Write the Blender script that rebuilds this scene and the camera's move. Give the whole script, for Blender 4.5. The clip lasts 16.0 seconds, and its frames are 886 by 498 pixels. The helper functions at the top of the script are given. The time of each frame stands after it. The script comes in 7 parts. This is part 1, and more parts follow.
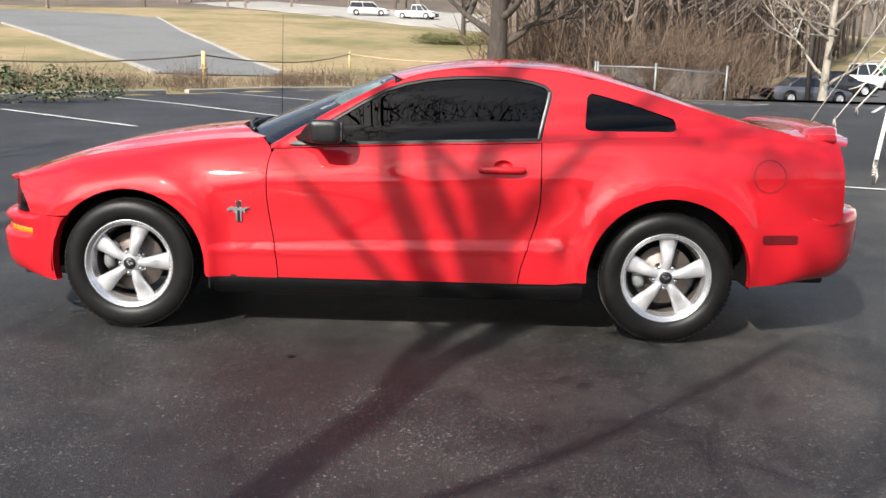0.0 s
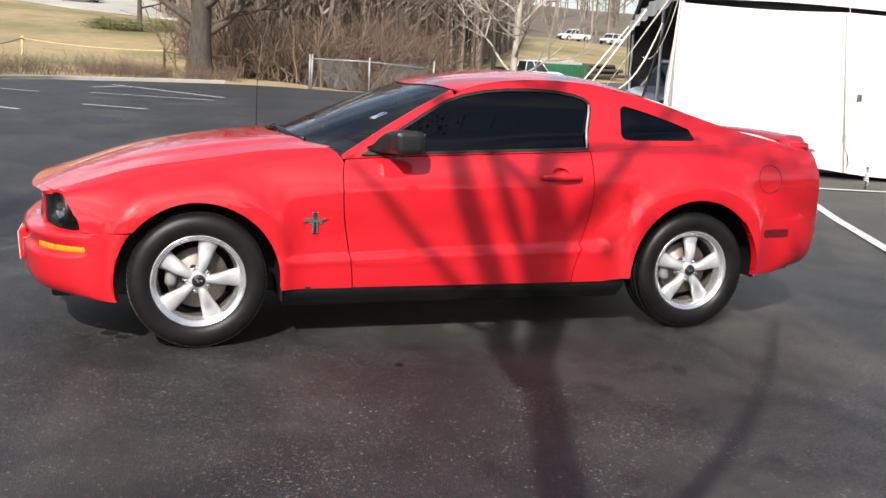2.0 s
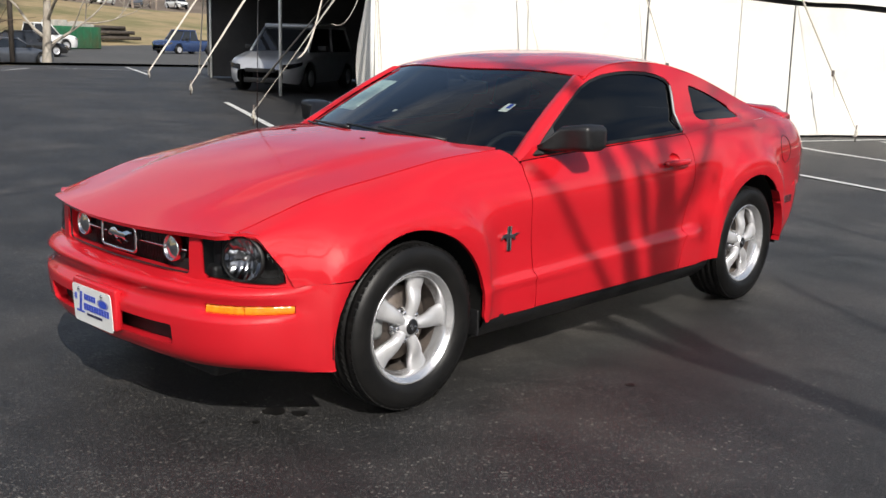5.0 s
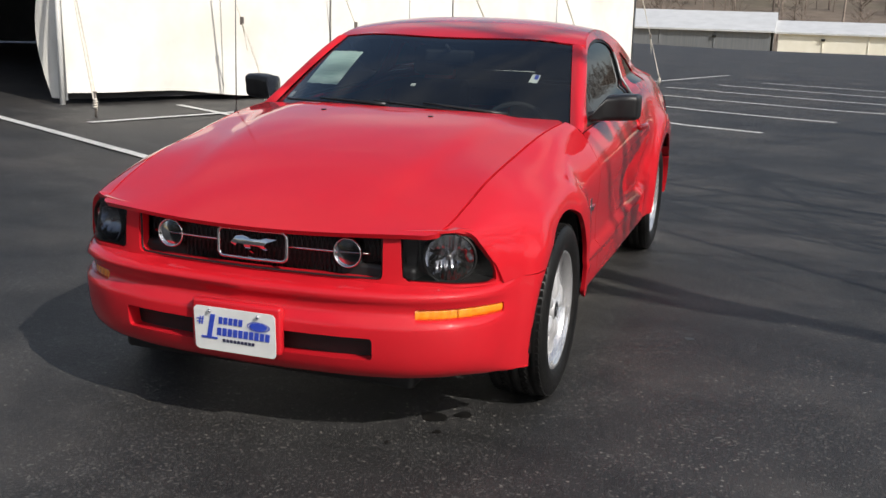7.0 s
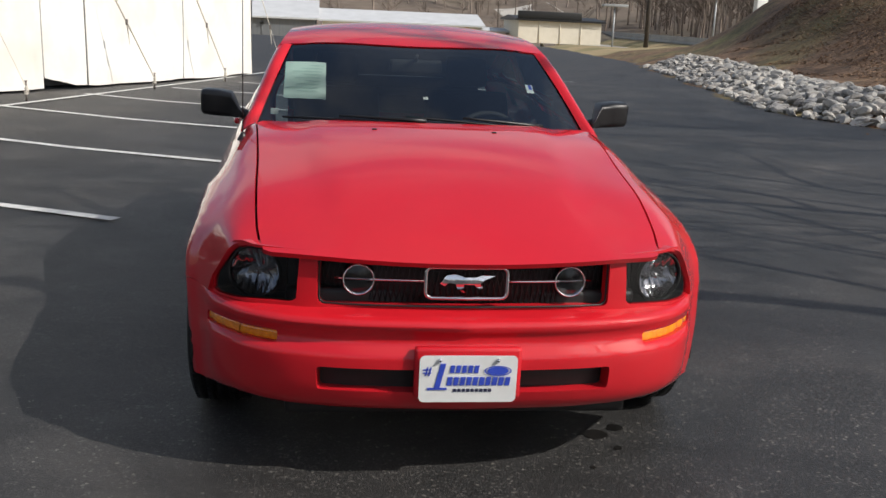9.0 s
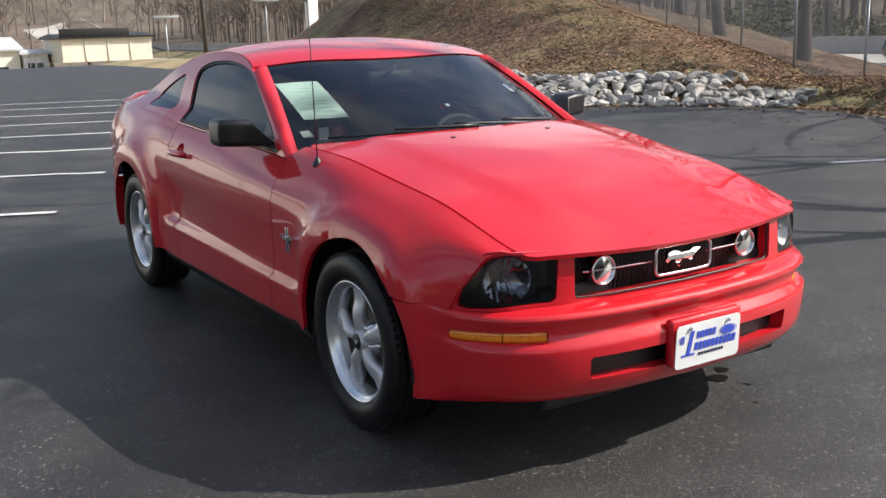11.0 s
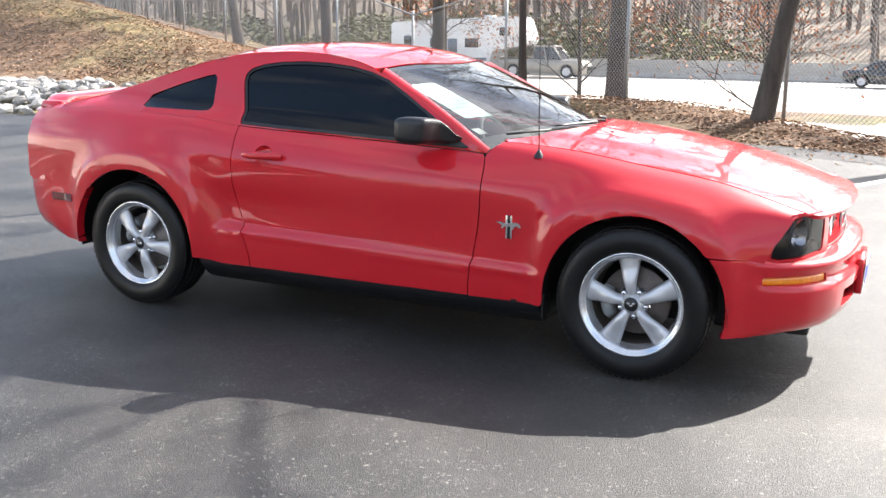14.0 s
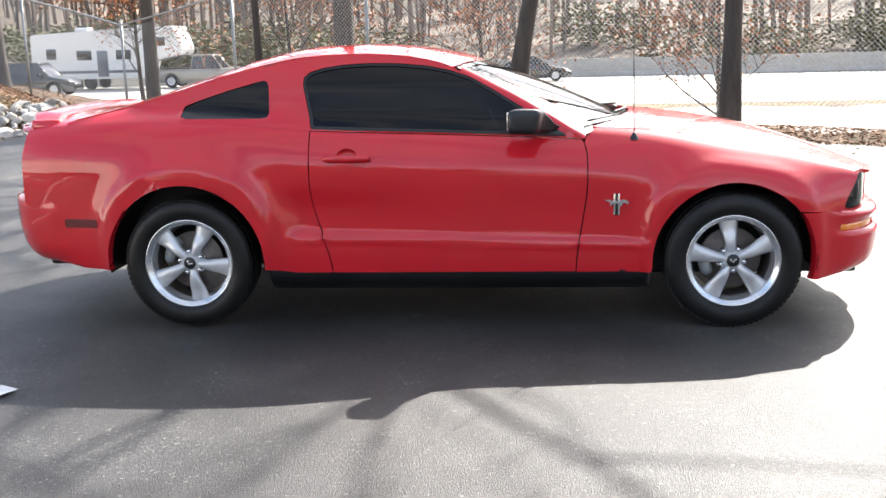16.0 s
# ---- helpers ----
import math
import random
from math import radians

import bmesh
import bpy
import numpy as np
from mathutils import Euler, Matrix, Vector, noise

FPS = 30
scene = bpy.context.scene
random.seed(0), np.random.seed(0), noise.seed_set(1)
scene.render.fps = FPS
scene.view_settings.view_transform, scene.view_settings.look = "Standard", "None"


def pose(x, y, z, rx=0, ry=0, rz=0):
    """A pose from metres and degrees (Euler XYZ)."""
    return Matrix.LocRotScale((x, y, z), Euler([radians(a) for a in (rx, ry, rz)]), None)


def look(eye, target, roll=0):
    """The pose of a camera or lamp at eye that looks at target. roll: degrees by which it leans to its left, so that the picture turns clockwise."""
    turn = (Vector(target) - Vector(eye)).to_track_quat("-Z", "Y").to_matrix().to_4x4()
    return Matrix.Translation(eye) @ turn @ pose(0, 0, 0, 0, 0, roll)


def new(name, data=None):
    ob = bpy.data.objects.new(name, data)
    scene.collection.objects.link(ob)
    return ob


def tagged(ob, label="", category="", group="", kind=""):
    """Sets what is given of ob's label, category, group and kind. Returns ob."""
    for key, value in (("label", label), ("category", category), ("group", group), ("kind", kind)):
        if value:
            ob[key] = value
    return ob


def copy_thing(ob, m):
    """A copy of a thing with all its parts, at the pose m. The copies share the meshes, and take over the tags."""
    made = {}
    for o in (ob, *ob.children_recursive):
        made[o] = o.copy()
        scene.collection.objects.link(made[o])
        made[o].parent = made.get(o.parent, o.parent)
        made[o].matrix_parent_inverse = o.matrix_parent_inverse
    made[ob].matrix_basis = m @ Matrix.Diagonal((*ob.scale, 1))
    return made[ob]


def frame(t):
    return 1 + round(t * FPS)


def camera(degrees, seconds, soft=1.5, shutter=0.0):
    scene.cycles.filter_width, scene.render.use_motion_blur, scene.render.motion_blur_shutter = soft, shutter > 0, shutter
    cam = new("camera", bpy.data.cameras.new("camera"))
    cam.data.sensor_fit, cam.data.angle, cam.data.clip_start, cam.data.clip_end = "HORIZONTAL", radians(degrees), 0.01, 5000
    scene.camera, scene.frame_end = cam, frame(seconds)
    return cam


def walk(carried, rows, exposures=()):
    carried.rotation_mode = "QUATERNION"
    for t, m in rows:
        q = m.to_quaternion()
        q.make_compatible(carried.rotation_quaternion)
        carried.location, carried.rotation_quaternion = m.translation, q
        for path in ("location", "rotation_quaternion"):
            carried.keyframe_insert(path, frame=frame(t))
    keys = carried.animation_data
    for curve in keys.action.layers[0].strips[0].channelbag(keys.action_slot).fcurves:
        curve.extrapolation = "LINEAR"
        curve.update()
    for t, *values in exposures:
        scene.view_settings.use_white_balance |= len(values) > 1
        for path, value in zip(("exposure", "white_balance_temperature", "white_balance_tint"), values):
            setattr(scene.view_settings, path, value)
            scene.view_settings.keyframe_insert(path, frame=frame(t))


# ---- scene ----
cam = camera(47.9, 16.0)
PATH = [
    (0, (0.351, -5.822, 1.366), (0.305, -3.856, 1.003), 1.3),
    (0.5, (-0.17, -5.933, 1.379), (-0.043, -3.966, 1.041), 1.3),
    (1, (-0.667, -5.956, 1.395), (-0.388, -4.005, 1.053), 0.8),
    (1.5, (-1.195, -5.858, 1.388), (-0.755, -3.94, 1.032), 1.9),
    (2, (-1.7, -5.744, 1.416), (-1.092, -3.873, 1.055), 2.6),
    (2.5, (-2.184, -5.459, 1.426), (-1.416, -3.648, 1.064), 1.1),
    (3, (-2.636, -5.162, 1.397), (-1.724, -3.418, 1.042), 1.9),
    (3.5, (-3.036, -4.803, 1.413), (-1.991, -3.144, 1.016), 1.5),
    (4, (-3.38, -4.401, 1.427), (-2.212, -2.826, 1.031), 2.7),
    (4.5, (-3.732, -4.02, 1.448), (-2.433, -2.549, 1.063), 3.0),
    (5, (-4.023, -3.536, 1.419), (-2.595, -2.194, 1.018), 1.7),
    (5.2, (-4.134, -3.354, 1.429), (-2.663, -2.064, 1.012), 2.5),
    (7.3, (-5.027, -1.298, 1.421), (-3.143, -0.807, 0.964), 1.1),
    (7.5, (-5.053, -1.066, 1.446), (-3.147, -0.662, 0.993), 0.8),
    (8, (-5.132, -0.537, 1.447), (-3.188, -0.349, 1.013), 1.5),
    (8.5, (-5.141, -0.058, 1.454), (-3.194, -0.079, 0.998), 0.6),
    (9, (-5.062, 0.455, 1.454), (-3.13, 0.209, 1.001), 2.5),
    (9.2, (-5.034, 0.658, 1.455), (-3.114, 0.331, 0.999), 2.0),
    (11.3, (-4.339, 2.742, 1.437), (-2.749, 1.605, 1.012), 0.4),
    (11.5, (-4.237, 2.942, 1.428), (-2.693, 1.741, 1.012), 2.2),
    (12, (-3.994, 3.455, 1.485), (-2.569, 2.114, 1.067), 0.2),
    (12.5, (-3.625, 3.889, 1.477), (-2.344, 2.409, 1.067), -1.3),
    (13, (-3.26, 4.294, 1.434), (-2.125, 2.693, 1.048), -0.3),
    (13.5, (-2.887, 4.647, 1.431), (-1.892, 2.96, 1.024), -0.7),
    (14, (-2.427, 4.927, 1.457), (-1.575, 3.167, 1.035), 0.5),
    (14.5, (-1.953, 5.241, 1.427), (-1.254, 3.411, 1.027), 0.1),
    (15, (-1.374, 5.458, 1.417), (-0.864, 3.566, 1.014), -0.8),
    (15.5, (-0.878, 5.618, 1.417), (-0.537, 3.689, 1.013), -1.0),
    (16, (-0.377, 5.727, 1.431), (-0.202, 3.778, 1.017), -1.4),
]
EXPOSURES = [(0.0, 0.48), (2.5, 0.33), (5.0, -0.05), (7.5, -0.16), (9.0, -0.14), (11.5, 0.76), (12.5, 1.30), (14.0, 1.80), (15.0, 1.88), (16.0, 1.76)]
walk(cam, [(t, look(eye, target, roll)) for t, eye, target, roll in PATH], EXPOSURES)

# ---- light: clear late-winter noon sky, sun over the driver's front corner ----
SUN_FROM = Vector((-0.57, -1.06, 1.0)).normalized()
world = bpy.data.worlds.new("sky")
scene.world = world
world.use_nodes = True
wn = world.node_tree.nodes
sky = wn.new("ShaderNodeTexSky")
sky.sky_type = "NISHITA"
sky.sun_disc = False
sky.sun_elevation = math.asin(SUN_FROM.z)
sky.sun_rotation = math.atan2(SUN_FROM.x, SUN_FROM.y)
sky.air_density, sky.dust_density, sky.ozone_density = 1.0, 2.2, 1.0
wn["Background"].inputs["Strength"].default_value = 0.125
# thin high cloud over the whole sky: paler and a little brighter than the blue
wl = world.node_tree.links
sky_dir = wn.new("ShaderNodeTexCoord")
cloud_map = wn.new("ShaderNodeMapping")
cloud_map.inputs["Scale"].default_value = (1.0, 1.0, 2.6)
cloud = wn.new("ShaderNodeTexNoise")
cloud.inputs["Scale"].default_value, cloud.inputs["Detail"].default_value, cloud.inputs["Distortion"].default_value = 2.3, 7, 0.6
cloud_amount = wn.new("ShaderNodeMapRange")
cloud_amount.inputs["From Min"].default_value, cloud_amount.inputs["From Max"].default_value = 0.42, 0.66
cloud_pale = wn.new("ShaderNodeHueSaturation")
cloud_pale.inputs["Saturation"].default_value, cloud_pale.inputs["Value"].default_value = 0.25, 1.55
cloud_mix = wn.new("ShaderNodeMix")
cloud_mix.data_type = "RGBA"
wl.new(sky_dir.outputs["Generated"], cloud_map.inputs["Vector"])
wl.new(cloud_map.outputs[0], cloud.inputs["Vector"])
wl.new(cloud.outputs["Fac"], cloud_amount.inputs["Value"])
wl.new(sky.outputs["Color"], cloud_pale.inputs["Color"])
wl.new(cloud_amount.outputs[0], cloud_mix.inputs["Factor"])
wl.new(sky.outputs["Color"], cloud_mix.inputs["A"])
wl.new(cloud_pale.outputs[0], cloud_mix.inputs["B"])
wl.new(cloud_mix.outputs["Result"], wn["Background"].inputs["Color"])
sun = new("sun", bpy.data.lights.new("sun", "SUN"))
sun.data.energy, sun.data.angle, sun.data.color = 5.0, radians(0.40), (1.0, 0.95, 0.88)
sun.matrix_world = look(SUN_FROM * 60, (0, 0, 0))

# ---- materials ----
def nodes_of(m):
    m.use_nodes = True
    nt = m.node_tree
    return nt, nt.nodes, nt.links, nt.nodes["Principled BSDF"]


def pmat(name, c1, c2=None, scale=6.0, rough=0.6, metal=0.0, bump=0.0, bscale=40.0, coat=0.0, c3=None, scale3=0.6,
         amount3=0.5, spec=0.5, rvar=0.0, rand=0.0, coords="Object", squash=(1, 1, 1)):
    """A surface of two mixed colours at one scale, a third in larger patches, grain relief and uneven gloss."""
    m = bpy.data.materials.new(name)
    nt, N, L, b = nodes_of(m)
    b.inputs["Base Color"].default_value = (*c1, 1)
    b.inputs["Roughness"].default_value = rough
    b.inputs["Metallic"].default_value = metal
    b.inputs["Specular IOR Level"].default_value = spec
    if coat:
        b.inputs["Coat Weight"].default_value = coat
        b.inputs["Coat Roughness"].default_value = 0.02
    tc = N.new("ShaderNodeTexCoord")
    mp = N.new("ShaderNodeMapping")
    mp.inputs["Scale"].default_value = squash
    L.new(tc.outputs[coords], mp.inputs["Vector"])
    col = None
    if c2:
        n = N.new("ShaderNodeTexNoise")
        n.inputs["Scale"].default_value, n.inputs["Detail"].default_value, n.inputs["Roughness"].default_value = scale, 6, 0.65
        L.new(mp.outputs[0], n.inputs["Vector"])
        r = N.new("ShaderNodeMapRange")
        r.inputs["From Min"].default_value, r.inputs["From Max"].default_value = 0.35, 0.65
        L.new(n.outputs["Fac"], r.inputs["Value"])
        x = N.new("ShaderNodeMix")
        x.data_type = "RGBA"
        x.inputs["A"].default_value, x.inputs["B"].default_value = (*c1, 1), (*c2, 1)
        L.new(r.outputs[0], x.inputs["Factor"])
        col = x.outputs["Result"]
        if rvar:
            q = N.new("ShaderNodeMapRange")
            q.inputs["To Min"].default_value, q.inputs["To Max"].default_value = rough - rvar, rough + rvar
            L.new(n.outputs["Fac"], q.inputs["Value"])
            L.new(q.outputs[0], b.inputs["Roughness"])
    if c3:
        n = N.new("ShaderNodeTexNoise")
        n.inputs["Scale"].default_value, n.inputs["Detail"].default_value = scale3, 4
        L.new(mp.outputs[0], n.inputs["Vector"])
        r = N.new("ShaderNodeMapRange")
        r.inputs["From Min"].default_value, r.inputs["From Max"].default_value = 0.45, 0.7
        r.inputs["To Max"].default_value = amount3
        L.new(n.outputs["Fac"], r.inputs["Value"])
        x = N.new("ShaderNodeMix")
        x.data_type = "RGBA"
        x.inputs["A"].default_value, x.inputs["B"].default_value = (*c1, 1), (*c3, 1)
        if col:
            L.new(col, x.inputs["A"])
        L.new(r.outputs[0], x.inputs["Factor"])
        col = x.outputs["Result"]
    if rand and col is not None:
        geo = N.new("ShaderNodeNewGeometry")
        info = N.new("ShaderNodeObjectInfo")
        add = N.new("ShaderNodeMath")
        L.new(geo.outputs["Random Per Island"], add.inputs[0])
        L.new(info.outputs["Random"], add.inputs[1])
        fr = N.new("ShaderNodeMath")
        fr.operation = "FRACT"
        L.new(add.outputs[0], fr.inputs[0])
        q = N.new("ShaderNodeMapRange")
        q.inputs["To Min"].default_value, q.inputs["To Max"].default_value = 1 - rand, 1 + rand
        L.new(fr.outputs[0], q.inputs["Value"])
        h = N.new("ShaderNodeHueSaturation")
        L.new(q.outputs[0], h.inputs["Value"])
        L.new(col, h.inputs["Color"])
        col = h.outputs[0]
    if col is not None:
        L.new(col, b.inputs["Base Color"])
    if bump:
        n = N.new("ShaderNodeTexNoise")
        n.inputs["Scale"].default_value, n.inputs["Detail"].default_value = bscale, 5
        L.new(mp.outputs[0], n.inputs["Vector"])
        u = N.new("ShaderNodeBump")
        u.inputs["Strength"].default_value, u.inputs["Distance"].default_value = min(1.0, bump), 0.02
        L.new(n.outputs["Fac"], u.inputs["Height"])
        L.new(u.outputs[0], b.inputs["Normal"])
    return m


PAINT = pmat("red_paint", (0.53, 0.0095, 0.018), (0.505, 0.009, 0.017), 3.0, 0.5, coat=1.0, spec=0.12)
BLACK_PLASTIC = pmat("black_plastic", (0.009, 0.009, 0.010), (0.014, 0.014, 0.015), 30, 0.38, bump=0.08, bscale=900)
SATIN_BLACK = pmat("satin_black", (0.006, 0.006, 0.006), (0.01, 0.01, 0.01), 20, 0.5)
RUBBER = pmat("tyre_rubber", (0.006, 0.006, 0.006), (0.011, 0.0105, 0.010), 14, 0.42, bump=0.1, bscale=260, spec=0.28)
ALLOY = pmat("painted_alloy", (0.62, 0.62, 0.63), (0.55, 0.55, 0.56), 25, 0.32, metal=0.45, bump=0.03, bscale=400)
ALLOY_LIP = pmat("machined_alloy", (0.74, 0.74, 0.75), (0.68, 0.68, 0.69), 40, 0.22, metal=0.8)
CHROME = pmat("chrome", (0.80, 0.80, 0.82), (0.74, 0.74, 0.76), 30, 0.08, metal=1.0)
DULL_METAL = pmat("brake_iron", (0.16, 0.14, 0.13), (0.24, 0.20, 0.17), 30, 0.5, metal=0.7)
AMBER = pmat("amber_lens", (0.92, 0.30, 0.01), (0.78, 0.20, 0.006), 60, 0.12, coat=1.0)
RED_LENS = pmat("red_lens", (0.10, 0.004, 0.006), (0.13, 0.005, 0.007), 60, 0.12, coat=1.0)
WHITE_PAINT = pmat("white_paint", (0.78, 0.78, 0.76), (0.70, 0.70, 0.68), 8, 0.4)
BLUE_INK = pmat("blue_ink", (0.03, 0.06, 0.42), (0.04, 0.08, 0.5), 40, 0.4)
DARK_INK = pmat("dark_ink", (0.02, 0.02, 0.06), (0.03, 0.03, 0.07), 40, 0.5)
PAPER = pmat("mint_paper", (0.80, 0.93, 0.87), (0.76, 0.90, 0.84), 12, 0.7)
CABIN = pmat("cabin_trim", (0.02, 0.02, 0.022), (0.035, 0.034, 0.034), 9, 0.7)


def glass_mat(name, tint, rough=0.0, ior=1.55):
    m = bpy.data.materials.new(name)
    nt, N, L, b = nodes_of(m)
    t = N.new("ShaderNodeBsdfTransparent")
    t.inputs["Color"].default_value = (*tint, 1)
    g = N.new("ShaderNodeBsdfGlossy")
    g.inputs["Roughness"].default_value = rough
    f = N.new("ShaderNodeFresnel")
    f.inputs["IOR"].default_value = ior
    x = N.new("ShaderNodeMixShader")
    L.new(f.outputs[0], x.inputs[0])
    L.new(t.outputs[0], x.inputs[1])
    L.new(g.outputs[0], x.inputs[2])
    L.new(x.outputs[0], N["Material Output"].inputs["Surface"])
    return m


GLASS_SCREEN = glass_mat("windscreen_glass", (0.45, 0.52, 0.51), 0.0, 1.85)
GLASS_TINT = glass_mat("tinted_side_glass", (0.012, 0.013, 0.016), 0.0, 1.42)
GLASS_CLEAR = glass_mat("clear_lens", (0.9, 0.92, 0.93))
GLASS_SMOKE = glass_mat("smoked_lens", (0.52, 0.53, 0.55))

ASPHALT = pmat("sealed_asphalt", (0.0085, 0.0085, 0.0090), (0.0235, 0.0228, 0.0222), 60, 0.58, bump=0.4, bscale=170,
               c3=(0.052, 0.046, 0.040), scale3=0.7, amount3=0.65, rvar=0.15, spec=0.58)


def add_chips(m, scale, share, colour, patch):
    """Pale stone chips showing through the sealer, in worn patches."""
    nt, N, L, b = nodes_of(m)
    tc = N.new("ShaderNodeTexCoord")
    v = N.new("ShaderNodeTexVoronoi")
    v.inputs["Scale"].default_value = scale
    L.new(tc.outputs["Object"], v.inputs["Vector"])
    sep = N.new("ShaderNodeSeparateColor")
    L.new(v.outputs["Color"], sep.inputs[0])
    n = N.new("ShaderNodeTexNoise")
    n.inputs["Scale"].default_value, n.inputs["Detail"].default_value = patch, 5
    L.new(tc.outputs["Object"], n.inputs["Vector"])
    worn = N.new("ShaderNodeMapRange")
    worn.inputs["From Min"].default_value, worn.inputs["From Max"].default_value = 0.40, 0.68
    worn.inputs["To Min"].default_value, worn.inputs["To Max"].default_value = 1.0 - share * 0.15, 1.0 - share
    L.new(n.outputs["Fac"], worn.inputs["Value"])
    hit = N.new("ShaderNodeMath")
    hit.operation = "GREATER_THAN"
    L.new(sep.outputs[0], hit.inputs[0])
    L.new(worn.outputs[0], hit.inputs[1])
    amt = N.new("ShaderNodeMath")
    amt.operation = "MULTIPLY"
    L.new(hit.outputs[0], amt.inputs[0])
    L.new(sep.outputs[1], amt.inputs[1])
    x = N.new("ShaderNodeMix")
    x.data_type = "RGBA"
    L.new(b.inputs["Base Color"].links[0].from_socket, x.inputs["A"])
    x.inputs["B"].default_value = (*colour, 1)
    L.new(amt.outputs[0], x.inputs["Factor"])
    L.new(x.outputs["Result"], b.inputs["Base Color"])


add_chips(ASPHALT, 150, 0.26, (0.082, 0.078, 0.073), 0.9)
add_chips(ASPHALT, 105, 0.06, (0.13, 0.122, 0.11), 1.7)


def add_mottle(m, scale, low, high, stretch=(1, 1, 1), detail=4.0):
    """Uneven sealer on asphalt, leaf tone and painted shadow streaks on dirt: the colour swings between darker and
    paler blotches.
    """
    nt, N, L, b = nodes_of(m)
    tc = N.new("ShaderNodeTexCoord")
    mp = N.new("ShaderNodeMapping")
    mp.inputs["Scale"].default_value = stretch
    L.new(tc.outputs["Object"], mp.inputs["Vector"])
    n = N.new("ShaderNodeTexNoise")
    n.inputs["Scale"].default_value, n.inputs["Detail"].default_value, n.inputs["Distortion"].default_value = scale, detail, 0.7
    L.new(mp.outputs[0], n.inputs["Vector"])
    r = N.new("ShaderNodeMapRange")
    r.inputs["From Min"].default_value, r.inputs["From Max"].default_value = 0.33, 0.67
    r.inputs["To Min"].default_value, r.inputs["To Max"].default_value = low, high
    L.new(n.outputs["Fac"], r.inputs["Value"])
    h = N.new("ShaderNodeHueSaturation")
    L.new(b.inputs["Base Color"].links[0].from_socket, h.inputs["Color"])
    L.new(r.outputs[0], h.inputs["Value"])
    L.new(h.outputs[0], b.inputs["Base Color"])


add_mottle(ASPHALT, 1.3, 0.62, 1.45)
add_mottle(ASPHALT, 5.5, 0.80, 1.22, (1.0, 0.6, 1.0))
HIGHWAY = pmat("bleached_concrete", (0.49, 0.465, 0.42), (0.43, 0.405, 0.365), 2, 0.85, bump=0.3, bscale=40, c3=(0.42, 0.40, 0.36), scale3=0.15)
SAIL = pmat("grey_mirror_sail", (0.040, 0.039, 0.038), (0.03, 0.029, 0.029), 30, 0.4)
RUST_LEAF = pmat("rust_leaves", (0.30, 0.11, 0.05), (0.42, 0.19, 0.09), 1.5, 0.8, rand=0.4)
LOT_LINE = pmat("lot_line_paint", (0.70, 0.70, 0.68), (0.52, 0.52, 0.50), 9, 0.6, bump=0.3, bscale=150)
CONCRETE = pmat("pale_concrete", (0.42, 0.40, 0.36), (0.34, 0.32, 0.29), 3, 0.8, bump=0.3, bscale=60, c3=(0.26, 0.25, 0.22), scale3=0.4)
FAR_ASPHALT = pmat("worn_dark_asphalt", (0.055, 0.055, 0.056), (0.075, 0.074, 0.072), 4, 0.8, bump=0.3, bscale=60, c3=(0.10, 0.098, 0.09), scale3=0.15)
ROAD_GREY = pmat("old_asphalt", (0.16, 0.16, 0.16), (0.20, 0.20, 0.19), 5, 0.8, bump=0.3, bscale=60, c3=(0.12, 0.12, 0.12), scale3=0.2)
CANVAS = pmat("white_tent_vinyl", (0.80, 0.79, 0.75), (0.72, 0.70, 0.65), 1.2, 0.55, bump=0.45, bscale=2.2, c3=(0.56, 0.52, 0.44), scale3=0.7, amount3=0.5)
# near-black: the shade inside the white tent, put into the colour
TENT_SHADE = pmat("tent_inner_shade", (0.05, 0.05, 0.055), (0.07, 0.07, 0.07), 2, 0.8)
ROPE = pmat("white_webbing", (0.70, 0.66, 0.58), (0.55, 0.50, 0.44), 30, 0.8, bump=0.3, bscale=200)
STEEL = pmat("galvanised_steel", (0.34, 0.35, 0.35), (0.27, 0.28, 0.28), 18, 0.45, metal=0.35)
BARK = pmat("grey_brown_bark", (0.042, 0.034, 0.028), (0.085, 0.070, 0.057), 7, 0.9, bump=1.0, bscale=26, squash=(1, 1, 0.25), rand=0.15)
BARK_PALE = pmat("pale_sycamore_bark", (0.42, 0.38, 0.32), (0.22, 0.19, 0.15), 3, 0.8, bump=0.5, bscale=20, squash=(1, 1, 0.5))
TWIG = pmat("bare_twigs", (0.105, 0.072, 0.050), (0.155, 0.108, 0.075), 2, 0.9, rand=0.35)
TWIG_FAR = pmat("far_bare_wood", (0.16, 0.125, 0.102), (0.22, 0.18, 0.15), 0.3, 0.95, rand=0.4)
LEAF = pmat("dead_leaves", (0.17, 0.085, 0.045), (0.36, 0.23, 0.14), 0.9, 0.8, rand=0.5)
LEAF_GREEN = pmat("evergreen_leaves", (0.035, 0.055, 0.02), (0.07, 0.09, 0.035), 2, 0.7, rand=0.4)
STONE = pmat("pale_limestone", (0.44, 0.42, 0.39), (0.31, 0.30, 0.28), 5, 0.85, bump=0.6, bscale=18, c3=(0.26, 0.22, 0.18), scale3=2.0, amount3=0.6, rand=0.3)

# ---- building helpers ----
def part(name, bm, material, parent=None, label="", smooth=True, m=None):
    """One bmesh as one mesh object under a thing, a part, or nothing."""
    me = bpy.data.meshes.new(name)
    bm.to_mesh(me)
    bm.free()
    for mt in material if isinstance(material, (list, tuple)) else [material]:
        me.materials.append(mt)
    if smooth:
        me.shade_smooth()
    ob = new(name, me)
    if parent is not None:
        ob.parent = parent
    if m is not None:
        ob.matrix_basis = m
    return tagged(ob, label) if label else ob


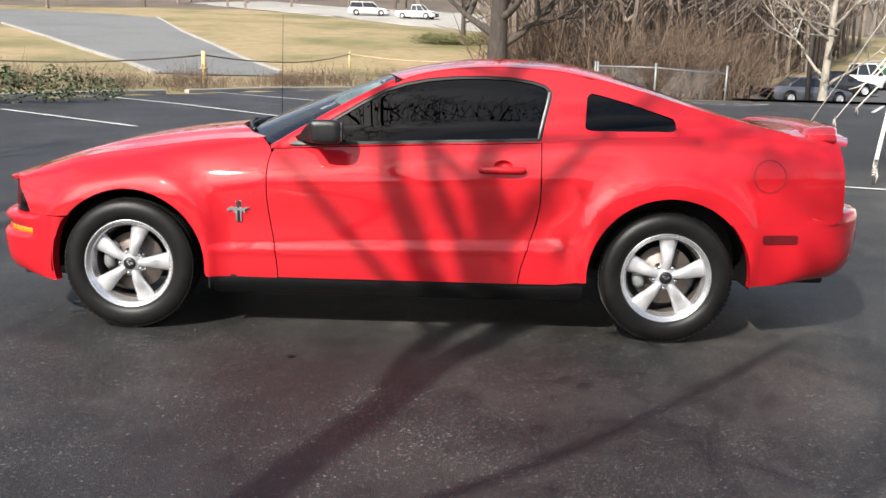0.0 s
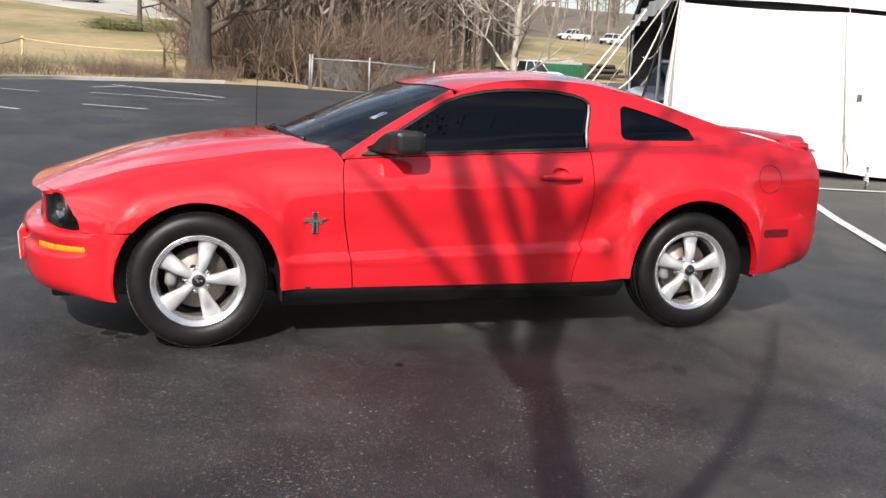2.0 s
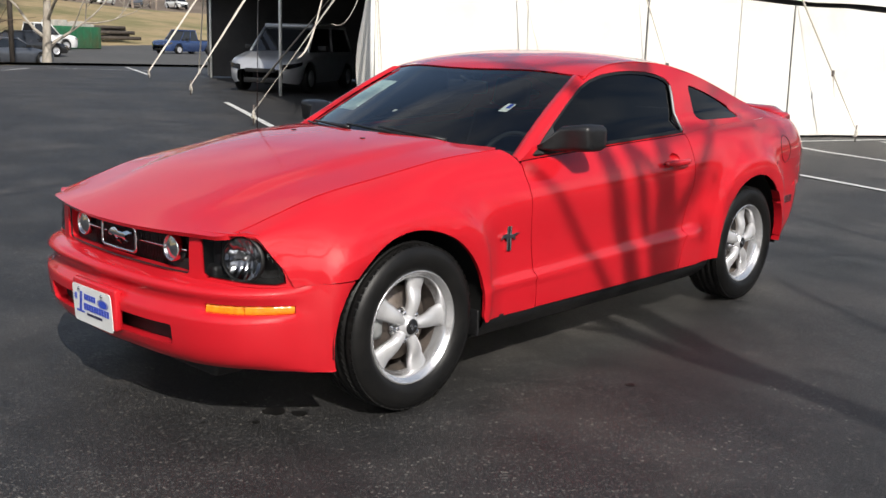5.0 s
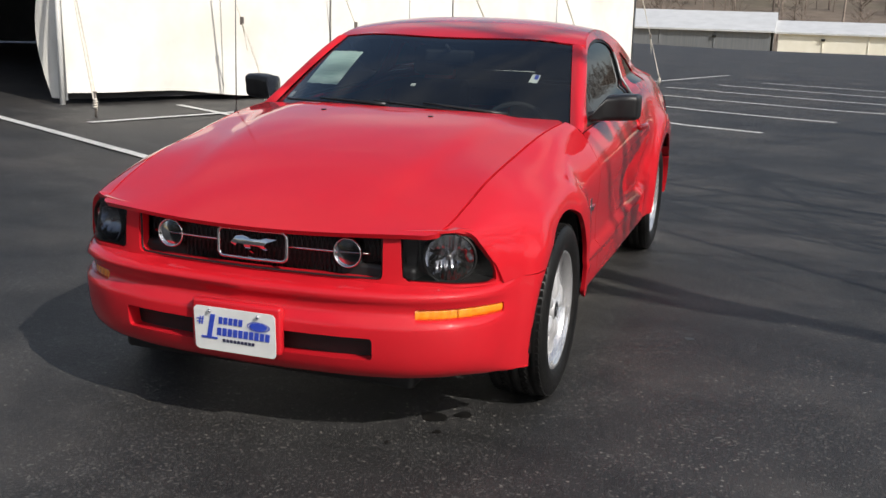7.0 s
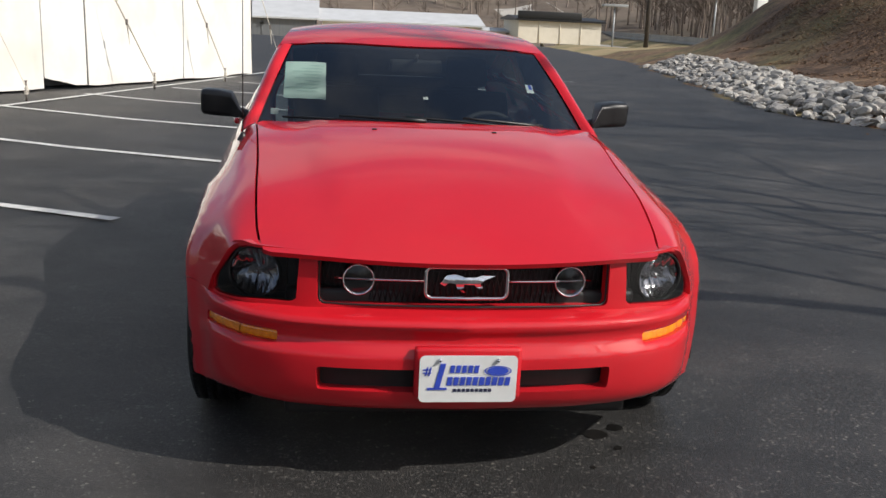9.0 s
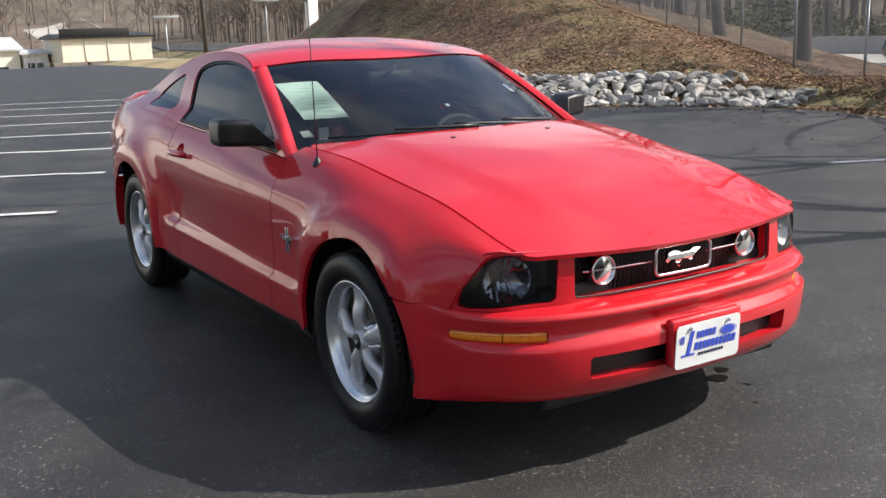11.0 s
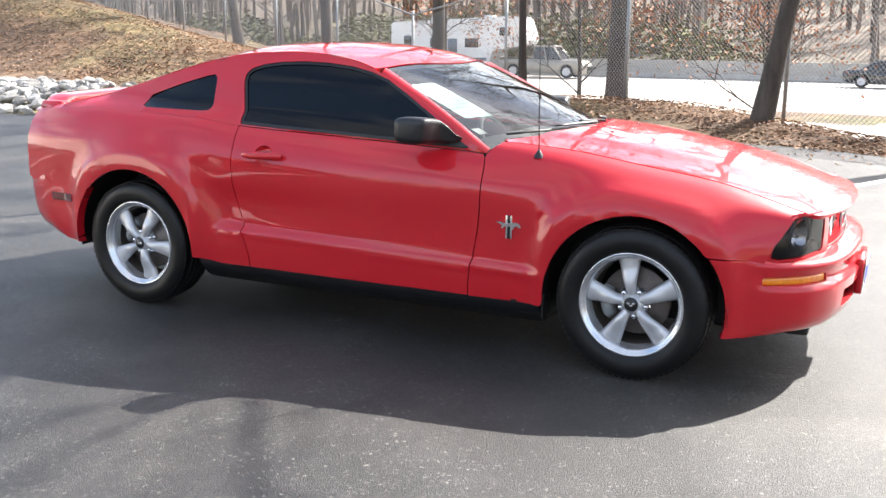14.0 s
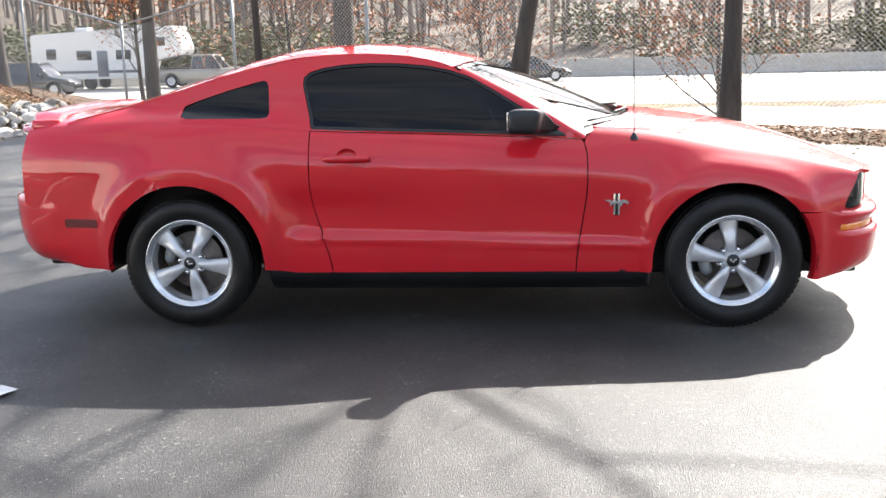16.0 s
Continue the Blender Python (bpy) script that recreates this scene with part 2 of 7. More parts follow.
def thing(name, label, category, m=None, group="", kind=""):
    ob = new(name)
    ob.empty_display_size = 0.2
    if m is not None:
        ob.matrix_basis = m
    return tagged(ob, label, category, group, kind)


def box(bm, x0, x1, y0, y1, z0, z1, bevel=0.0):
    r = bmesh.ops.create_cube(bm, size=1, matrix=Matrix.LocRotScale(((x0 + x1) / 2, (y0 + y1) / 2, (z0 + z1) / 2), None, (x1 - x0, y1 - y0, z1 - z0)))
    if bevel:
        es = list({e for v in r["verts"] for e in v.link_edges})
        bmesh.ops.bevel(bm, geom=es, offset=bevel, segments=2, affect="EDGES", profile=0.6)
    return bm


def tube(bm, pts, radii, sides=8, cap=True):
    """A round bar along points, with its radius at each."""
    rings = []
    pts = [Vector(p) for p in pts]
    if not isinstance(radii, (list, tuple)):
        radii = [radii] * len(pts)
    for i, p in enumerate(pts):
        d = (pts[min(i + 1, len(pts) - 1)] - pts[max(i - 1, 0)]).normalized()
        a = d.orthogonal().normalized() if i == 0 else (prev - d * prev.dot(d)).normalized()
        prev = a
        c = d.cross(a)
        rings.append([bm.verts.new(p + (a * math.cos(k * math.tau / sides) + c * math.sin(k * math.tau / sides)) * radii[i]) for k in range(sides)])
    for r, s in zip(rings, rings[1:]):
        for k in range(sides):
            bm.faces.new((r[k], r[(k + 1) % sides], s[(k + 1) % sides], s[k]))
    if cap:
        bm.faces.new(rings[0][::-1])
        bm.faces.new(rings[-1])
    return bm


def lathe(bm, profile, steps=48, axis="y", centre=(0, 0, 0), closed=False):
    """Turns (radius, along) pairs round an axis."""
    c = Vector(centre)
    rings = []
    for k in range(steps):
        a = k * math.tau / steps
        ring = []
        for r, h in profile:
            p = (r * math.cos(a), h, r * math.sin(a)) if axis == "y" else (h, r * math.cos(a), r * math.sin(a)) if axis == "x" else (r * math.cos(a), r * math.sin(a), h)
            ring.append(bm.verts.new(c + Vector(p)))
        rings.append(ring)
    n = len(profile)
    for k in range(steps):
        a, b = rings[k], rings[(k + 1) % steps]
        for i in range(n if closed else n - 1):
            j = (i + 1) % n
            bm.faces.new((a[i], a[j], b[j], b[i]))
    return bm


def grid_bm(us, vs, f):
    bm = bmesh.new()
    vv = [[bm.verts.new(f(u, v)) for v in vs] for u in us]
    for i in range(len(us) - 1):
        for j in range(len(vs) - 1):
            bm.faces.new((vv[i][j], vv[i + 1][j], vv[i + 1][j + 1], vv[i][j + 1]))
    return bm


def span(a, b, n):
    return [a + (b - a) * i / (n - 1) for i in range(n)]


def smoothstep(a, b, x):
    t = min(1.0, max(0.0, (x - a) / (b - a)))
    return t * t * (3 - 2 * t)


class Curve:
    """A smooth curve through a few (x, value) knots, monotone between them."""

    def __init__(self, *knots):
        self.x = [k[0] for k in knots]
        self.v = [k[1] for k in knots]
        n = len(knots)
        d = [(self.v[i + 1] - self.v[i]) / (self.x[i + 1] - self.x[i]) for i in range(n - 1)]
        self.t = [d[0]] + [0.0 if d[i - 1] * d[i] <= 0 else 2 * d[i - 1] * d[i] / (d[i - 1] + d[i]) for i in range(1, n - 1)] + [d[-1]]

    def __call__(self, x):
        X = self.x
        if x <= X[0]:
            return self.v[0]
        if x >= X[-1]:
            return self.v[-1]
        i = max(k for k in range(len(X) - 1) if X[k] <= x)
        h = X[i + 1] - X[i]
        s = (x - X[i]) / h
        return ((2 * s ** 3 - 3 * s ** 2 + 1) * self.v[i] + (s ** 3 - 2 * s ** 2 + s) * h * self.t[i]
                + (-2 * s ** 3 + 3 * s ** 2) * self.v[i + 1] + (s ** 3 - s ** 2) * h * self.t[i + 1])


def inside(poly, x, y):
    c, n = False, len(poly)
    for i in range(n):
        (x1, y1), (x2, y2) = poly[i], poly[i - 1]
        if (y1 > y) != (y2 > y) and x < (x2 - x1) * (y - y1) / (y2 - y1) + x1:
            c = not c
    return c


def dense(poly, step):
    """The polygon with points at most step apart."""
    out = []
    for i, p in enumerate(poly):
        q = poly[(i + 1) % len(poly)]
        n = max(1, math.ceil(math.dist(p, q) / step))
        out += [(p[0] + (q[0] - p[0]) * k / n, p[1] + (q[1] - p[1]) * k / n) for k in range(n)]
    return out


def sheet(poly, f, step=0.04, holes=(), lip=None, edge=None):
    """A panel: the flat outline poly (with holes), filled with a fine net and carried onto the surface f(u, v).
    lip(p, u, v): where the edge turns in to."""
    from mathutils.geometry import delaunay_2d_cdt
    loops = [dense(poly, edge or step)] + [dense(h, edge or step) for h in holes]
    pts, edges = [], []
    for lp in loops:
        k = len(pts)
        pts += [Vector(p) for p in lp]
        edges += [(k + i, k + (i + 1) % len(lp)) for i in range(len(lp))]
    nb = len(pts)
    u0, u1 = min(p[0] for p in poly), max(p[0] for p in poly)
    v0, v1 = min(p[1] for p in poly), max(p[1] for p in poly)
    border = np.array([(p.x, p.y) for p in pts])
    for i in range(1, int((u1 - u0) / step) + 1):
        for j in range(1, int((v1 - v0) / step) + 1):
            u, v = u0 + i * step, v0 + j * step
            if inside(poly, u, v) and not any(inside(h, u, v) for h in holes):
                if ((border - (u, v)) ** 2).sum(1).min() > (0.45 * step) ** 2:
                    pts.append(Vector((u, v)))
    vs, _, fs, _, _, _ = delaunay_2d_cdt(pts, edges, [], 0, 1e-6)
    bm = bmesh.new()
    bv = [bm.verts.new(f(p.x, p.y)) for p in vs]
    for t in fs:
        c = sum((vs[i] for i in t), Vector((0, 0))) / len(t)
        a, b, d = (vs[i] for i in t[:3])
        if abs((b - a).cross(d - a)) < 2e-7:
            continue
        if inside(poly, c.x, c.y) and not any(inside(h, c.x, c.y) for h in holes):
            bm.faces.new([bv[i] for i in t])
    bm.normal_update()
    loose = [v for v in bm.verts if not v.link_faces]
    where = {v: p for v, p in zip(bv, vs)}
    if lip:
        rim = [e for e in bm.edges if len(e.link_faces) == 1]
        twin, root = {}, {}
        for e in rim:
            for v in e.verts:
                if v not in twin:
                    root[v] = bm.verts.new(v.co)
                    twin[v] = bm.verts.new(lip(v.co.copy(), where[v].x, where[v].y))
        for e in rim:
            a, b = e.verts
            bm.faces.new((root[a], root[b], twin[b], twin[a]))
    bmesh.ops.delete(bm, geom=loose, context="VERTS")
    return bm


def face_out(bm, centre):
    """Turns every face away from a point."""
    c = Vector(centre)
    bm.normal_update()
    for f in bm.faces:
        if f.normal.dot(f.calc_center_median() - c) < 0:
            f.normal_flip()
    bm.normal_update()
    return bm


def mirrored(bm):
    """A copy of the bmesh on the car's other side."""
    b2 = bm.copy()
    for v in b2.verts:
        v.co.y = -v.co.y
    bmesh.ops.reverse_faces(b2, faces=b2.faces)
    return b2


def mesh_np(name, verts, faces, material, label="", category="", kind="", smooth=False, parent=None, group=""):
    me = bpy.data.meshes.new(name)
    me.from_pydata(verts, [], faces)
    for mt in material if isinstance(material, (list, tuple)) else [material]:
        me.materials.append(mt)
    if smooth:
        me.shade_smooth()
    ob = new(name, me)
    if parent is not None:
        ob.parent = parent
    return tagged(ob, label, category, group, kind)


def many(variants, placings):
    """One joined mesh out of shapes (verts array, faces list) set at (index, matrix 4x4)."""
    V, F, n = [], [], 0
    for i, m in placings:
        v, f = variants[i]
        m = np.array(m)
        V.append(v @ m[:3, :3].T + m[:3, 3])
        F.extend([tuple(k + n for k in q) for q in f])
        n += len(v)
    return np.concatenate(V).tolist(), F


class Limbs:
    """Tapered limbs gathered as plain vertex and face lists."""

    def __init__(self):
        self.v, self.f, self.tips = [], [], []

    def limb(self, pts, radii, sides):
        base = len(self.v)
        prev = None
        for i, p in enumerate(pts):
            d = (pts[min(i + 1, len(pts) - 1)] - pts[max(i - 1, 0)]).normalized()
            a = d.orthogonal().normalized() if prev is None else (prev - d * prev.dot(d)).normalized()
            prev = a
            c = d.cross(a)
            for k in range(sides):
                w = k * math.tau / sides
                self.v.append(tuple(p + (a * math.cos(w) + c * math.sin(w)) * radii[i]))
        for i in range(len(pts) - 1):
            for k in range(sides):
                q, r = base + i * sides, base + (i + 1) * sides
                self.f.append((q + k, q + (k + 1) % sides, r + (k + 1) % sides, r + k))

    def grow(self, rng, start, way, length, radius, depth, up=0.25, kink=0.18, fork=(2, 4), shrink_=0.68, least=0.006):
        n = 4 if depth > 2 else 3
        pts, d = [start], way.normalized()
        for i in range(n):
            d = (d + Vector((rng.uniform(-1, 1), rng.uniform(-1, 1), rng.uniform(-1, 1))) * kink + Vector((0, 0, up * 0.3))).normalized()
            pts.append(pts[-1] + d * length / n)
        radii = [max(least, radius * (1 - 0.55 * i / n)) for i in range(n + 1)]
        self.limb(pts, radii, 8 if radius > 0.1 else 5 if radius > 0.03 else 3)
        if depth <= 0:
            self.tips.append(pts[-1])
            return
        for _ in range(rng.randint(*fork)):
            k = rng.uniform(0.35, 1.0)
            i = min(n - 1, int(k * n))
            p = pts[i].lerp(pts[i + 1], k * n - i)
            side = d.orthogonal().normalized()
            side.rotate(Matrix.Rotation(rng.uniform(0, math.tau), 3, d))
            self.grow(rng, p, d * rng.uniform(0.35, 0.9) + side * rng.uniform(0.5, 0.95) + Vector((0, 0, up)), length * rng.uniform(0.5, 0.8), radius * rng.uniform(0.38, 0.62), depth - 1, up, kink, fork, shrink_, least)
        self.grow(rng, pts[-1], d, length * shrink_, radius * 0.45, depth - 1, up, kink, fork, shrink_, least)

# ---- ground: one sheet, with the lot, highway and lane laid on it ----
SOUTH = Curve((-60, 2), (-20, 0.0), (-8, -5.2), (-4.7, -7.0), (-3.7, -7.5), (-1.9, -8.8), (0, -9.6), (2.4, -10.3), (4.5, -10.7),
              (6.5, -10.9), (8.0, -10.0), (9.5, -8.8), (12.2, -7.9), (18.3, -9.0), (31, -11.7), (45, -15), (70, -19), (95, -22))
NORTH = Curve((-60, 0), (-20, 8.5), (-10.2, 17.0), (-9.2, 19.8), (-7.7, 23.2), (-5.9, 28.0), (-3.2, 31.6), (2.8, 33.3), (5, 31.4), (7, 30.4), (10, 31.5), (14, 33), (30, 34), (70, 44), (95, 44))


def tilt(x, y):
    """The lot drains: it climbs gently to the north, then levels out, and falls away to the east."""
    x, y = max(-150.0, min(150.0, x)), min(130.0, y)
    s = 0.35 * max(0.0, x - 10)
    fall = max(0.0, x - 3) * smoothstep(-8 - s, -s, y) - max(0.0, -x - 3) * smoothstep(3, 10, y)
    return 0.022 * max(0.0, min(y, 17.0) - 3) + 0.004 * max(0.0, y - 17) - 0.011 * fall


def ground_z(x, y):
    d = SOUTH(x) - y
    z = tilt(x, y)
    if d > 0:
        w = smoothstep(-2.5, 2.0, x)
        e = smoothstep(7, 13, x)
        z += (0.12 + 0.20 * w) * smoothstep(0, 1.6, d)
        z -= 1.5 * smoothstep(0.9 + 1.8 * w + 2.3 * e, 6.0 + w + 7 * e, d)
        z += 0.07 * noise.noise((x * 0.5, y * 0.5, 0)) * smoothstep(0.2, 2, d)
        if y < -26:
            z += (-1.15 - z) * smoothstep(-26, -33, y) * (1 - smoothstep(60, 110, x))
        z += 3.78 * smoothstep(2.0, 8.4, d) * smoothstep(1.8, 32.9, x) * (1 - smoothstep(38.6, 54.2, x)) * (1 - smoothstep(15.3, 19.8, d))
        far = -y - 60
        if far > 0:
            z += min(26, 0.11 * far) + 1.0 * noise.noise((x * 0.02, y * 0.02, 3)) * smoothstep(0, 40, far)
    n = y - NORTH(x)
    if n > 0:
        z += 0.15 * smoothstep(0, 1.5, n) * (1 - smoothstep(-2, 6, x))
        z += 0.05 * noise.noise((x * 0.4, y * 0.4, 7)) * smoothstep(0, 2, n)
        z -= 0.60 * smoothstep(0.2, 7, n) * smoothstep(5, 10, x) * (1 - smoothstep(46, 58, y))
        z += min(24, 0.085 * max(0.0, y - 52 - 14 * smoothstep(12, 24, x)) ** 1.02) + 1.2 * noise.noise((x * 0.02, y * 0.02, 5)) * smoothstep(60, 110, y)
    e = x - 92
    if e > 0:
        z -= 2.2 * smoothstep(0, 40, e) * (1 - smoothstep(20, 60, abs(y)))
        z += min(34, 0.13 * max(0.0, e - 110))
    return z


def steps(lo, fine0, fine1, hi, fine):
    xs = [fine0 + fine * i for i in range(int((fine1 - fine0) / fine) + 1)]
    s, g = fine, xs[-1]
    while g < hi:
        s *= 1.22
        g += s
        xs.append(g)
    s, g = fine, xs[0]
    while g > lo:
        s *= 1.22
        g -= s
        xs.insert(0, g)
    return xs


GRASS = pmat("dry_winter_grass", (0.36, 0.27, 0.15), (0.26, 0.20, 0.10), 0.9, 0.9, bump=0.8, bscale=12, c3=(0.13, 0.13, 0.045), scale3=0.13, amount3=0.9)
DIRT = pmat("leafy_dirt", (0.075, 0.042, 0.024), (0.20, 0.118, 0.064), 11, 0.95, bump=1.0, bscale=22, c3=(0.11, 0.115, 0.035), scale3=0.22, amount3=0.75)
# leaf tone and the bank's dark shadow streaks, both put into the dirt's colour
add_mottle(DIRT, 0.7, 0.55, 1.40, (1.0, 2.2, 1.0), 6)
add_mottle(DIRT, 4.0, 0.60, 1.35, (1, 1, 1), 5)
WOODS = pmat("woodland_floor", (0.115, 0.088, 0.066), (0.165, 0.13, 0.10), 0.25, 0.95, bump=0.8, bscale=2, c3=(0.085, 0.08, 0.045), scale3=0.03)
xs, ys = steps(-900, -24, 60, 1500, 1.0), steps(-1200, -60, 60, 1200, 1.0)
gb = grid_bm(xs, ys, lambda x, y: (x, y, ground_z(x, y) - 0.03 if (SOUTH(x) < y < NORTH(x) and x < 92) else ground_z(x, y)))
for f in gb.faces:
    c = f.calc_center_median()
    f.material_index = 1 if c.y < SOUTH(c.x) + 1 and c.y > -60 and c.x < 60 else 2 if (c.y < -57 or c.y > 130 or c.x > 190) else 0
tagged(part("ground", gb, [GRASS, DIRT, WOODS]), "dry grass, leafy dirt and woodland floor around the lot", "ground", kind="structure")


def laid(name, poly, material, z, label, category, step=2.0, kind="structure"):
    bm = sheet(poly, lambda x, y: (x, y, ground_z(x, y) + z), step)
    for f in bm.faces:
        if f.normal.z < 0:
            f.normal_flip()
    return tagged(part(name, bm, material), label, category, kind=kind)


lot_xs = [-40, -20, -12, -8, -6, -4.7, -3.7, -2.8, -1.9, -1, 0, 1.2, 2.4, 3.5, 4.5, 5.5, 6.5, 7.2, 8, 8.7, 9.5, 10.5, 12.2, 15, 18.3, 24, 31, 38, 45, 55, 66, 80, 94]
lot_poly = [(x, SOUTH(x) + 0.10 * math.sin(x * 2.1) + 0.06 * math.sin(x * 5.3)) for x in lot_xs] + [(x, NORTH(x)) for x in reversed(span(-40, 94, 68))]
laid("parking_lot", lot_poly, ASPHALT, 0.0, "dark sealcoated asphalt parking lot with faded patches", "parking lot", 1.5)
laid("highway", [(-260, -58), (260, -58), (260, -44), (90, -44), (45, -36), (22, -33), (11, -26.5), (4, -20), (-4, -15.6), (-30, -12), (-260, -10)], HIGHWAY, 0.04,
     "sun-bleached concrete highway beyond the fence", "road", 6.0)
laid("far_lot", [(10.3, 32.4), (34, 35), (60, 46), (60, 78), (24, 66), (13, 50)], FAR_ASPHALT, 0.10, "grey worn asphalt of the next parking lot", "parking lot", 4.0)
lane = [(-13.8, 39.2), (-19.6, 53.7), (-25.3, 61.4), (-31.4, 69.9), (-40.2, 81.2), (-64, 104), (-56, 114), (-31.4, 96.6), (-24, 79.4), (-18.6, 68.6), (-14.1, 58.9), (-10.5, 52), (-9, 42)]
laid("lane", lane, ROAD_GREY, 0.05, "grey asphalt lane curving up through the lawn", "road", 2.0)
laid("upper_lane", [(-6, 100), (8, 88), (16, 90), (10, 103), (0, 125), (-30, 150), (-40, 140)], CONCRETE, 0.05, "pale drive beyond the lawn", "road", 3.0)


def kerb(name, pts, h=0.13, w=0.16, label="weathered concrete kerb along the lot"):
    bm = bmesh.new()
    rows = []
    for i, p in enumerate(pts):
        a, b = Vector(pts[max(0, i - 1)]), Vector(pts[min(len(pts) - 1, i + 1)])
        d = (b - a).normalized()
        n = Vector((-d.y, d.x))
        p = Vector(p)
        z = ground_z(*p)
        prof = [(-w / 2, -0.05), (-w / 2, h - 0.02), (-w / 2 + 0.02, h), (w / 2 - 0.02, h), (w / 2, h - 0.02), (w / 2, -0.05)]
        rows.append([bm.verts.new((p.x + n.x * o, p.y + n.y * o, z + q)) for o, q in prof])
    for r, s in zip(rows, rows[1:]):
        for k in range(5):
            bm.faces.new((r[k], r[k + 1], s[k + 1], s[k]))
    bm.faces.new(rows[0])
    bm.faces.new(rows[-1][::-1])
    bmesh.ops.recalc_face_normals(bm, faces=bm.faces)
    return tagged(part(name, bm, CONCRETE, smooth=False), label, "kerb", kind="structure")


kerb("kerb", [(x, NORTH(x) + 0.05) for x in span(-11.5, -8.2, 12)])
kerb("kerb", [(x, NORTH(x) + 0.05) for x in span(-7.8, 2.0, 24)])
kerb("kerb", [(-13.9, 39.6), (-19.7, 54), (-25.4, 61.8), (-31.5, 70.3), (-40.3, 81.6)], 0.14, 0.3, "pale concrete kerb of the lane")
kerb("kerb", [(-10.6, 52.4), (-14.2, 59.3), (-18.7, 69), (-24.1, 79.8), (-31.5, 97)], 0.14, 0.3, "pale concrete kerb of the lane")


# painted bay lines
def stripe(a, b, w=0.11):
    a, b = Vector(a), Vector(b)
    n = max(2, int((b - a).length / 0.25))
    d = (b - a).normalized()
    m = Vector((-d.y, d.x)) * w / 2
    bm = bmesh.new()
    prev = None
    for i in range(n + 1):
        p = a + (b - a) * i / n
        j = 0.006 * noise.noise((p.x * 7, p.y * 7, 0))
        z = tilt(p.x, p.y) + (0.004 if p.y < 0 else 0.012 if p.y < 8 else 0.016)
        cur = [bm.verts.new((p.x + m.x * (1 + j * 9), p.y + m.y * (1 + j * 9), z)), bm.verts.new((p.x - m.x * (1 - j * 9), p.y - m.y * (1 - j * 9), z))]
        if prev:
            bm.faces.new((prev[0], prev[1], cur[1], cur[0]))
        prev = cur
    face_out(bm, (a.x, a.y, -50))
    return tagged(part("bay_line", bm, LOT_LINE, smooth=False), "worn white parking bay line on asphalt", "road marking", "parking bay lines", "structure")


BAY = Vector((0.44, 0.898))
for k in range(9):
    s0 = Vector((1.85 + 2.62 * k, 1.84 - 1.06 * k))
    stripe(s0, s0 + BAY * (12.6 if k == 0 else 6.4))
stripe((4.7, 6.02), (30, 0.30))
for x, y, d in ((-1.02, -3.93, 4.2), (1.85, -6.10, 3.4)):
    stripe((x, y), Vector((x, y)) + Vector((-0.40, -0.917)) * d)
for a, b in (((-8.88, 13.79), (-5.33, 11.15)), ((-8.71, 19.22), (-3.55, 14.51)), ((-7.23, 24.4), (-3.68, 21.1)), ((-2.55, 21.77), (0.43, 19.54)), ((-2.50, 16.36), (-1.23, 15.45)), ((-2.0, 28.0), (0.82, 21.1)), ((-2.6, 25.3), (-1.6, 27.0)),
             ((12.4, 24.6), (15.5, 31.5)), ((6.8, 27.9), (9.0, 26.9)), ((9.0, 26.9), (10.6, 28.9)), ((6.8, 27.9), (10.6, 28.9)), ((11.5, 29.5), (14.5, 28.2))):
    stripe(a, b, 0.12)

# engine drips under the nose
WET = pmat("oil_drip", (0.006, 0.006, 0.006), (0.012, 0.011, 0.010), 20, 0.35)
rng = random.Random(31)
for x, y, r in ((-1.78, -0.55, 0.075), (-1.72, -0.64, 0.05), (-1.84, -0.38, 0.035), (-1.90, -0.60, 0.022), (-2.05, -0.47, 0.016), (-1.66, -0.50, 0.03), (-0.46, -1.32, 0.035), (-2.6, -0.9, 0.02)):
    bm = bmesh.new()
    k0 = rng.uniform(0, 9)
    bm.faces.new([bm.verts.new((x + 0.6 * r * (1 + 0.45 * noise.noise((math.cos(a) + k0, math.sin(a), 0))) * math.cos(a), y + 0.6 * r * (1 + 0.45 * noise.noise((math.cos(a) + k0, math.sin(a), 0))) * math.sin(a), 0.0035)) for a in span(0, math.tau, 19)[:-1]])
    tagged(part("oil_stain", face_out(bm, (x, y, -5)), WET, smooth=False), "small dark oil drip stain on the asphalt", "stain", "oil drips", "structure")

# ---- the red coupe: nose towards -x, ground at z 0 ----
AX = 1.36
car = thing("red_coupe", "bright red two-door coupe with dark tinted windows and silver five-spoke wheels", "car")
W = Curve((-2.3, 0.66), (-2.1, 0.735), (-1.95, 0.785), (-1.80, 0.845), (-1.65, 0.880), (-1.36, 0.895), (-0.95, 0.894), (-0.6, 0.900), (0, 0.905),
          (0.7, 0.905), (1.36, 0.905), (1.75, 0.885), (2.05, 0.845), (2.25, 0.795), (2.42, 0.72))
Z5 = Curve((-2.1, 0.60), (-1.8, 0.655), (-1.36, 0.685), (-0.95, 0.755), (-0.6, 0.80), (0.6, 0.84), (1.36, 0.88), (2.1, 0.89), (2.4, 0.87))
Y6 = Curve((-2.1, 0.685), (-1.9, 0.742), (-1.65, 0.795), (-1.36, 0.812), (-0.95, 0.803), (-0.6, 0.802), (0, 0.812), (0.7, 0.815), (1.0, 0.812), (1.36, 0.80),
           (1.75, 0.775), (2.1, 0.735), (2.4, 0.66))
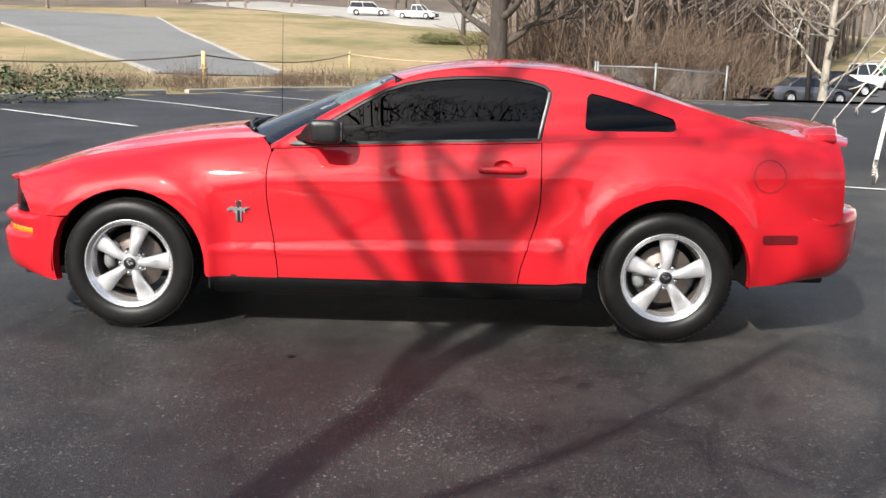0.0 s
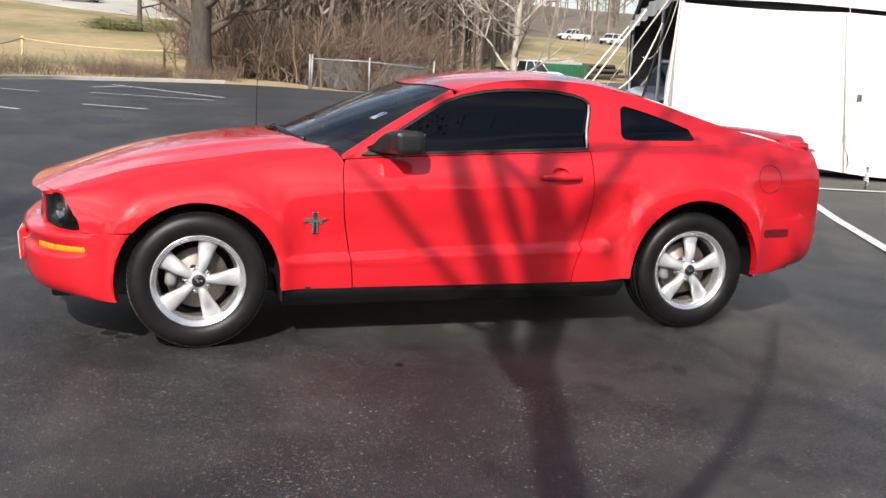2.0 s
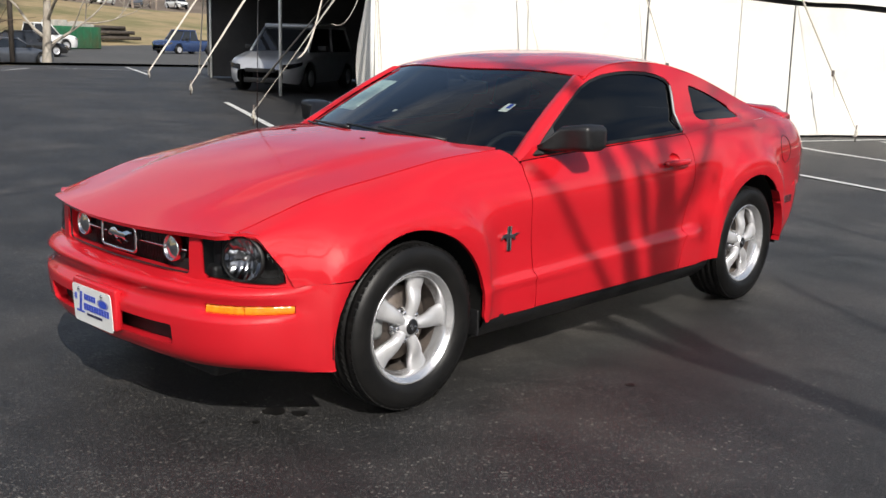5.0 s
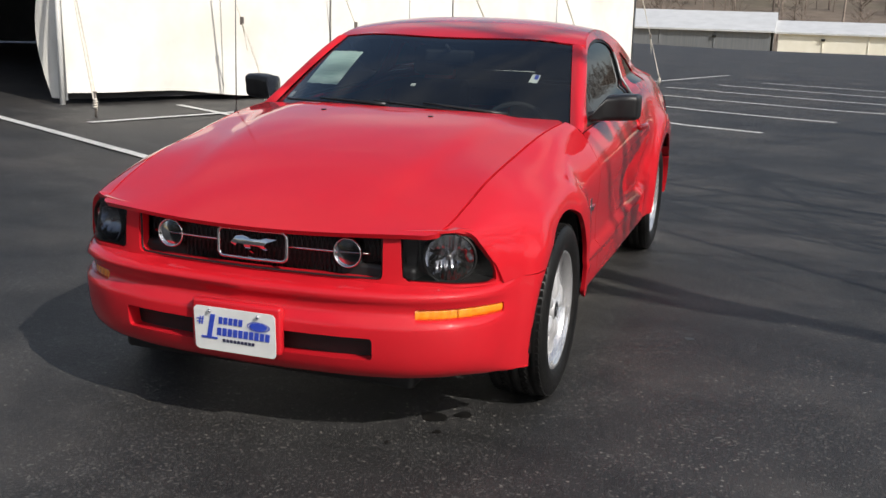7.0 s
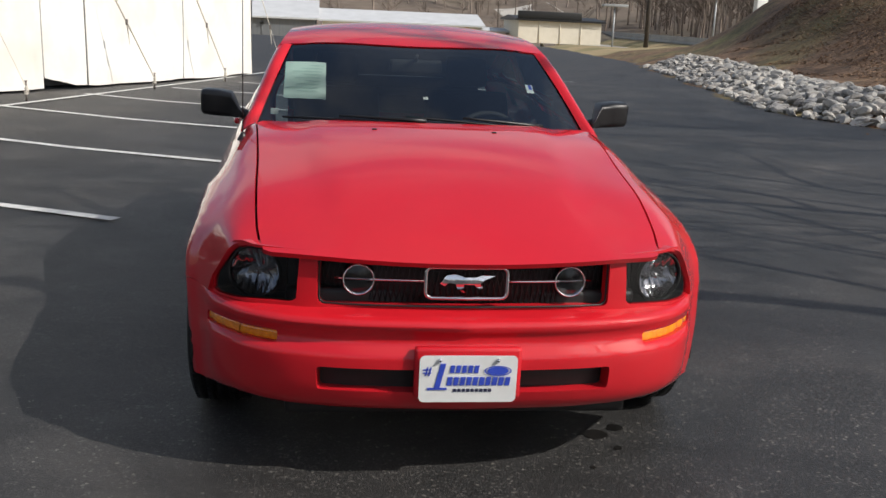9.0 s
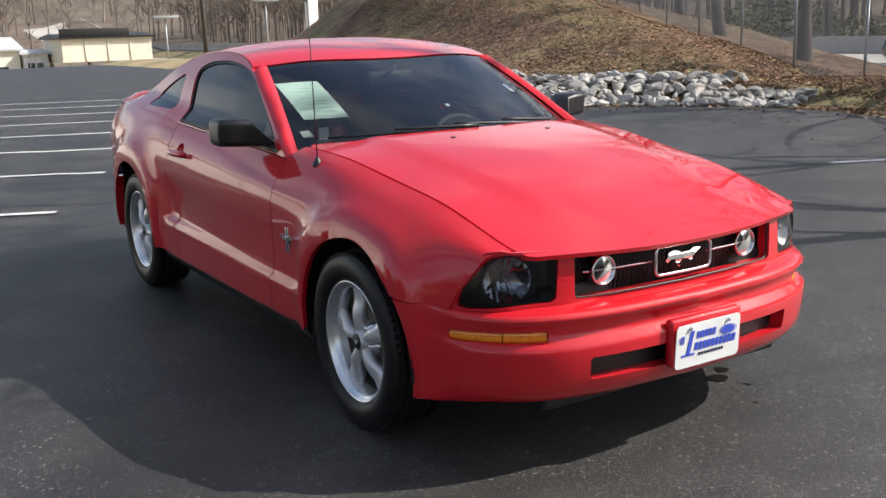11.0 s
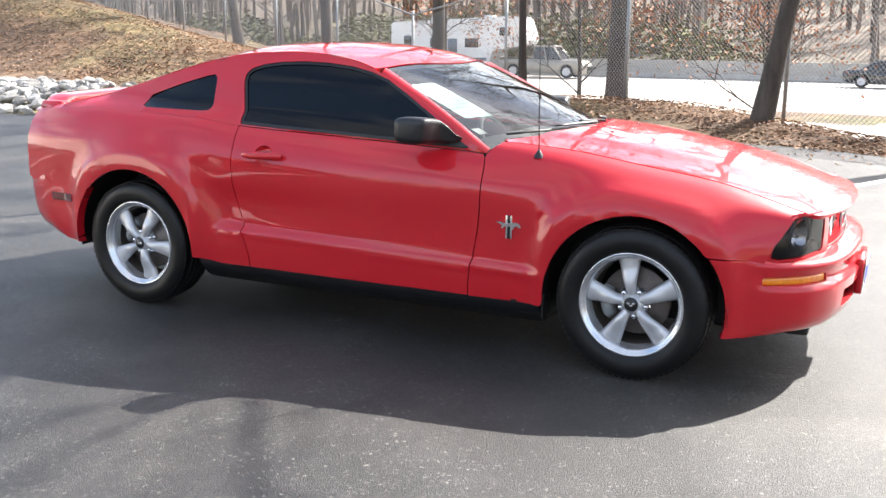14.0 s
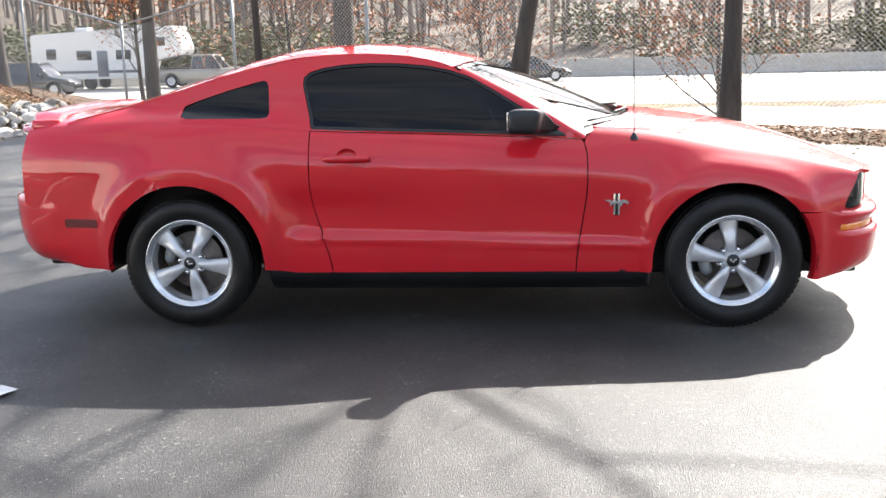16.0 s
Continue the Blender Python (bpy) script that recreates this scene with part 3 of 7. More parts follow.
Z6 = Curve((-2.1, 0.705), (-1.9, 0.752), (-1.65, 0.790), (-1.36, 0.830), (-0.95, 0.902), (-0.6, 0.932), (0, 0.962), (0.7, 0.992), (1.0, 1.020), (1.36, 1.035),
           (1.75, 1.043), (2.1, 1.025), (2.4, 0.985))
Y7 = Curve((-2.1, 0.62), (-1.9, 0.655), (-1.65, 0.672), (-1.36, 0.685), (-0.95, 0.712), (-0.6, 0.735), (0.5, 0.74), (1.8, 0.66), (2.4, 0.58))
Z7 = Curve((-2.14, 0.722), (-2.0, 0.752), (-1.86, 0.798), (-1.65, 0.858), (-1.36, 0.905), (-0.95, 0.965), (-0.6, 0.985), (0.5, 1.0), (1.8, 1.065), (2.1, 1.055), (2.4, 1.01))
Z9 = Curve((-2.17, 0.730), (-2.10, 0.758), (-2.0, 0.795), (-1.86, 0.838), (-1.57, 0.920), (-1.29, 0.976), (-1.05, 1.006), (-0.85, 1.022), (0.5, 1.03), (1.8, 1.085), (2.1, 1.085), (2.4, 1.05))
R_ARCH = {-1: 0.392, 1: 0.408}


def crease(x):
    return 0.452 + 0.030 * x


def flare(x, z):
    """How far the wheel-arch haunches stand out."""
    out = 0.0
    for s in (-1, 1):
        r = math.hypot(x - s * AX, z - 0.335)
        ro = 0.43 + (0.070 if s < 0 else 0.09) * smoothstep(0.0, 0.8, (z - 0.335) / max(r, 0.1))
        out += (0.035 if s < 0 else 0.044) * (1 - 0.62 * smoothstep(ro - 0.024, ro + 0.024, r) - 0.38 * smoothstep(ro, ro + 0.10, r)) * (1 - 0.25 * smoothstep(0.415, 0.39, r))
    return out


def side_y(x, z):
    return flank_y(x, z) + flare(x, z)


def flank_y(x, z):
    """Half width of the body's flank at height z, below the shoulder, without the haunches."""
    y = W(x)
    zc = crease(x)
    y -= 0.30 * max(0.0, 0.46 - z) ** 2 * (1 + 2.5 * smoothstep(1.5, 2.3, x) + 1.0 * smoothstep(-1.7, -2.1, x))
    run = smoothstep(-1.02, -0.84, x) * (1 - smoothstep(0.74, 0.88, x - 0.40 * max(0.0, z - 0.52)))
    rise = smoothstep(zc - 0.004, zc + 0.020, z)
    y -= run * rise * (0.017 + 0.022 * smoothstep(-0.2, 0.75, x)) * (1 - smoothstep(zc + 0.10, 0.80, z))
    y += 0.010 * run * (1 - smoothstep(0, 0.03, abs(z - zc)))
    return y


def section(x, v):
    """A point of the body's half section: v up to 5 climbs the flank, 6 is the shoulder, 7 the bonnet's edge, 9 the middle."""
    zs = 0.235 + (Z5(x) - 0.235) * v / 5
    if v <= 4.0:
        return Vector((x, side_y(x, zs), zs))
    pts = []
    for i in (3, 4, 5):
        z = 0.235 + (Z5(x) - 0.235) * i / 5
        pts.append(Vector((x, flank_y(x, z) + 0.35 * flare(x, z) - (0.012 if i == 5 else 0), z)))
    pts += [Vector((x, Y6(x), Z6(x))), Vector((x, Y7(x), Z7(x))), Vector((x, 0.36, Z9(x) - 0.22 * (Z9(x) - Z7(x)))), Vector((x, 0, Z9(x))), Vector((x, -0.36, Z9(x) - 0.22 * (Z9(x) - Z7(x))))]
    u = min(v, 8.9999) - 3
    i = int(u)
    s = u - i
    a, b, c, d = pts[max(i - 1, 0)], pts[i], pts[i + 1], pts[min(i + 2, len(pts) - 1)]
    def kn(p, q):
        return max(1e-4, (q - p).length ** 0.5)
    t0, t1 = 0.0, kn(a, b)
    t2 = t1 + kn(b, c)
    t3 = t2 + kn(c, d)
    if i == 0:
        return b.lerp(c, s)
    t = t1 + (t2 - t1) * s
    A1 = a * ((t1 - t) / (t1 - t0)) + b * ((t - t0) / (t1 - t0))
    A2 = b * ((t2 - t) / (t2 - t1)) + c * ((t - t1) / (t2 - t1))
    A3 = c * ((t3 - t) / (t3 - t2)) + d * ((t - t2) / (t3 - t2))
    B1 = A1 * ((t2 - t) / (t2 - t0)) + A2 * ((t - t0) / (t2 - t0))
    B2 = A2 * ((t3 - t) / (t3 - t1)) + A3 * ((t - t1) / (t3 - t1))
    p = B1 * ((t2 - t) / (t2 - t1)) + B2 * ((t - t1) / (t2 - t1))
    p.x = x
    p.y += (1 - 0.35 * (1 - smoothstep(5.0, 6.0, v))) * flare(x, p.z) * (1 - smoothstep(5.5, 6.2, v))
    return p


def v_at(x, z):
    """The section parameter at height z on the flank or shoulder."""
    lo, hi = 0.0, 6.9
    for _ in range(26):
        m = (lo + hi) / 2
        if section(x, m).z < z:
            lo = m
        else:
            hi = m
    return lo


VS = 0.12        # metres that one step of v counts for in the flat pattern


def flat(x, z):
    return (x, v_at(x, z) * VS)


def skin(u, v):
    return section(u, v / VS)


def inward(k):
    def lip(p, u, v):
        a = skin(u + 0.004, v) - skin(u - 0.004, v)
        b = skin(u, v + 0.004) - skin(u, v - 0.004)
        n = a.cross(b).normalized()
        if (n.y if v < 6.2 * VS else n.z) < 0:
            n = -n
        return p - n * k
    return lip


def arch(s, grow=0.0, lo=0.235):
    r = R_ARCH[s] + grow
    zc = 0.335
    a0 = math.asin((lo - zc) / r)
    return [(s * AX + r * math.cos(a), zc + r * math.sin(a) * (1.0 if s > 0 else 0.985)) for a in span(math.pi - a0, a0, 40)]


def orient(bm, centre):
    """Turn every connected piece of a panel outwards as a whole."""
    bmesh.ops.recalc_face_normals(bm, faces=bm.faces)
    seen = set()
    for f in bm.faces:
        if f in seen:
            continue
        isle, queue, vote = [], [f], 0.0
        seen.add(f)
        while queue:
            g = queue.pop()
            isle.append(g)
            vote += g.calc_area() * g.normal.dot(g.calc_center_median() - centre)
            for e in g.edges:
                for q in e.link_faces:
                    if q not in seen:
                        seen.add(q)
                        queue.append(q)
        if vote < 0:
            for g in isle:
                g.normal_flip()


def both(name, bm, material, label="", parent=None):
    orient(bm, Vector((0, 0, 0.45)))
    a = part(name, bm.copy(), material, parent or car, label)
    b = part(name, mirrored(bm), material, parent or car, label)
    bm.free()
    return a, b


G = 0.0028       # half a shut line
def gap_front(z):
    return -0.655 + 0.055 * smoothstep(0.75, 0.28, z) * 1.0 + 0.02 * smoothstep(0.85, 0.95, z)


def gap_rear(z):
    return 0.715 - 0.10 * smoothstep(0.75, 0.28, z) ** 1.3 + 0.0 * z


# front fender
fa = [p for p in arch(-1) if p[1] > 0.56 or p[0] > -AX]
zf = 0.285
pts = [flat(x, z) for x, z in fa if z > zf]
pts = [p for p in pts]
top = [(x, 7 * VS - 0.004) for x in span(-0.70, -2.0, 14)]
door_edge = [flat(gap_front(z) - G, z) for z in span(zf, 0.915, 16)]
nose = [(-1.995, 6.45 * VS), flat(-1.962, 0.705), flat(-1.915, 0.63), flat(-1.885, 0.562)]
fender_poly = pts + [flat(-0.96, zf)] + door_edge + [(-0.655, 6.2 * VS)] + top + nose
arch_start = [i for i, p in enumerate(pts)]
bm = sheet(fender_poly, skin, 0.023, lip=inward(0.018), edge=0.018)
both("front_fender", bm, PAINT)

# door
door_poly = [flat(gap_front(z) + G, z) for z in span(0.915, 0.288, 16)] + [flat(x, 0.288) for x in span(-0.55, 0.58, 10)] \
    + [flat(gap_rear(z) - G, z) for z in span(0.288, 0.96, 18)] + [(x, 5.985 * VS) for x in span(0.7122, -0.630, 14)]
DISH = (0.525, 0.872, 0.050, 0.036)
dish_hole = [flat(DISH[0] + DISH[2] * math.cos(a), DISH[1] + DISH[3] * math.sin(a)) for a in span(0, math.tau, 29)[:-1]]
bm = sheet(door_poly, skin, 0.025, holes=[dish_hole], edge=0.016, lip=inward(0.012))
doors = both("door", bm, PAINT)

# rear quarter, up to the belt
qa = [(x, z) for x, z in arch(1) if z > 0.288]
seam = 0.610
quarter_poly = [flat(gap_rear(z) + G, z) for z in span(0.96, 0.288, 18)] + [flat(0.80, 0.288)] + [flat(*p) for p in qa if p[0] < AX or p[1] > seam] \
    + [flat(1.74, seam)] + [flat(x, seam + 0.008 * smoothstep(1.74, 2.25, x)) for x in span(1.80, 2.20, 7)] + [flat(2.245, 0.640), flat(2.240, 0.86), (2.225, 6 * VS)] \
    + [(x, 6 * VS) for x in span(2.20, 0.7178, 18)]
bm = sheet(quarter_poly, skin, 0.024, lip=inward(0.018), edge=0.02)
both("rear_quarter", bm, PAINT)

# dark inner shell behind the panels, floor pan and sills
shell = grid_bm(span(-1.60, 1.70, 50), span(0.05, 5.7, 18), lambda x, v: section(x, v) - Vector((0, 0.034, 0.0)))
bmesh.ops.delete(shell, geom=[f for f in shell.faces if any(math.hypot(f.calc_center_median().x - s * AX, f.calc_center_median().z - 0.335) < 0.62 for s in (-1, 1)) or (abs(f.calc_center_median().x) > 0.93 and f.calc_center_median().z < 0.42)], context="FACES")
both("inner_shell", shell, SATIN_BLACK)
bm = bmesh.new()
box(bm, -0.94, 0.94, -0.79, 0.79, 0.175, 0.30, 0.02)
part("floor_pan", bm, SATIN_BLACK, car)
# unseen boxes added under nose and tail to block skylight and darken the ground
for name, x0, x1, z0, z1 in (("engine_undertray", -2.05, -0.93, 0.20, 0.62), ("rear_underbody", 0.93, 2.26, 0.26, 0.70)):
    bm = bmesh.new()
    box(bm, x0, x1, -0.56, 0.56, z0, z1, 0.02)
    part(name, bm, SATIN_BLACK, car)
sill = grid_bm(span(-0.945, 0.945, 30), span(0, 1, 9), lambda x, s: (x, 0.80 + 0.088 * math.sin(s * math.pi / 2 + 0.0) * (1 if s < 0.75 else 1 - 0.02 * (s - 0.75)), 0.187 + 0.108 * s))
both("sill", sill, BLACK_PLASTIC)
for s in (-1, 1):
    liner = bmesh.new()
    r = R_ARCH[s] + 0.012
    rows = [[liner.verts.new((s * AX + r * math.cos(a), y, 0.335 + r * math.sin(a))) for y in (0.50, 0.60, 0.75, 0.885)] for a in span(-0.12, math.pi + 0.12, 26)]
    for p, q in zip(rows, rows[1:]):
        for i in range(3):
            liner.faces.new((p[i], q[i], q[i + 1], p[i + 1]))
    both("wheel_liner", liner, SATIN_BLACK)

# bonnet
def bonnet_z(x, y):
    y7 = Y7(x)
    z9, z7 = Z9(x), Z7(x)
    k = min(1.1, abs(y) / y7)
    dome = 0.010 * (1 - smoothstep(0.0, 0.09, abs(y) - (0.36 + 0.10 * smoothstep(-2.0, -1.0, x)))) * smoothstep(-2.1, -1.7, x)
    return z9 - 0.008 - (z9 - z7 - 0.008) * k ** 2.4 + dome - 0.010 * 0 * k


def bonnet_nose(y):
    return -2.160 + 0.090 * (abs(y) / 0.62) ** 2.3


def bonnet_back(y):
    return -0.925 + 0.235 * (abs(y) / 0.70) ** 2.2


hood_poly = [(bonnet_nose(y), y) for y in span(-0.60, 0.60, 25)] + [(x, Y7(x) - 0.004) for x in span(-2.055, -0.72, 21)] \
    + [(bonnet_back(y), y) for y in span(0.70, -0.70, 25)] + [(x, -Y7(x) + 0.004) for x in span(-0.72, -2.055, 21)]


def hood_lip(p, u, v):
    return p + Vector((0.012 if u < -2.05 else 0.0, 0.0, -0.016 if u < -2.05 else -0.02))


bm = face_out(sheet(hood_poly, lambda x, y: (x, y, bonnet_z(x, y)), 0.04, lip=hood_lip, edge=0.03), (-1.4, 0, 0.3))
hood = part("bonnet", bm, PAINT, car)


# nose and tail: profiles swept round the plan of the corner
class Sweep:
    def __init__(self, plan, profile, flat_from, flat_to, flatten):
        u = [0.0]
        for a, b in zip(plan, plan[1:]):
            u.append(u[-1] + math.dist(a, b))
        self.X, self.Y = Curve(*zip(u, [p[0] for p in plan])), Curve(*zip(u, [p[1] for p in plan]))
        v = [0.0]
        for a, b in zip(profile, profile[1:]):
            v.append(v[-1] + max(0.004, math.dist(a, b)))
        self.O, self.Z = Curve(*zip(v, [p[0] for p in profile])), Curve(*zip(v, [p[1] for p in profile]))
        self.U, self.V = u[-1], v[-1]
        self.f = (flat_from, flat_to, flatten)

    def plan(self, u):
        a = abs(u)
        p = Vector((self.X(a), self.Y(a), 0))
        t = Vector((self.X(a + 0.01) - self.X(a - 0.01) if a > 0.01 else 0, self.Y(a + 0.01) - self.Y(max(0, a - 0.01)), 0)).normalized()
        n = Vector((-t.y, t.x, 0))
        if n.dot(Vector((0.3 if self.X(0) < 0 else -0.3, 0, 0)) - p) < 0:
            n = -n
        if u < 0:
            p.y, n.y = -p.y, -n.y
        return p, n

    def at(self, u, o, z):
        p, n = self.plan(u)
        q = p + n * o
        return Vector((q.x, q.y, z))

    def __call__(self, u, v):
        k = 1 - self.f[2] * smoothstep(self.f[0], self.f[1], abs(u))
        o = self.O(v)
        return self.at(u, o * k, self.Z(v))

    def v_of(self, z):
        lo, hi = 0.0, self.V
        for _ in range(24):
            m = (lo + hi) / 2
            if self.Z(m) > z:
                lo = m
            else:
                hi = m
        return lo


NOSE = Sweep([(-2.215, 0), (-2.197, 0.30), (-2.155, 0.52), (-2.068, 0.695), (-1.96, 0.785), (-1.85, 0.838), (-1.735, 0.878), (-1.64, 0.895)],
             [(0.098, 0.570), (0.080, 0.566), (0.030, 0.556), (0.004, 0.540), (0.008, 0.528), (0.026, 0.512), (0.030, 0.480), (0.022, 0.462), (0.000, 0.450),
              (0.000, 0.43), (0.003, 0.38), (0.012, 0.32), (0.034, 0.275), (0.075, 0.248), (0.20, 0.238)], 0.72, 1.09, 0.9)


def disc_hole(f, u0, u1, z0, z1, r=0.01):
    """A rounded slot in the sweep's flat pattern."""
    v0, v1 = f.v_of(z1), f.v_of(z0)
    pts = []
    for cx, cy, a0 in ((u1 - r, v1 - r, 0), (u0 + r, v1 - r, 90), (u0 + r, v0 + r, 180), (u1 - r, v0 + r, 270)):
        pts += [(cx + r * math.cos(radians(a0 + k)), cy + r * math.sin(radians(a0 + k))) for k in (0, 30, 60, 90)]
    return pts


def sweep_in(f, k):
    def lip(p, u, v):
        _, n = f.plan(u)
        return p + n * k
    return lip


U_IN = 0.462
intake = disc_hole(NOSE, -U_IN, U_IN, 0.328, 0.404, 0.012)
amber = [disc_hole(NOSE, *sorted((s * 0.600, s * 0.945)), 0.463, 0.497, 0.008) for s in (-1, 1)]


def hug(p, x0, x1):
    """Draw a bumper's end over to the flank of the body."""
    k = smoothstep(x0, x1, abs(p.x))
    p.y = math.copysign(abs(p.y) * k + (1 - k) * side_y(p.x, p.z), p.y)
    return p


def nose_skin(u, v):
    return hug(NOSE(u, v), 1.78, 1.98)


def nose_pt(u, z, k=0.0):
    return nose_skin(u, NOSE.v_of(z)) + NOSE.plan(u)[1] * k


def arch_u(f, s, z):
    """Where along the sweep the wheel arch cuts it at height z."""
    x = s * (AX + math.sqrt(max(0.01, (R_ARCH[s] + 0.004) ** 2 - (z - 0.335) ** 2)))
    lo, hi = 0.3, f.U
    for _ in range(24):
        m = (lo + hi) / 2
        if abs(f.X(m)) > abs(x):
            lo = m
        else:
            hi = m
    return lo


ends = [(arch_u(NOSE, -1, NOSE.Z(v)), v) for v in span(0, NOSE.V, 16)]
nose_poly = [(u, 0) for u in span(-ends[0][0], ends[0][0], 60)] + ends[1:-1] + [(u, NOSE.V) for u in span(ends[-1][0], -ends[-1][0], 60)] + [(-u, v) for u, v in reversed(ends[1:-1])]
bm = face_out(sheet(nose_poly, nose_skin, 0.026, holes=[intake] + amber, lip=sweep_in(NOSE, 0.05), edge=0.02), (-1.4, 0, 0.45))
bumper = part("front_bumper", bm, PAINT, car)
bm = grid_bm(span(-0.50, 0.50, 20), span(0.31, 0.42, 6), lambda u, z: NOSE.at(u, 0.06, z))
part("intake_grille", bm, SATIN_BLACK, bumper)
for s in (-1, 1):
    bm = grid_bm([s * u for u in span(0.590, 0.955, 30)], span(0.458, 0.502, 4), lambda u, z: nose_pt(u, z, 0.024))
    sig = part("turn_signal", face_out(bm, (-1.4, 0, 0.45)), AMBER, car, "amber front turn signal in a dark recess")
    for u0, u1 in ((0.602, 0.756), (0.761, 0.943)):
        bm = grid_bm([s * u for u in span(u0, u1, 16)], span(0.4635, 0.4965, 6), lambda u, z: nose_pt(u, z, 0.005 + 0.008 * ((z - 0.48) / 0.0165) ** 4 + 0.0015 * math.sin(u * 420)))
        part("amber_lens", face_out(bm, (-1.4, 0, 0.45)), AMBER, sig, "amber lens")

# fascia round the grille and lamps
def face_o(u):
    a = abs(u)
    return 0.098 - 0.022 * smoothstep(0.3, 0.56, a) - 0.052 * smoothstep(0.56, 0.92, a)


def fascia(u, z):
    return NOSE.at(u, face_o(u) + 0.18 * max(0, z - 0.66) ** 1.4 * (1 - smoothstep(0.5, 0.7, abs(u))) + 0.02 * smoothstep(0.60, 0.74, z) * smoothstep(0.6, 0.9, abs(u)), z)


def rounded(u0, u1, z0, z1, r):
    pts = []
    for cx, cy, a0 in ((u1 - r, z1 - r, 0), (u0 + r, z1 - r, 90), (u0 + r, z0 + r, 180), (u1 - r, z0 + r, 270)):
        pts += [(cx + r * math.cos(radians(a0 + k)), cy + r * math.sin(radians(a0 + k))) for k in (0, 22, 45, 68, 90)]
    return pts


grille_hole = rounded(-0.482, 0.482, 0.577, 0.7350, 0.020)
LAMP = [(0.548, 0.715), (0.558, 0.592), (0.580, 0.580), (0.88, 0.570), (0.912, 0.577), (0.908, 0.605), (0.884, 0.655), (0.846, 0.702), (0.80, 0.732), (0.755, 0.740), (0.57, 0.730)]


def lamp_loop(s, grow=0.0):
    cx, cz = 0.72, 0.66
    return [(s * (u + grow * (u - cx) / 0.15), z + grow * (z - cz) / 0.09) for u, z in LAMP]


face_poly = [(u, 0.562) for u in span(-0.94, 0.94, 50)] + [(0.938, 0.60), (0.908, 0.660), (0.866, 0.712), (0.818, 0.748), (0.77, 0.754)] \
    + [(u, 0.738 + 0.010 * abs(u) / 0.7) for u in span(0.72, -0.72, 30)] + [(-0.77, 0.754), (-0.818, 0.748), (-0.866, 0.712), (-0.908, 0.660), (-0.938, 0.60)]


def face_in(p, u, v):
    _, n = NOSE.plan(u)
    return p + n * 0.045


bm = face_out(sheet(face_poly, fascia, 0.03, holes=[grille_hole, lamp_loop(1, 0.002), lamp_loop(-1, 0.002)], lip=face_in, edge=0.015), (-1.4, 0, 0.60))
part("nose_panel", bm, PAINT, car)
bm = grid_bm(span(-0.50, 0.50, 24), span(0.56, 0.75, 10), lambda u, z: NOSE.at(u, 0.155, z))
grille = part("grille", bm, SATIN_BLACK, car, "black front grille with chrome bars and round lamps")
bm = bmesh.new()                     # fine mesh of the grille
for k in range(-26, 27):
    u = k * 0.0185
    for a, b in ((0.575, 0.745),):
        tube(bm, [NOSE.at(u - 0.02, 0.148, a), NOSE.at(u + 0.02, 0.148, b)], 0.0022, 4)
        tube(bm, [NOSE.at(u + 0.02, 0.148, a), NOSE.at(u - 0.02, 0.148, b)], 0.0022, 4)
part("grille_mesh", bm, BLACK_PLASTIC, grille)
bm = bmesh.new()
loop = dense(rounded(-0.479, 0.479, 0.580, 0.728, 0.022), 0.03)
tube(bm, [NOSE.at(u, 0.092, z) for u, z in loop if z < 0.66 or True] + [NOSE.at(*(loop[0][0], 0.092, loop[0][1]))], 0.0035, 6, cap=False)
part("grille_surround", bm, BLACK_PLASTIC, grille)
for s in (-1, 1):
    bm = bmesh.new()
    tube(bm, [NOSE.at(s * u, 0.118, 0.655) for u in span(0.135, 0.432, 8)], 0.0042, 6)
    part("grille_bar", bm, CHROME, grille)
bm = bmesh.new()
loop = dense(rounded(-0.133, 0.133, 0.606, 0.704, 0.020), 0.02)
tube(bm, [NOSE.at(u, 0.100, z) for u, z in loop + loop[:1]], 0.0062, 8, cap=False)
part("emblem_frame", bm, CHROME, grille)
horse = [(-0.088, 0.652), (-0.070, 0.676), (-0.045, 0.682), (-0.01, 0.672), (0.035, 0.672), (0.060, 0.680), (0.095, 0.676), (0.060, 0.664), (0.048, 0.650),
         (0.058, 0.636), (0.046, 0.632), (0.030, 0.648), (-0.008, 0.650), (-0.020, 0.632), (0.0, 0.622), (-0.012, 0.618), (-0.035, 0.634), (-0.040, 0.652), (-0.062, 0.654), (-0.074, 0.642)]
bm = sheet(horse, lambda u, z: NOSE.at(-u, 0.098 + 0.5 * abs(z - 0.66), z), 0.012, lip=lambda p, u, v: p + Vector((0.012, 0, 0)))
face_out(bm, (-1.9, 0, 0.65))
part("emblem", bm, CHROME, grille, "chrome running animal emblem")
for s in (-1, 1):
    c = NOSE.at(s * 0.350, 0.112, 0.655)
    bm = lathe(bmesh.new(), [(0.044, 0.012), (0.044, -0.002), (0.0465, -0.007), (0.049, -0.006), (0.051, 0.0), (0.051, 0.03)], 36, "x", c)
    fog = part("fog_lamp", bm, CHROME, grille, "round fog lamp with a chrome ring")
    bm = lathe(bmesh.new(), [(0.0, 0.030), (0.02, 0.028), (0.046, 0.006)], 30, "x", c)
    part("reflector", bm, SATIN_BLACK, fog)
    bm = lathe(bmesh.new(), [(0.0, -0.008), (0.025, -0.005), (0.046, 0.002)], 30, "x", c)
    part("lens", bm, GLASS_SMOKE, fog)

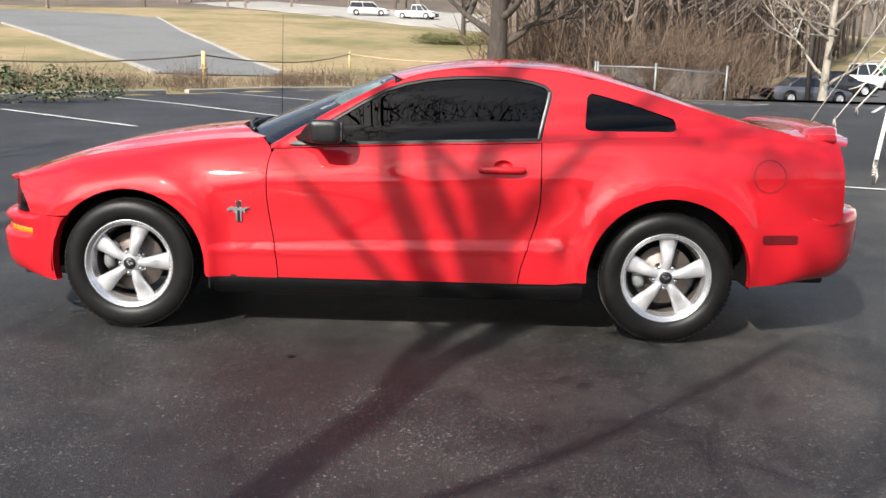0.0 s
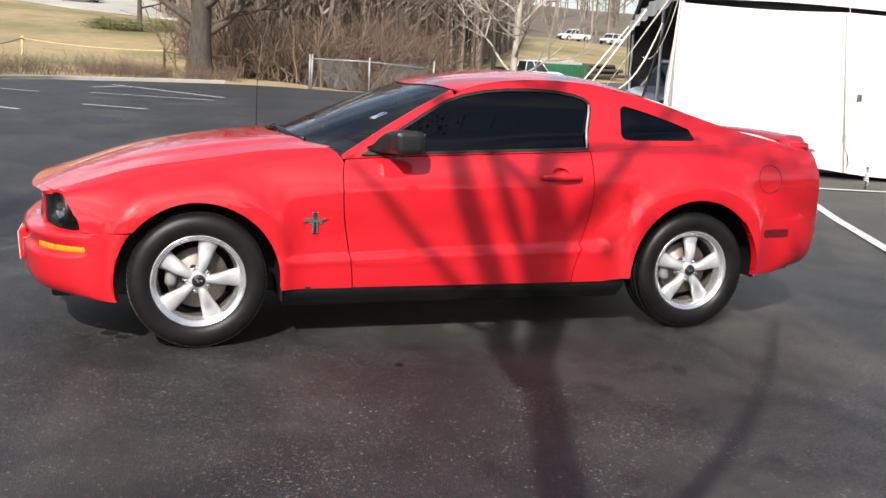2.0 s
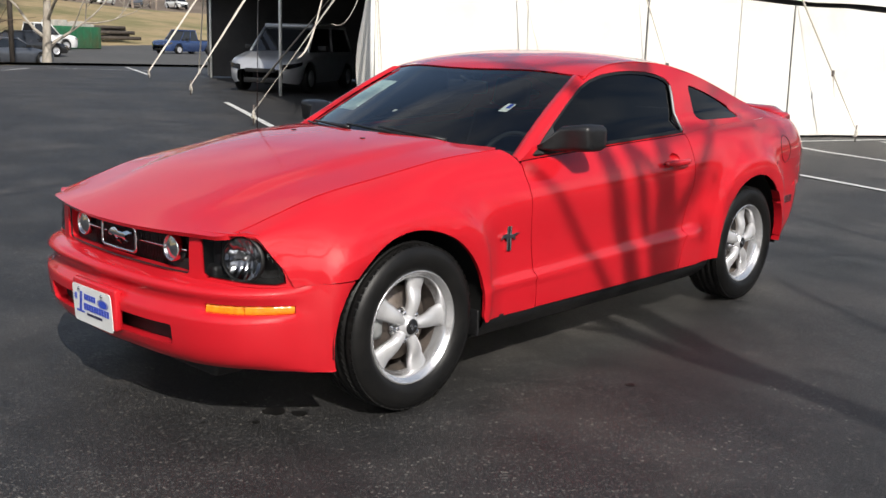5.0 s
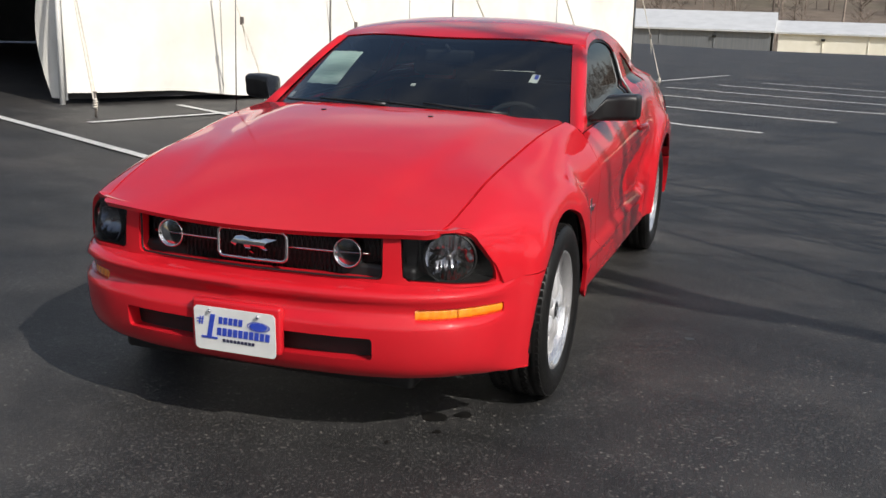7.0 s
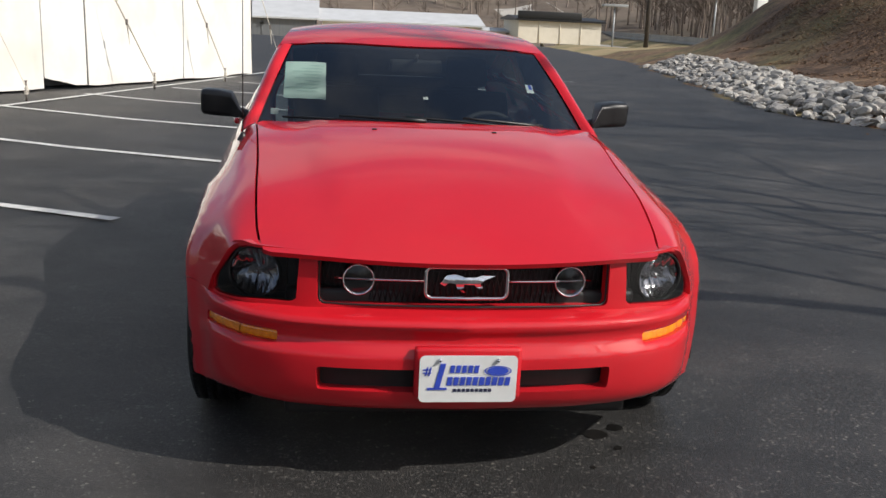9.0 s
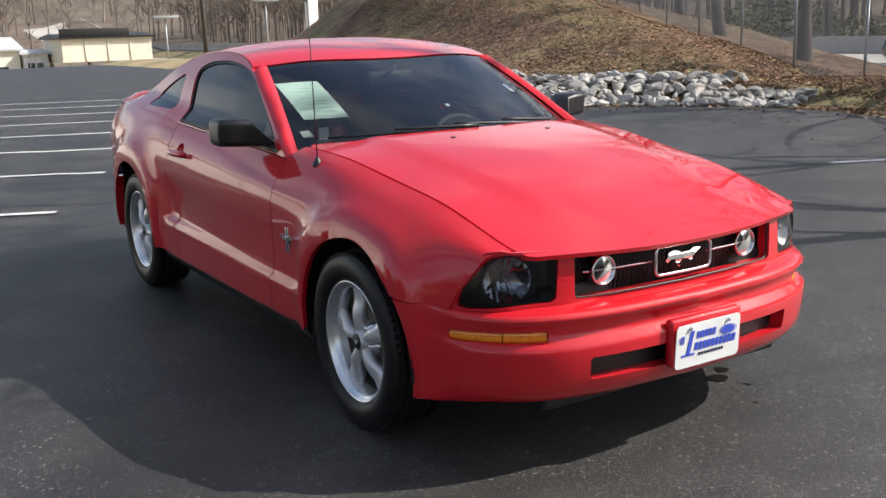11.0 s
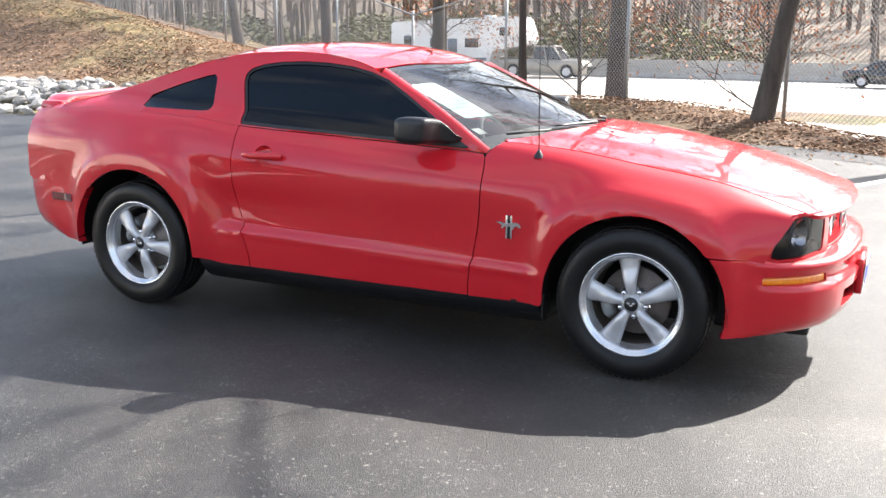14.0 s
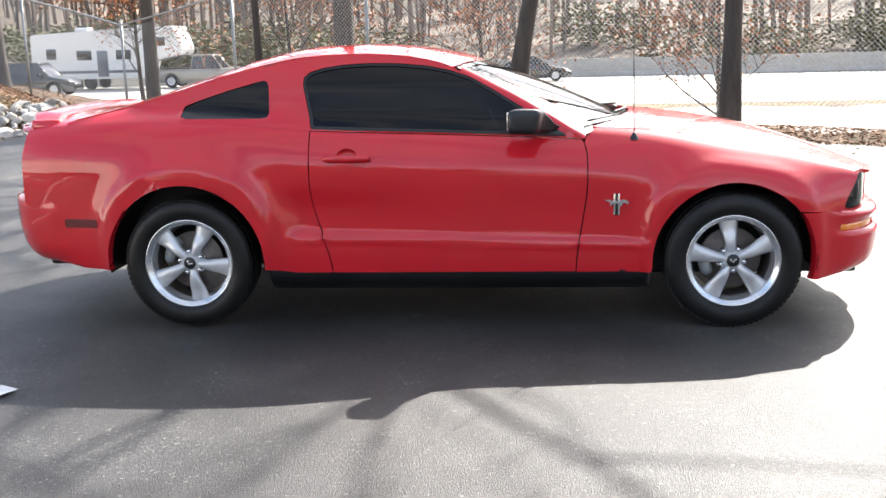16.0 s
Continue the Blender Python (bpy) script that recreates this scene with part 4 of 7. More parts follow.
# headlights
for s in (-1, 1):
    lamp = thing("headlight", "", "")
    lamp.parent = car
    tagged(lamp, "dark-bezel headlight with one round reflector behind clear lens")
    def deep(u, z, k=0.0):
        return fascia(u, z) + NOSE.plan(u)[1] * k
    bm = face_out(sheet(lamp_loop(s, -0.002), lambda u, z: deep(u, z, 0.105), 0.03, lip=lambda p, u, v: p - NOSE.plan(u)[1] * 0.095, edge=0.02), (-1.4, 0, 0.65))
    part("housing", bm, SATIN_BLACK, lamp)
    bm = face_out(sheet(lamp_loop(s, -0.003), lambda u, z: deep(u, z, 0.004), 0.03, edge=0.02), (-1.4, 0, 0.65))
    lens = part("lens", bm, GLASS_SMOKE, lamp)
    lens.visible_shadow = False
    p, n = NOSE.plan(s * 0.755)
    c = NOSE.at(s * 0.768, face_o(0.768) + 0.074, 0.652)
    axis = Vector((-0.94, s * 0.34, 0.0))
    rot = axis.to_track_quat("X", "Z").to_matrix().to_4x4()
    bm = bmesh.new()
    rings = []
    for i in range(9):
        r = 0.076 * i / 8
        ring = []
        for k in range(60):
            a = k * math.tau / 60
            flute = 0.0036 * math.sin(r * math.cos(a) * 330) * (i > 1)
            ring.append(bm.verts.new(Matrix.Translation(c) @ rot @ Vector((-0.012 + 0.045 * (i / 8) ** 2 + flute, r * math.cos(a) * 1.04, r * math.sin(a)))))
        rings.append(ring)
    for a, b in zip(rings, rings[1:]):
        for k in range(60):
            bm.faces.new((a[k], a[(k + 1) % 60], b[(k + 1) % 60], b[k]))
    bmesh.ops.remove_doubles(bm, verts=bm.verts, dist=1e-5)
    face_out(bm, c - axis * 0.2)
    part("reflector", bm, CHROME, lamp, "fluted bright reflector bowl")
    bm = bmesh.new()
    tube(bm, [c, c + axis * 0.028], [0.011, 0.009], 10)
    part("bulb", bm, ALLOY_LIP, lamp)
    bm = bmesh.new()                    # black shroud round the bowl
    rings = []
    for r, k in ((0.080, 0.030), (0.079, 0.044), (0.083, 0.046), (0.086, 0.030)):
        rings.append([bm.verts.new(c + rot.to_3x3() @ Vector((k, r * 1.04 * math.cos(q * math.tau / 40), r * math.sin(q * math.tau / 40)))) for q in range(40)])
    for a, b in zip(rings, rings[1:]):
        for q in range(40):
            bm.faces.new((a[q], a[(q + 1) % 40], b[(q + 1) % 40], b[q]))
    bmesh.ops.recalc_face_normals(bm, faces=bm.faces)
    part("shroud", bm, SATIN_BLACK, lamp)
    bm = bmesh.new()
    for u0, u1 in ((0.572, 0.612), (0.620, 0.660)):
        loop = [(s * u, z) for u, z in rounded(u0, u1, 0.600, 0.715, 0.010)]
        bm = face_out(sheet(loop, lambda u, z: deep(u, z, 0.050), 0.02, lip=lambda p, u, v: p + NOSE.plan(u)[1] * 0.02), (-1.4, 0, 0.65))
        part("side_bezel", bm, BLACK_PLASTIC, lamp)

# dealer plate on the bumper
plate = thing("dealer_plate", "", "")
plate.parent = car
tagged(plate, "white dealer plate with blue lettering bars and chrome screws")
px = -2.232
bm = bmesh.new()
box(bm, px + 0.006, px + 0.040, -0.165, 0.165, 0.318, 0.482, 0.012)
part("plate_mount", bm, PAINT, plate)
bm = bmesh.new()
poly = rounded(-0.150, 0.150, 0.309, 0.461, 0.016)
bm = face_out(sheet(poly, lambda y, z: (px - 0.004 + 0.10 * (0.46 - z) * 0.6, y, z), 0.05, lip=lambda p, u, v: p + Vector((0.003, 0, 0))), (-1.4, 0, 0.4))
part("plate_face", bm, WHITE_PAINT, plate)


def plate_x(z):
    return px - 0.0060 + 0.06 * (0.46 - z)


def plate_bar(y0, y1, z0, z1, material, name="lettering", slant=0.0):
    bm = bmesh.new()
    vs = [bm.verts.new((plate_x(z), -y - slant * (z - z0), z)) for y, z in ((y0, z0), (y1, z0), (y1, z1), (y0, z1))]
    r = bmesh.ops.extrude_face_region(bm, geom=[bm.faces.new(vs)])
    for v in r["geom"]:
        if isinstance(v, bmesh.types.BMVert):
            v.co.x += 0.0018
    bmesh.ops.recalc_face_normals(bm, faces=bm.faces)
    part(name, bm, material, plate, smooth=False)


random.seed(4)
for k in range(5):
    plate_bar(-0.058 + k * 0.0185, -0.058 + k * 0.0185 + 0.0135, 0.406, 0.430, BLUE_INK, slant=0.12)
for k in range(10):
    plate_bar(-0.066 + k * 0.0198, -0.066 + k * 0.0198 + 0.0150, 0.365, 0.392, BLUE_INK, slant=0.12)
for k in range(9):
    plate_bar(-0.045 + k * 0.0135, -0.045 + k * 0.0135 + 0.0095, 0.344, 0.354, DARK_INK)
plate_bar(-0.105, -0.088, 0.352, 0.436, BLUE_INK, slant=0.22)
plate_bar(-0.125, -0.065, 0.350, 0.357, BLUE_INK)
for k in (0, 1):
    plate_bar(-0.133 + k * 0.010, -0.129 + k * 0.010, 0.396, 0.424, BLUE_INK, slant=0.2)
    plate_bar(-0.140, -0.114, 0.404 + k * 0.010, 0.407 + k * 0.010, BLUE_INK)
bm = bmesh.new()
for r0, r1, q in ((0.042, 0.038, 0), (0.033, 0.0, 1)):
    n = 30
    o = [bm.verts.new((plate_x(0.41) - 0.0006, -0.090 - 0.0 + r0 * math.cos(k * math.tau / n), 0.413 + 0.38 * r0 * math.sin(k * math.tau / n))) for k in range(n)]
    if r1:
        i2 = [bm.verts.new((plate_x(0.41) - 0.0006, -0.090 + r1 * math.cos(k * math.tau / n), 0.413 + 0.34 * r1 * math.sin(k * math.tau / n))) for k in range(n)]
        for k in range(n):
            bm.faces.new((o[k], o[(k + 1) % n], i2[(k + 1) % n], i2[k]))
    else:
        bm.faces.new(o)
face_out(bm, (-1.4, 0, 0.4))
part("oval_mark", bm, BLUE_INK, plate)
for y in (-0.089, 0.089):
    bm = bmesh.new()
    bmesh.ops.create_uvsphere(bm, u_segments=10, v_segments=6, radius=0.007, matrix=Matrix.Translation((plate_x(0.448) - 0.001, y, 0.447)))
    part("screw", bm, CHROME, plate)

# ---- the coupe's greenhouse ----
G0 = Curve((-0.7, 0.775), (0, 0.788), (0.7, 0.778), (1.0, 0.768), (1.4, 0.738), (1.8, 0.695), (2.05, 0.66))
RAIL = Curve((-0.03, 1.268), (0.05, 1.300), (0.15, 1.326), (0.30, 1.348), (0.50, 1.358), (0.75, 1.348), (1.0, 1.308), (1.2, 1.258), (1.45, 1.186), (1.7, 1.118), (1.95, 1.060), (2.05, 1.04))
ROOF = Curve((-0.16, 1.292), (0.0, 1.346), (0.27, 1.392), (0.5, 1.408), (0.78, 1.400), (1.08, 1.345), (1.25, 1.300), (1.58, 1.192), (1.89, 1.095), (2.05, 1.062))


def cab_y(x, z):
    g = G0(x) - 0.39 * (z - 1.0) - 0.40 * max(0, z - 1.2) ** 1.5
    k = smoothstep(0.0, 0.075, z - Z6(x))
    return (Y6(x)) * (1 - k) + g * k


def cab(x, z):
    return Vector((x, cab_y(x, z), z))


def cab_in(k):
    return lambda p, u, v: p + Vector((0, -k, -0.2 * k))


pillar_front = [(-0.645, 0.932), (-0.56, 0.978), (-0.42, 1.060), (-0.28, 1.140), (-0.14, 1.214), (-0.03, 1.268)]
side_poly = pillar_front + [(x, RAIL(x)) for x in span(0.02, 2.0, 36)] + [(x, Z6(x) + 0.0006) for x in span(2.0, 0.72, 20)] + [(x, Z6(x) + 0.003) for x in span(0.70, -0.62, 20)]
WIN = [(-0.555, 0.952), (-0.47, 1.006), (-0.33, 1.095), (-0.19, 1.180), (-0.08, 1.240), (0.02, 1.274), (0.14, 1.298), (0.28, 1.312), (0.42, 1.316), (0.56, 1.311), (0.67, 1.296), (0.735, 1.276), (0.764, 1.250), (0.768, 1.220), (0.762, 1.19), (0.716, 1.012), (0.704, 1.000)] \
    + [(x, Z6(x) + 0.009) for x in span(0.66, -0.53, 12)]
QWIN = [(0.955, 1.232), (0.945, 1.215), (0.936, 1.072), (0.945, 1.060), (0.975, 1.056), (1.365, 1.060), (1.392, 1.070), (1.396, 1.100), (1.386, 1.120), (1.30, 1.150), (1.15, 1.196), (1.02, 1.230), (0.972, 1.240)]


def shrink(poly, k):
    """The outline drawn in by k."""
    n = len(poly)
    area = sum(poly[i - 1][0] * poly[i][1] - poly[i][0] * poly[i - 1][1] for i in range(n))
    sg = 1 if area > 0 else -1
    out = []
    for i in range(n):
        a, b, c = Vector(poly[i - 1]), Vector(poly[i]), Vector(poly[(i + 1) % n])
        d1, d2 = (b - a).normalized(), (c - b).normalized()
        n1, n2 = Vector((-d1.y, d1.x)), Vector((-d2.y, d2.x))
        m = (n1 + n2)
        m = m / max(0.6, m.length_squared) * 2 if m.length > 1e-6 else n1
        m *= 1 / max(1.0, m.length / 1.6) if m.length > 1.6 else 1
        out.append(tuple(b + m * k * sg * 0.75))
    return out


bm = sheet(side_poly, cab, 0.035, holes=[WIN, QWIN], lip=cab_in(0.018), edge=0.02)
both("cab_side", bm, PAINT)
bm = sheet(shrink(WIN, 0.001), lambda x, z: cab(x, z) - Vector((0, 0.006, 0)), 0.03, holes=[shrink(WIN, 0.020)], lip=cab_in(0.012), edge=0.02)
both("window_seal", bm, SATIN_BLACK)
bm = sheet(shrink(WIN, 0.016), lambda x, z: cab(x, z) - Vector((0, 0.013, 0)), 0.035, edge=0.03)
both("door_window", bm, GLASS_TINT, "dark tinted door window")
bm = sheet(shrink(QWIN, -0.001), lambda x, z: cab(x, z) - Vector((0, 0.007, 0)), 0.03, edge=0.03)
both("quarter_window", bm, GLASS_TINT, "dark tinted rear quarter window")
bm = bmesh.new()                  # bright strip down the window's rear edge
tube(bm, [cab(x, z) + Vector((-0.012, 0.0, 0)) for x, z in ((0.766, 1.240), (0.757, 1.19), (0.734, 1.10), (0.711, 1.012))], [0.006, 0.007, 0.007, 0.006], 6)
part("window_strip", mirrored(bm), STEEL, car)
bm.free()


# roof with the rear screen's opening
def roof_z(x, y):
    yr = cab_y(x, RAIL(x))
    k = min(1.0, abs(y) / yr)
    return ROOF(x) - (ROOF(x) - RAIL(x) - 0.004) * k ** 2.6


def header(y):
    return -0.118 + 0.105 * (abs(y) / 0.60) ** 2


def roof_side(x):
    return cab_y(x, RAIL(x)) - 0.006 * (1 - smoothstep(0.8, 1.1, x))


roof_poly = [(header(y), y) for y in span(-0.585, 0.585, 20)] + [(x, roof_side(x)) for x in span(0.01, 1.97, 30)] + [(1.985, y) for y in span(0.6, -0.6, 12)] + [(x, -roof_side(x)) for x in span(1.97, 0.01, 30)]
BACK = [(1.115 - 0.02 * (y / 0.55) ** 2, y) for y in span(-0.52, 0.52, 12)] + [(1.90 - 0.06 * (y / 0.55) ** 2, y) for y in span(0.575, -0.575, 12)]
bm = face_out(sheet(roof_poly, lambda x, y: (x, y, roof_z(x, y)), 0.04, holes=[BACK], lip=lambda p, u, v: p + (Vector((0.006, 0, -0.008)) if u < 0.0 else Vector((0, 0, -0.02))), edge=0.03), (0.6, 0, 0.3))
roof = part("roof", bm, PAINT, car)
bm = face_out(sheet(shrink(BACK, -0.002), lambda x, y: (x, y, roof_z(x, y) - 0.006), 0.05), (0.6, 0, 0.3))
part("rear_window", bm, GLASS_TINT, car, "dark tinted rear window")
bm = face_out(sheet(shrink(roof_poly, 0.03), lambda x, y: (x, y, roof_z(x, y) - 0.035), 0.08), (0.6, 0, 0.3))
part("headliner", bm, CABIN, car)
for s in (-1, 1):
    bm = bmesh.new()
    tube(bm, [(x, s * (roof_side(x) + 0.003), RAIL(x) - 0.004) for x in span(0.02, 0.98, 16)], 0.0034, 6)
    part("roof_ditch", bm, SATIN_BLACK, car)


# windscreen and front pillars
def screen(a, t):
    """a across from -1 to 1, t from base to header."""
    base = Vector((-0.905 + 0.275 * abs(a) ** 2.2, 0.738 * a, 0.988 - 0.048 * a * a))
    y = 0.600 * a
    head = Vector((header(y) - 0.004, y, roof_z(header(y), y) - 0.007))
    p = base.lerp(head, t)
    return p + Vector((-0.03, 0, 0.055)) * (t * (1 - t) * 0.9)


bm = face_out(grid_bm(span(-1, 1, 33), span(0, 1, 15), screen), (0.3, 0, 0.3))
ws = part("windscreen", bm, GLASS_SCREEN, car, "clear windscreen with a price sheet behind it")
ws.visible_shadow = False
bm = bmesh.new()
for a0, a1, t0, t1 in ((-1, 1, -0.01, 0.055), (-1, 1, 0.965, 1.0)):
    g = grid_bm(span(a0, a1, 33), span(t0, t1, 3), lambda a, t: screen(a, t) + Vector((0.006, 0, -0.004)))
    tmp = bpy.data.meshes.new("t")
    g.to_mesh(tmp)
    g.free()
    bm.from_mesh(tmp)
    bpy.data.meshes.remove(tmp)
part("screen_border", face_out(bm, (0.3, 0, 0.3)), SATIN_BLACK, ws)


def pillar(t, s):
    i = min(len(pillar_front) - 2, int(t * (len(pillar_front) - 1)))
    k = t * (len(pillar_front) - 1) - i
    x = pillar_front[i][0] + (pillar_front[i + 1][0] - pillar_front[i][0]) * k
    z = pillar_front[i][1] + (pillar_front[i + 1][1] - pillar_front[i][1]) * k
    q = cab(x, z)
    p = screen(1.0, max(0.0, min(1, t * 1.0))) + Vector((0, 0.004, 0.004))
    m = q.lerp(p, s)
    return m + Vector((-0.012, 0.006, 0.012)) * math.sin(s * math.pi)


bm = face_out(grid_bm(span(0, 1, 24), span(0, 1, 7), pillar), (0.4, 0.2, 0.6))
both("front_pillar", bm, PAINT)

# cowl, wipers, washer jets
def cowl(a, t):
    b = screen(a, 0.0) + Vector((0.01, 0, -0.004))
    y = b.y
    h = Vector((bonnet_back(y) - 0.02, y, bonnet_z(bonnet_back(y) - 0.01, y) - 0.022))
    return h.lerp(b, t)


part("cowl", face_out(grid_bm(span(-1, 1, 30), span(0, 1, 4), cowl), (-0.5, 0, 0.2)), BLACK_PLASTIC, car)
for y0, y1, lift in ((-0.50, 0.10, 0.0), (0.02, 0.62, 0.0)):
    bm = bmesh.new()
    def on(y, t):
        a = y / (0.738 + (0.600 - 0.738) * t)
        return screen(a, t) + Vector((-0.014, 0, 0.016))
    tube(bm, [on(y0 + (y1 - y0) * k, 0.015 + 0.075 * k) for k in span(0, 1, 9)], [0.006] * 9, 6)
    tube(bm, [on(y0 + (y1 - y0) * k, 0.03 + 0.070 * k) + Vector((-0.012, 0, 0.012)) for k in span(0, 0.6, 6)], [0.011, 0.010, 0.008, 0.007, 0.006, 0.005], 6)
    part("wiper", bm, BLACK_PLASTIC, car)
for y in (-0.243, 0.243):
    bm = bmesh.new()
    box(bm, -1.068, -1.050, y - 0.009, y + 0.009, bonnet_z(-1.06, y) - 0.006, bonnet_z(-1.06, y) + 0.004, 0.002)
    part("washer_jet", bm, BLACK_PLASTIC, car)

# price sheet and stickers inside the screen
def decal(name, a0, a1, t0, t1, material, label, inset=0.006, curl=0.0, hang=0.0):
    wide = 0.738 - 0.138 * (t0 + t1) / 2
    bm = grid_bm(span(a0 * wide, a1 * wide, 9), span(t0, t1, 9), lambda y, t: screen(y / (0.738 - 0.138 * t), t) + Vector((inset, 0, -inset)) + Vector((hang, 0, -0.5 * hang)) * max(0, 0.95 - y / (0.738 - 0.138 * t)) / 0.29 + Vector((curl, 0, -curl)) * max(0, (0.35 * (t1 - t) / (t1 - t0)) - 0.15) * abs(math.sin(y * 40)))
    return part(name, face_out(bm, (0.3, 0, 0.3)), material, ws, label)


sheet_ob = decal("price_sheet", 0.66, 0.95, 0.345, 0.78, PAPER, "mint-green price sheet taped inside the windscreen", 0.007, 0.02, 0.03)
for k in range(9):
    t = 0.72 - k * 0.038
    decal("print_line", 0.70, 0.70 + 0.10 + 0.11 * ((k * 7) % 5) / 4, t, t + 0.010, pmat("faint_ink", (0.62, 0.77, 0.71), (0.57, 0.72, 0.66), 30, 0.7) if k == 0 else bpy.data.materials["faint_ink"], "", 0.0050, 0.0, 0.03)
decal("sticker", -0.80, -0.745, 0.46, 0.56, WHITE_PAINT, "small white and blue sticker", 0.006)
decal("sticker_patch", -0.795, -0.77, 0.50, 0.555, BLUE_INK, "", 0.0052)
decal("sticker", 0.905, 0.955, 0.16, 0.225, WHITE_PAINT, "small white sticker", 0.006)
decal("toll_tag", -0.02, 0.012, 0.33, 0.36, WHITE_PAINT, "", 0.007)

# cabin
bm = bmesh.new()
box(bm, -0.75, -0.30, -0.70, 0.70, 0.70, 0.93, 0.05)
part("dashboard", bm, CABIN, car)
bm = bmesh.new()
box(bm, -0.70, 1.30, -0.70, 0.70, 0.30, 0.34, 0.01)
part("cabin_floor", bm, CABIN, car)
bm = bmesh.new()
box(bm, 1.15, 1.95, -0.66, 0.66, 0.86, 0.97, 0.03)
box(bm, 1.86, 1.90, -0.62, 0.62, 0.90, 1.045, 0.01)
part("parcel_shelf", bm, CABIN, car)
for y in (-0.37, 0.37):
    bm = bmesh.new()
    box(bm, -0.05, 0.48, y - 0.25, y + 0.25, 0.36, 0.56, 0.06)
    seat = part("seat", bm, CABIN, car)
    bm = bmesh.new()
    box(bm, 0.0, 0.13, y - 0.24, y + 0.24, 0.0, 0.60, 0.05)
    bmesh.ops.transform(bm, matrix=pose(0.42, 0, 0.50, 0, 20, 0), verts=bm.verts)
    part("seat_back", bm, CABIN, seat)
    bm = bmesh.new()
    box(bm, 0.0, 0.09, y - 0.12, y + 0.12, 0.0, 0.17, 0.035)
    bmesh.ops.transform(bm, matrix=pose(0.64, 0, 1.08, 0, 16, 0), verts=bm.verts)
    part("headrest", bm, CABIN, seat)
bm = bmesh.new()
tube(bm, [Vector((-0.22 + 0.09 * math.sin(a), -0.37 + 0.185 * math.cos(a), 0.83 + 0.165 * math.sin(a))) for a in span(0, math.tau, 33)], 0.014, 8, cap=False)
box(bm, -0.25, -0.20, -0.44, -0.30, 0.79, 0.87, 0.02)
part("steering_wheel", bm, CABIN, car)
bm = bmesh.new()
box(bm, -0.13, -0.09, -0.13, 0.13, 1.175, 1.245, 0.018)
tube(bm, [(-0.12, 0, 1.24), (-0.17, 0, 1.265)], 0.01, 6)
part("inside_mirror", bm, CABIN, car)

# door mirrors
bm = bmesh.new()
rings = []
for cx, cy, cz, rx, rz in ((-0.500, 0.800, 0.985, 0.014, 0.010), (-0.455, 0.820, 0.994, 0.034, 0.020), (-0.408, 0.842, 1.010, 0.058, 0.042), (-0.366, 0.862, 1.024, 0.074, 0.057),
                           (-0.350, 0.925, 1.030, 0.078, 0.061), (-0.345, 0.986, 1.033, 0.074, 0.059), (-0.342, 0.998, 1.033, 0.066, 0.051), (-0.342, 1.002, 1.033, 0.040, 0.030)):
    ring = []
    for i in range(24):
        a = i * math.tau / 24
        ex, ez = math.copysign(abs(math.cos(a)) ** 0.50, math.cos(a)), math.copysign(abs(math.sin(a)) ** 0.46, math.sin(a))
        ring.append(bm.verts.new((min(cx + rx * ex - 0.016 * max(0, ez) * (ex < 0), -0.272), cy, cz + rz * ez)))
    rings.append(ring)
for a, b in zip(rings, rings[1:]):
    for i in range(24):
        bm.faces.new((a[i], a[(i + 1) % 24], b[(i + 1) % 24], b[i]))
bm.faces.new(rings[0])
bm.faces.new(rings[-1][::-1])
bmesh.ops.recalc_face_normals(bm, faces=bm.faces)
m1 = part("door_mirror", bm.copy(), BLACK_PLASTIC, car, "black plastic door mirror")
m2 = part("door_mirror", mirrored(bm), BLACK_PLASTIC, car, "black plastic door mirror")
bm.free()
for s, mm in ((1, m1), (-1, m2)):
    bm = bmesh.new()
    tube(bm, [(-0.46, s * 0.765, 0.975), (-0.43, s * 0.80, 0.986), (-0.40, s * 0.86, 1.0)], [0.026, 0.024, 0.024], 10)
    part("mirror_foot", bm, BLACK_PLASTIC, mm)
    bm = bmesh.new()
    box(bm, -0.276, -0.268, min(s * 0.885, s * 0.972), max(s * 0.885, s * 0.972), 0.988, 1.078, 0.003)
    part("mirror_glass", bm, CHROME, mm)
bm = sheet([(-0.555, 0.955), (-0.47, 1.004), (-0.36, 1.074), (-0.36, 0.958)], lambda x, z: cab(x, z) + Vector((0, 0.002, 0)), 0.04, lip=cab_in(0.01))
both("mirror_sail", bm, SAIL)

# ---- tail ----
TAIL = Sweep([(2.475, 0), (2.455, 0.35), (2.405, 0.57), (2.315, 0.715), (2.20, 0.800), (2.05, 0.852), (1.90, 0.874), (1.755, 0.888), (1.66, 0.893)],
             [(0.100, 0.674), (0.022, 0.668), (0.006, 0.658), (0.0, 0.63), (0.0, 0.58), (0.005, 0.50), (0.018, 0.42), (0.045, 0.36), (0.09, 0.32), (0.20, 0.305)], 0.85, 1.35, 0.85)
ends = [(arch_u(TAIL, 1, TAIL.Z(v)), v) for v in span(0.134, TAIL.V, 14)]
top_v = lambda u: 0.134 * smoothstep(0.95, 1.05, abs(u))
tail_poly = [(u, top_v(u)) for u in span(-ends[0][0], ends[0][0], 70)] + ends[1:-1] + [(u, TAIL.V) for u in span(ends[-1][0], -ends[-1][0], 60)] + [(-u, v) for u, v in reversed(ends[1:-1])]
def tail_skin(u, v):
    return hug(TAIL(u, v), 1.88, 2.12)


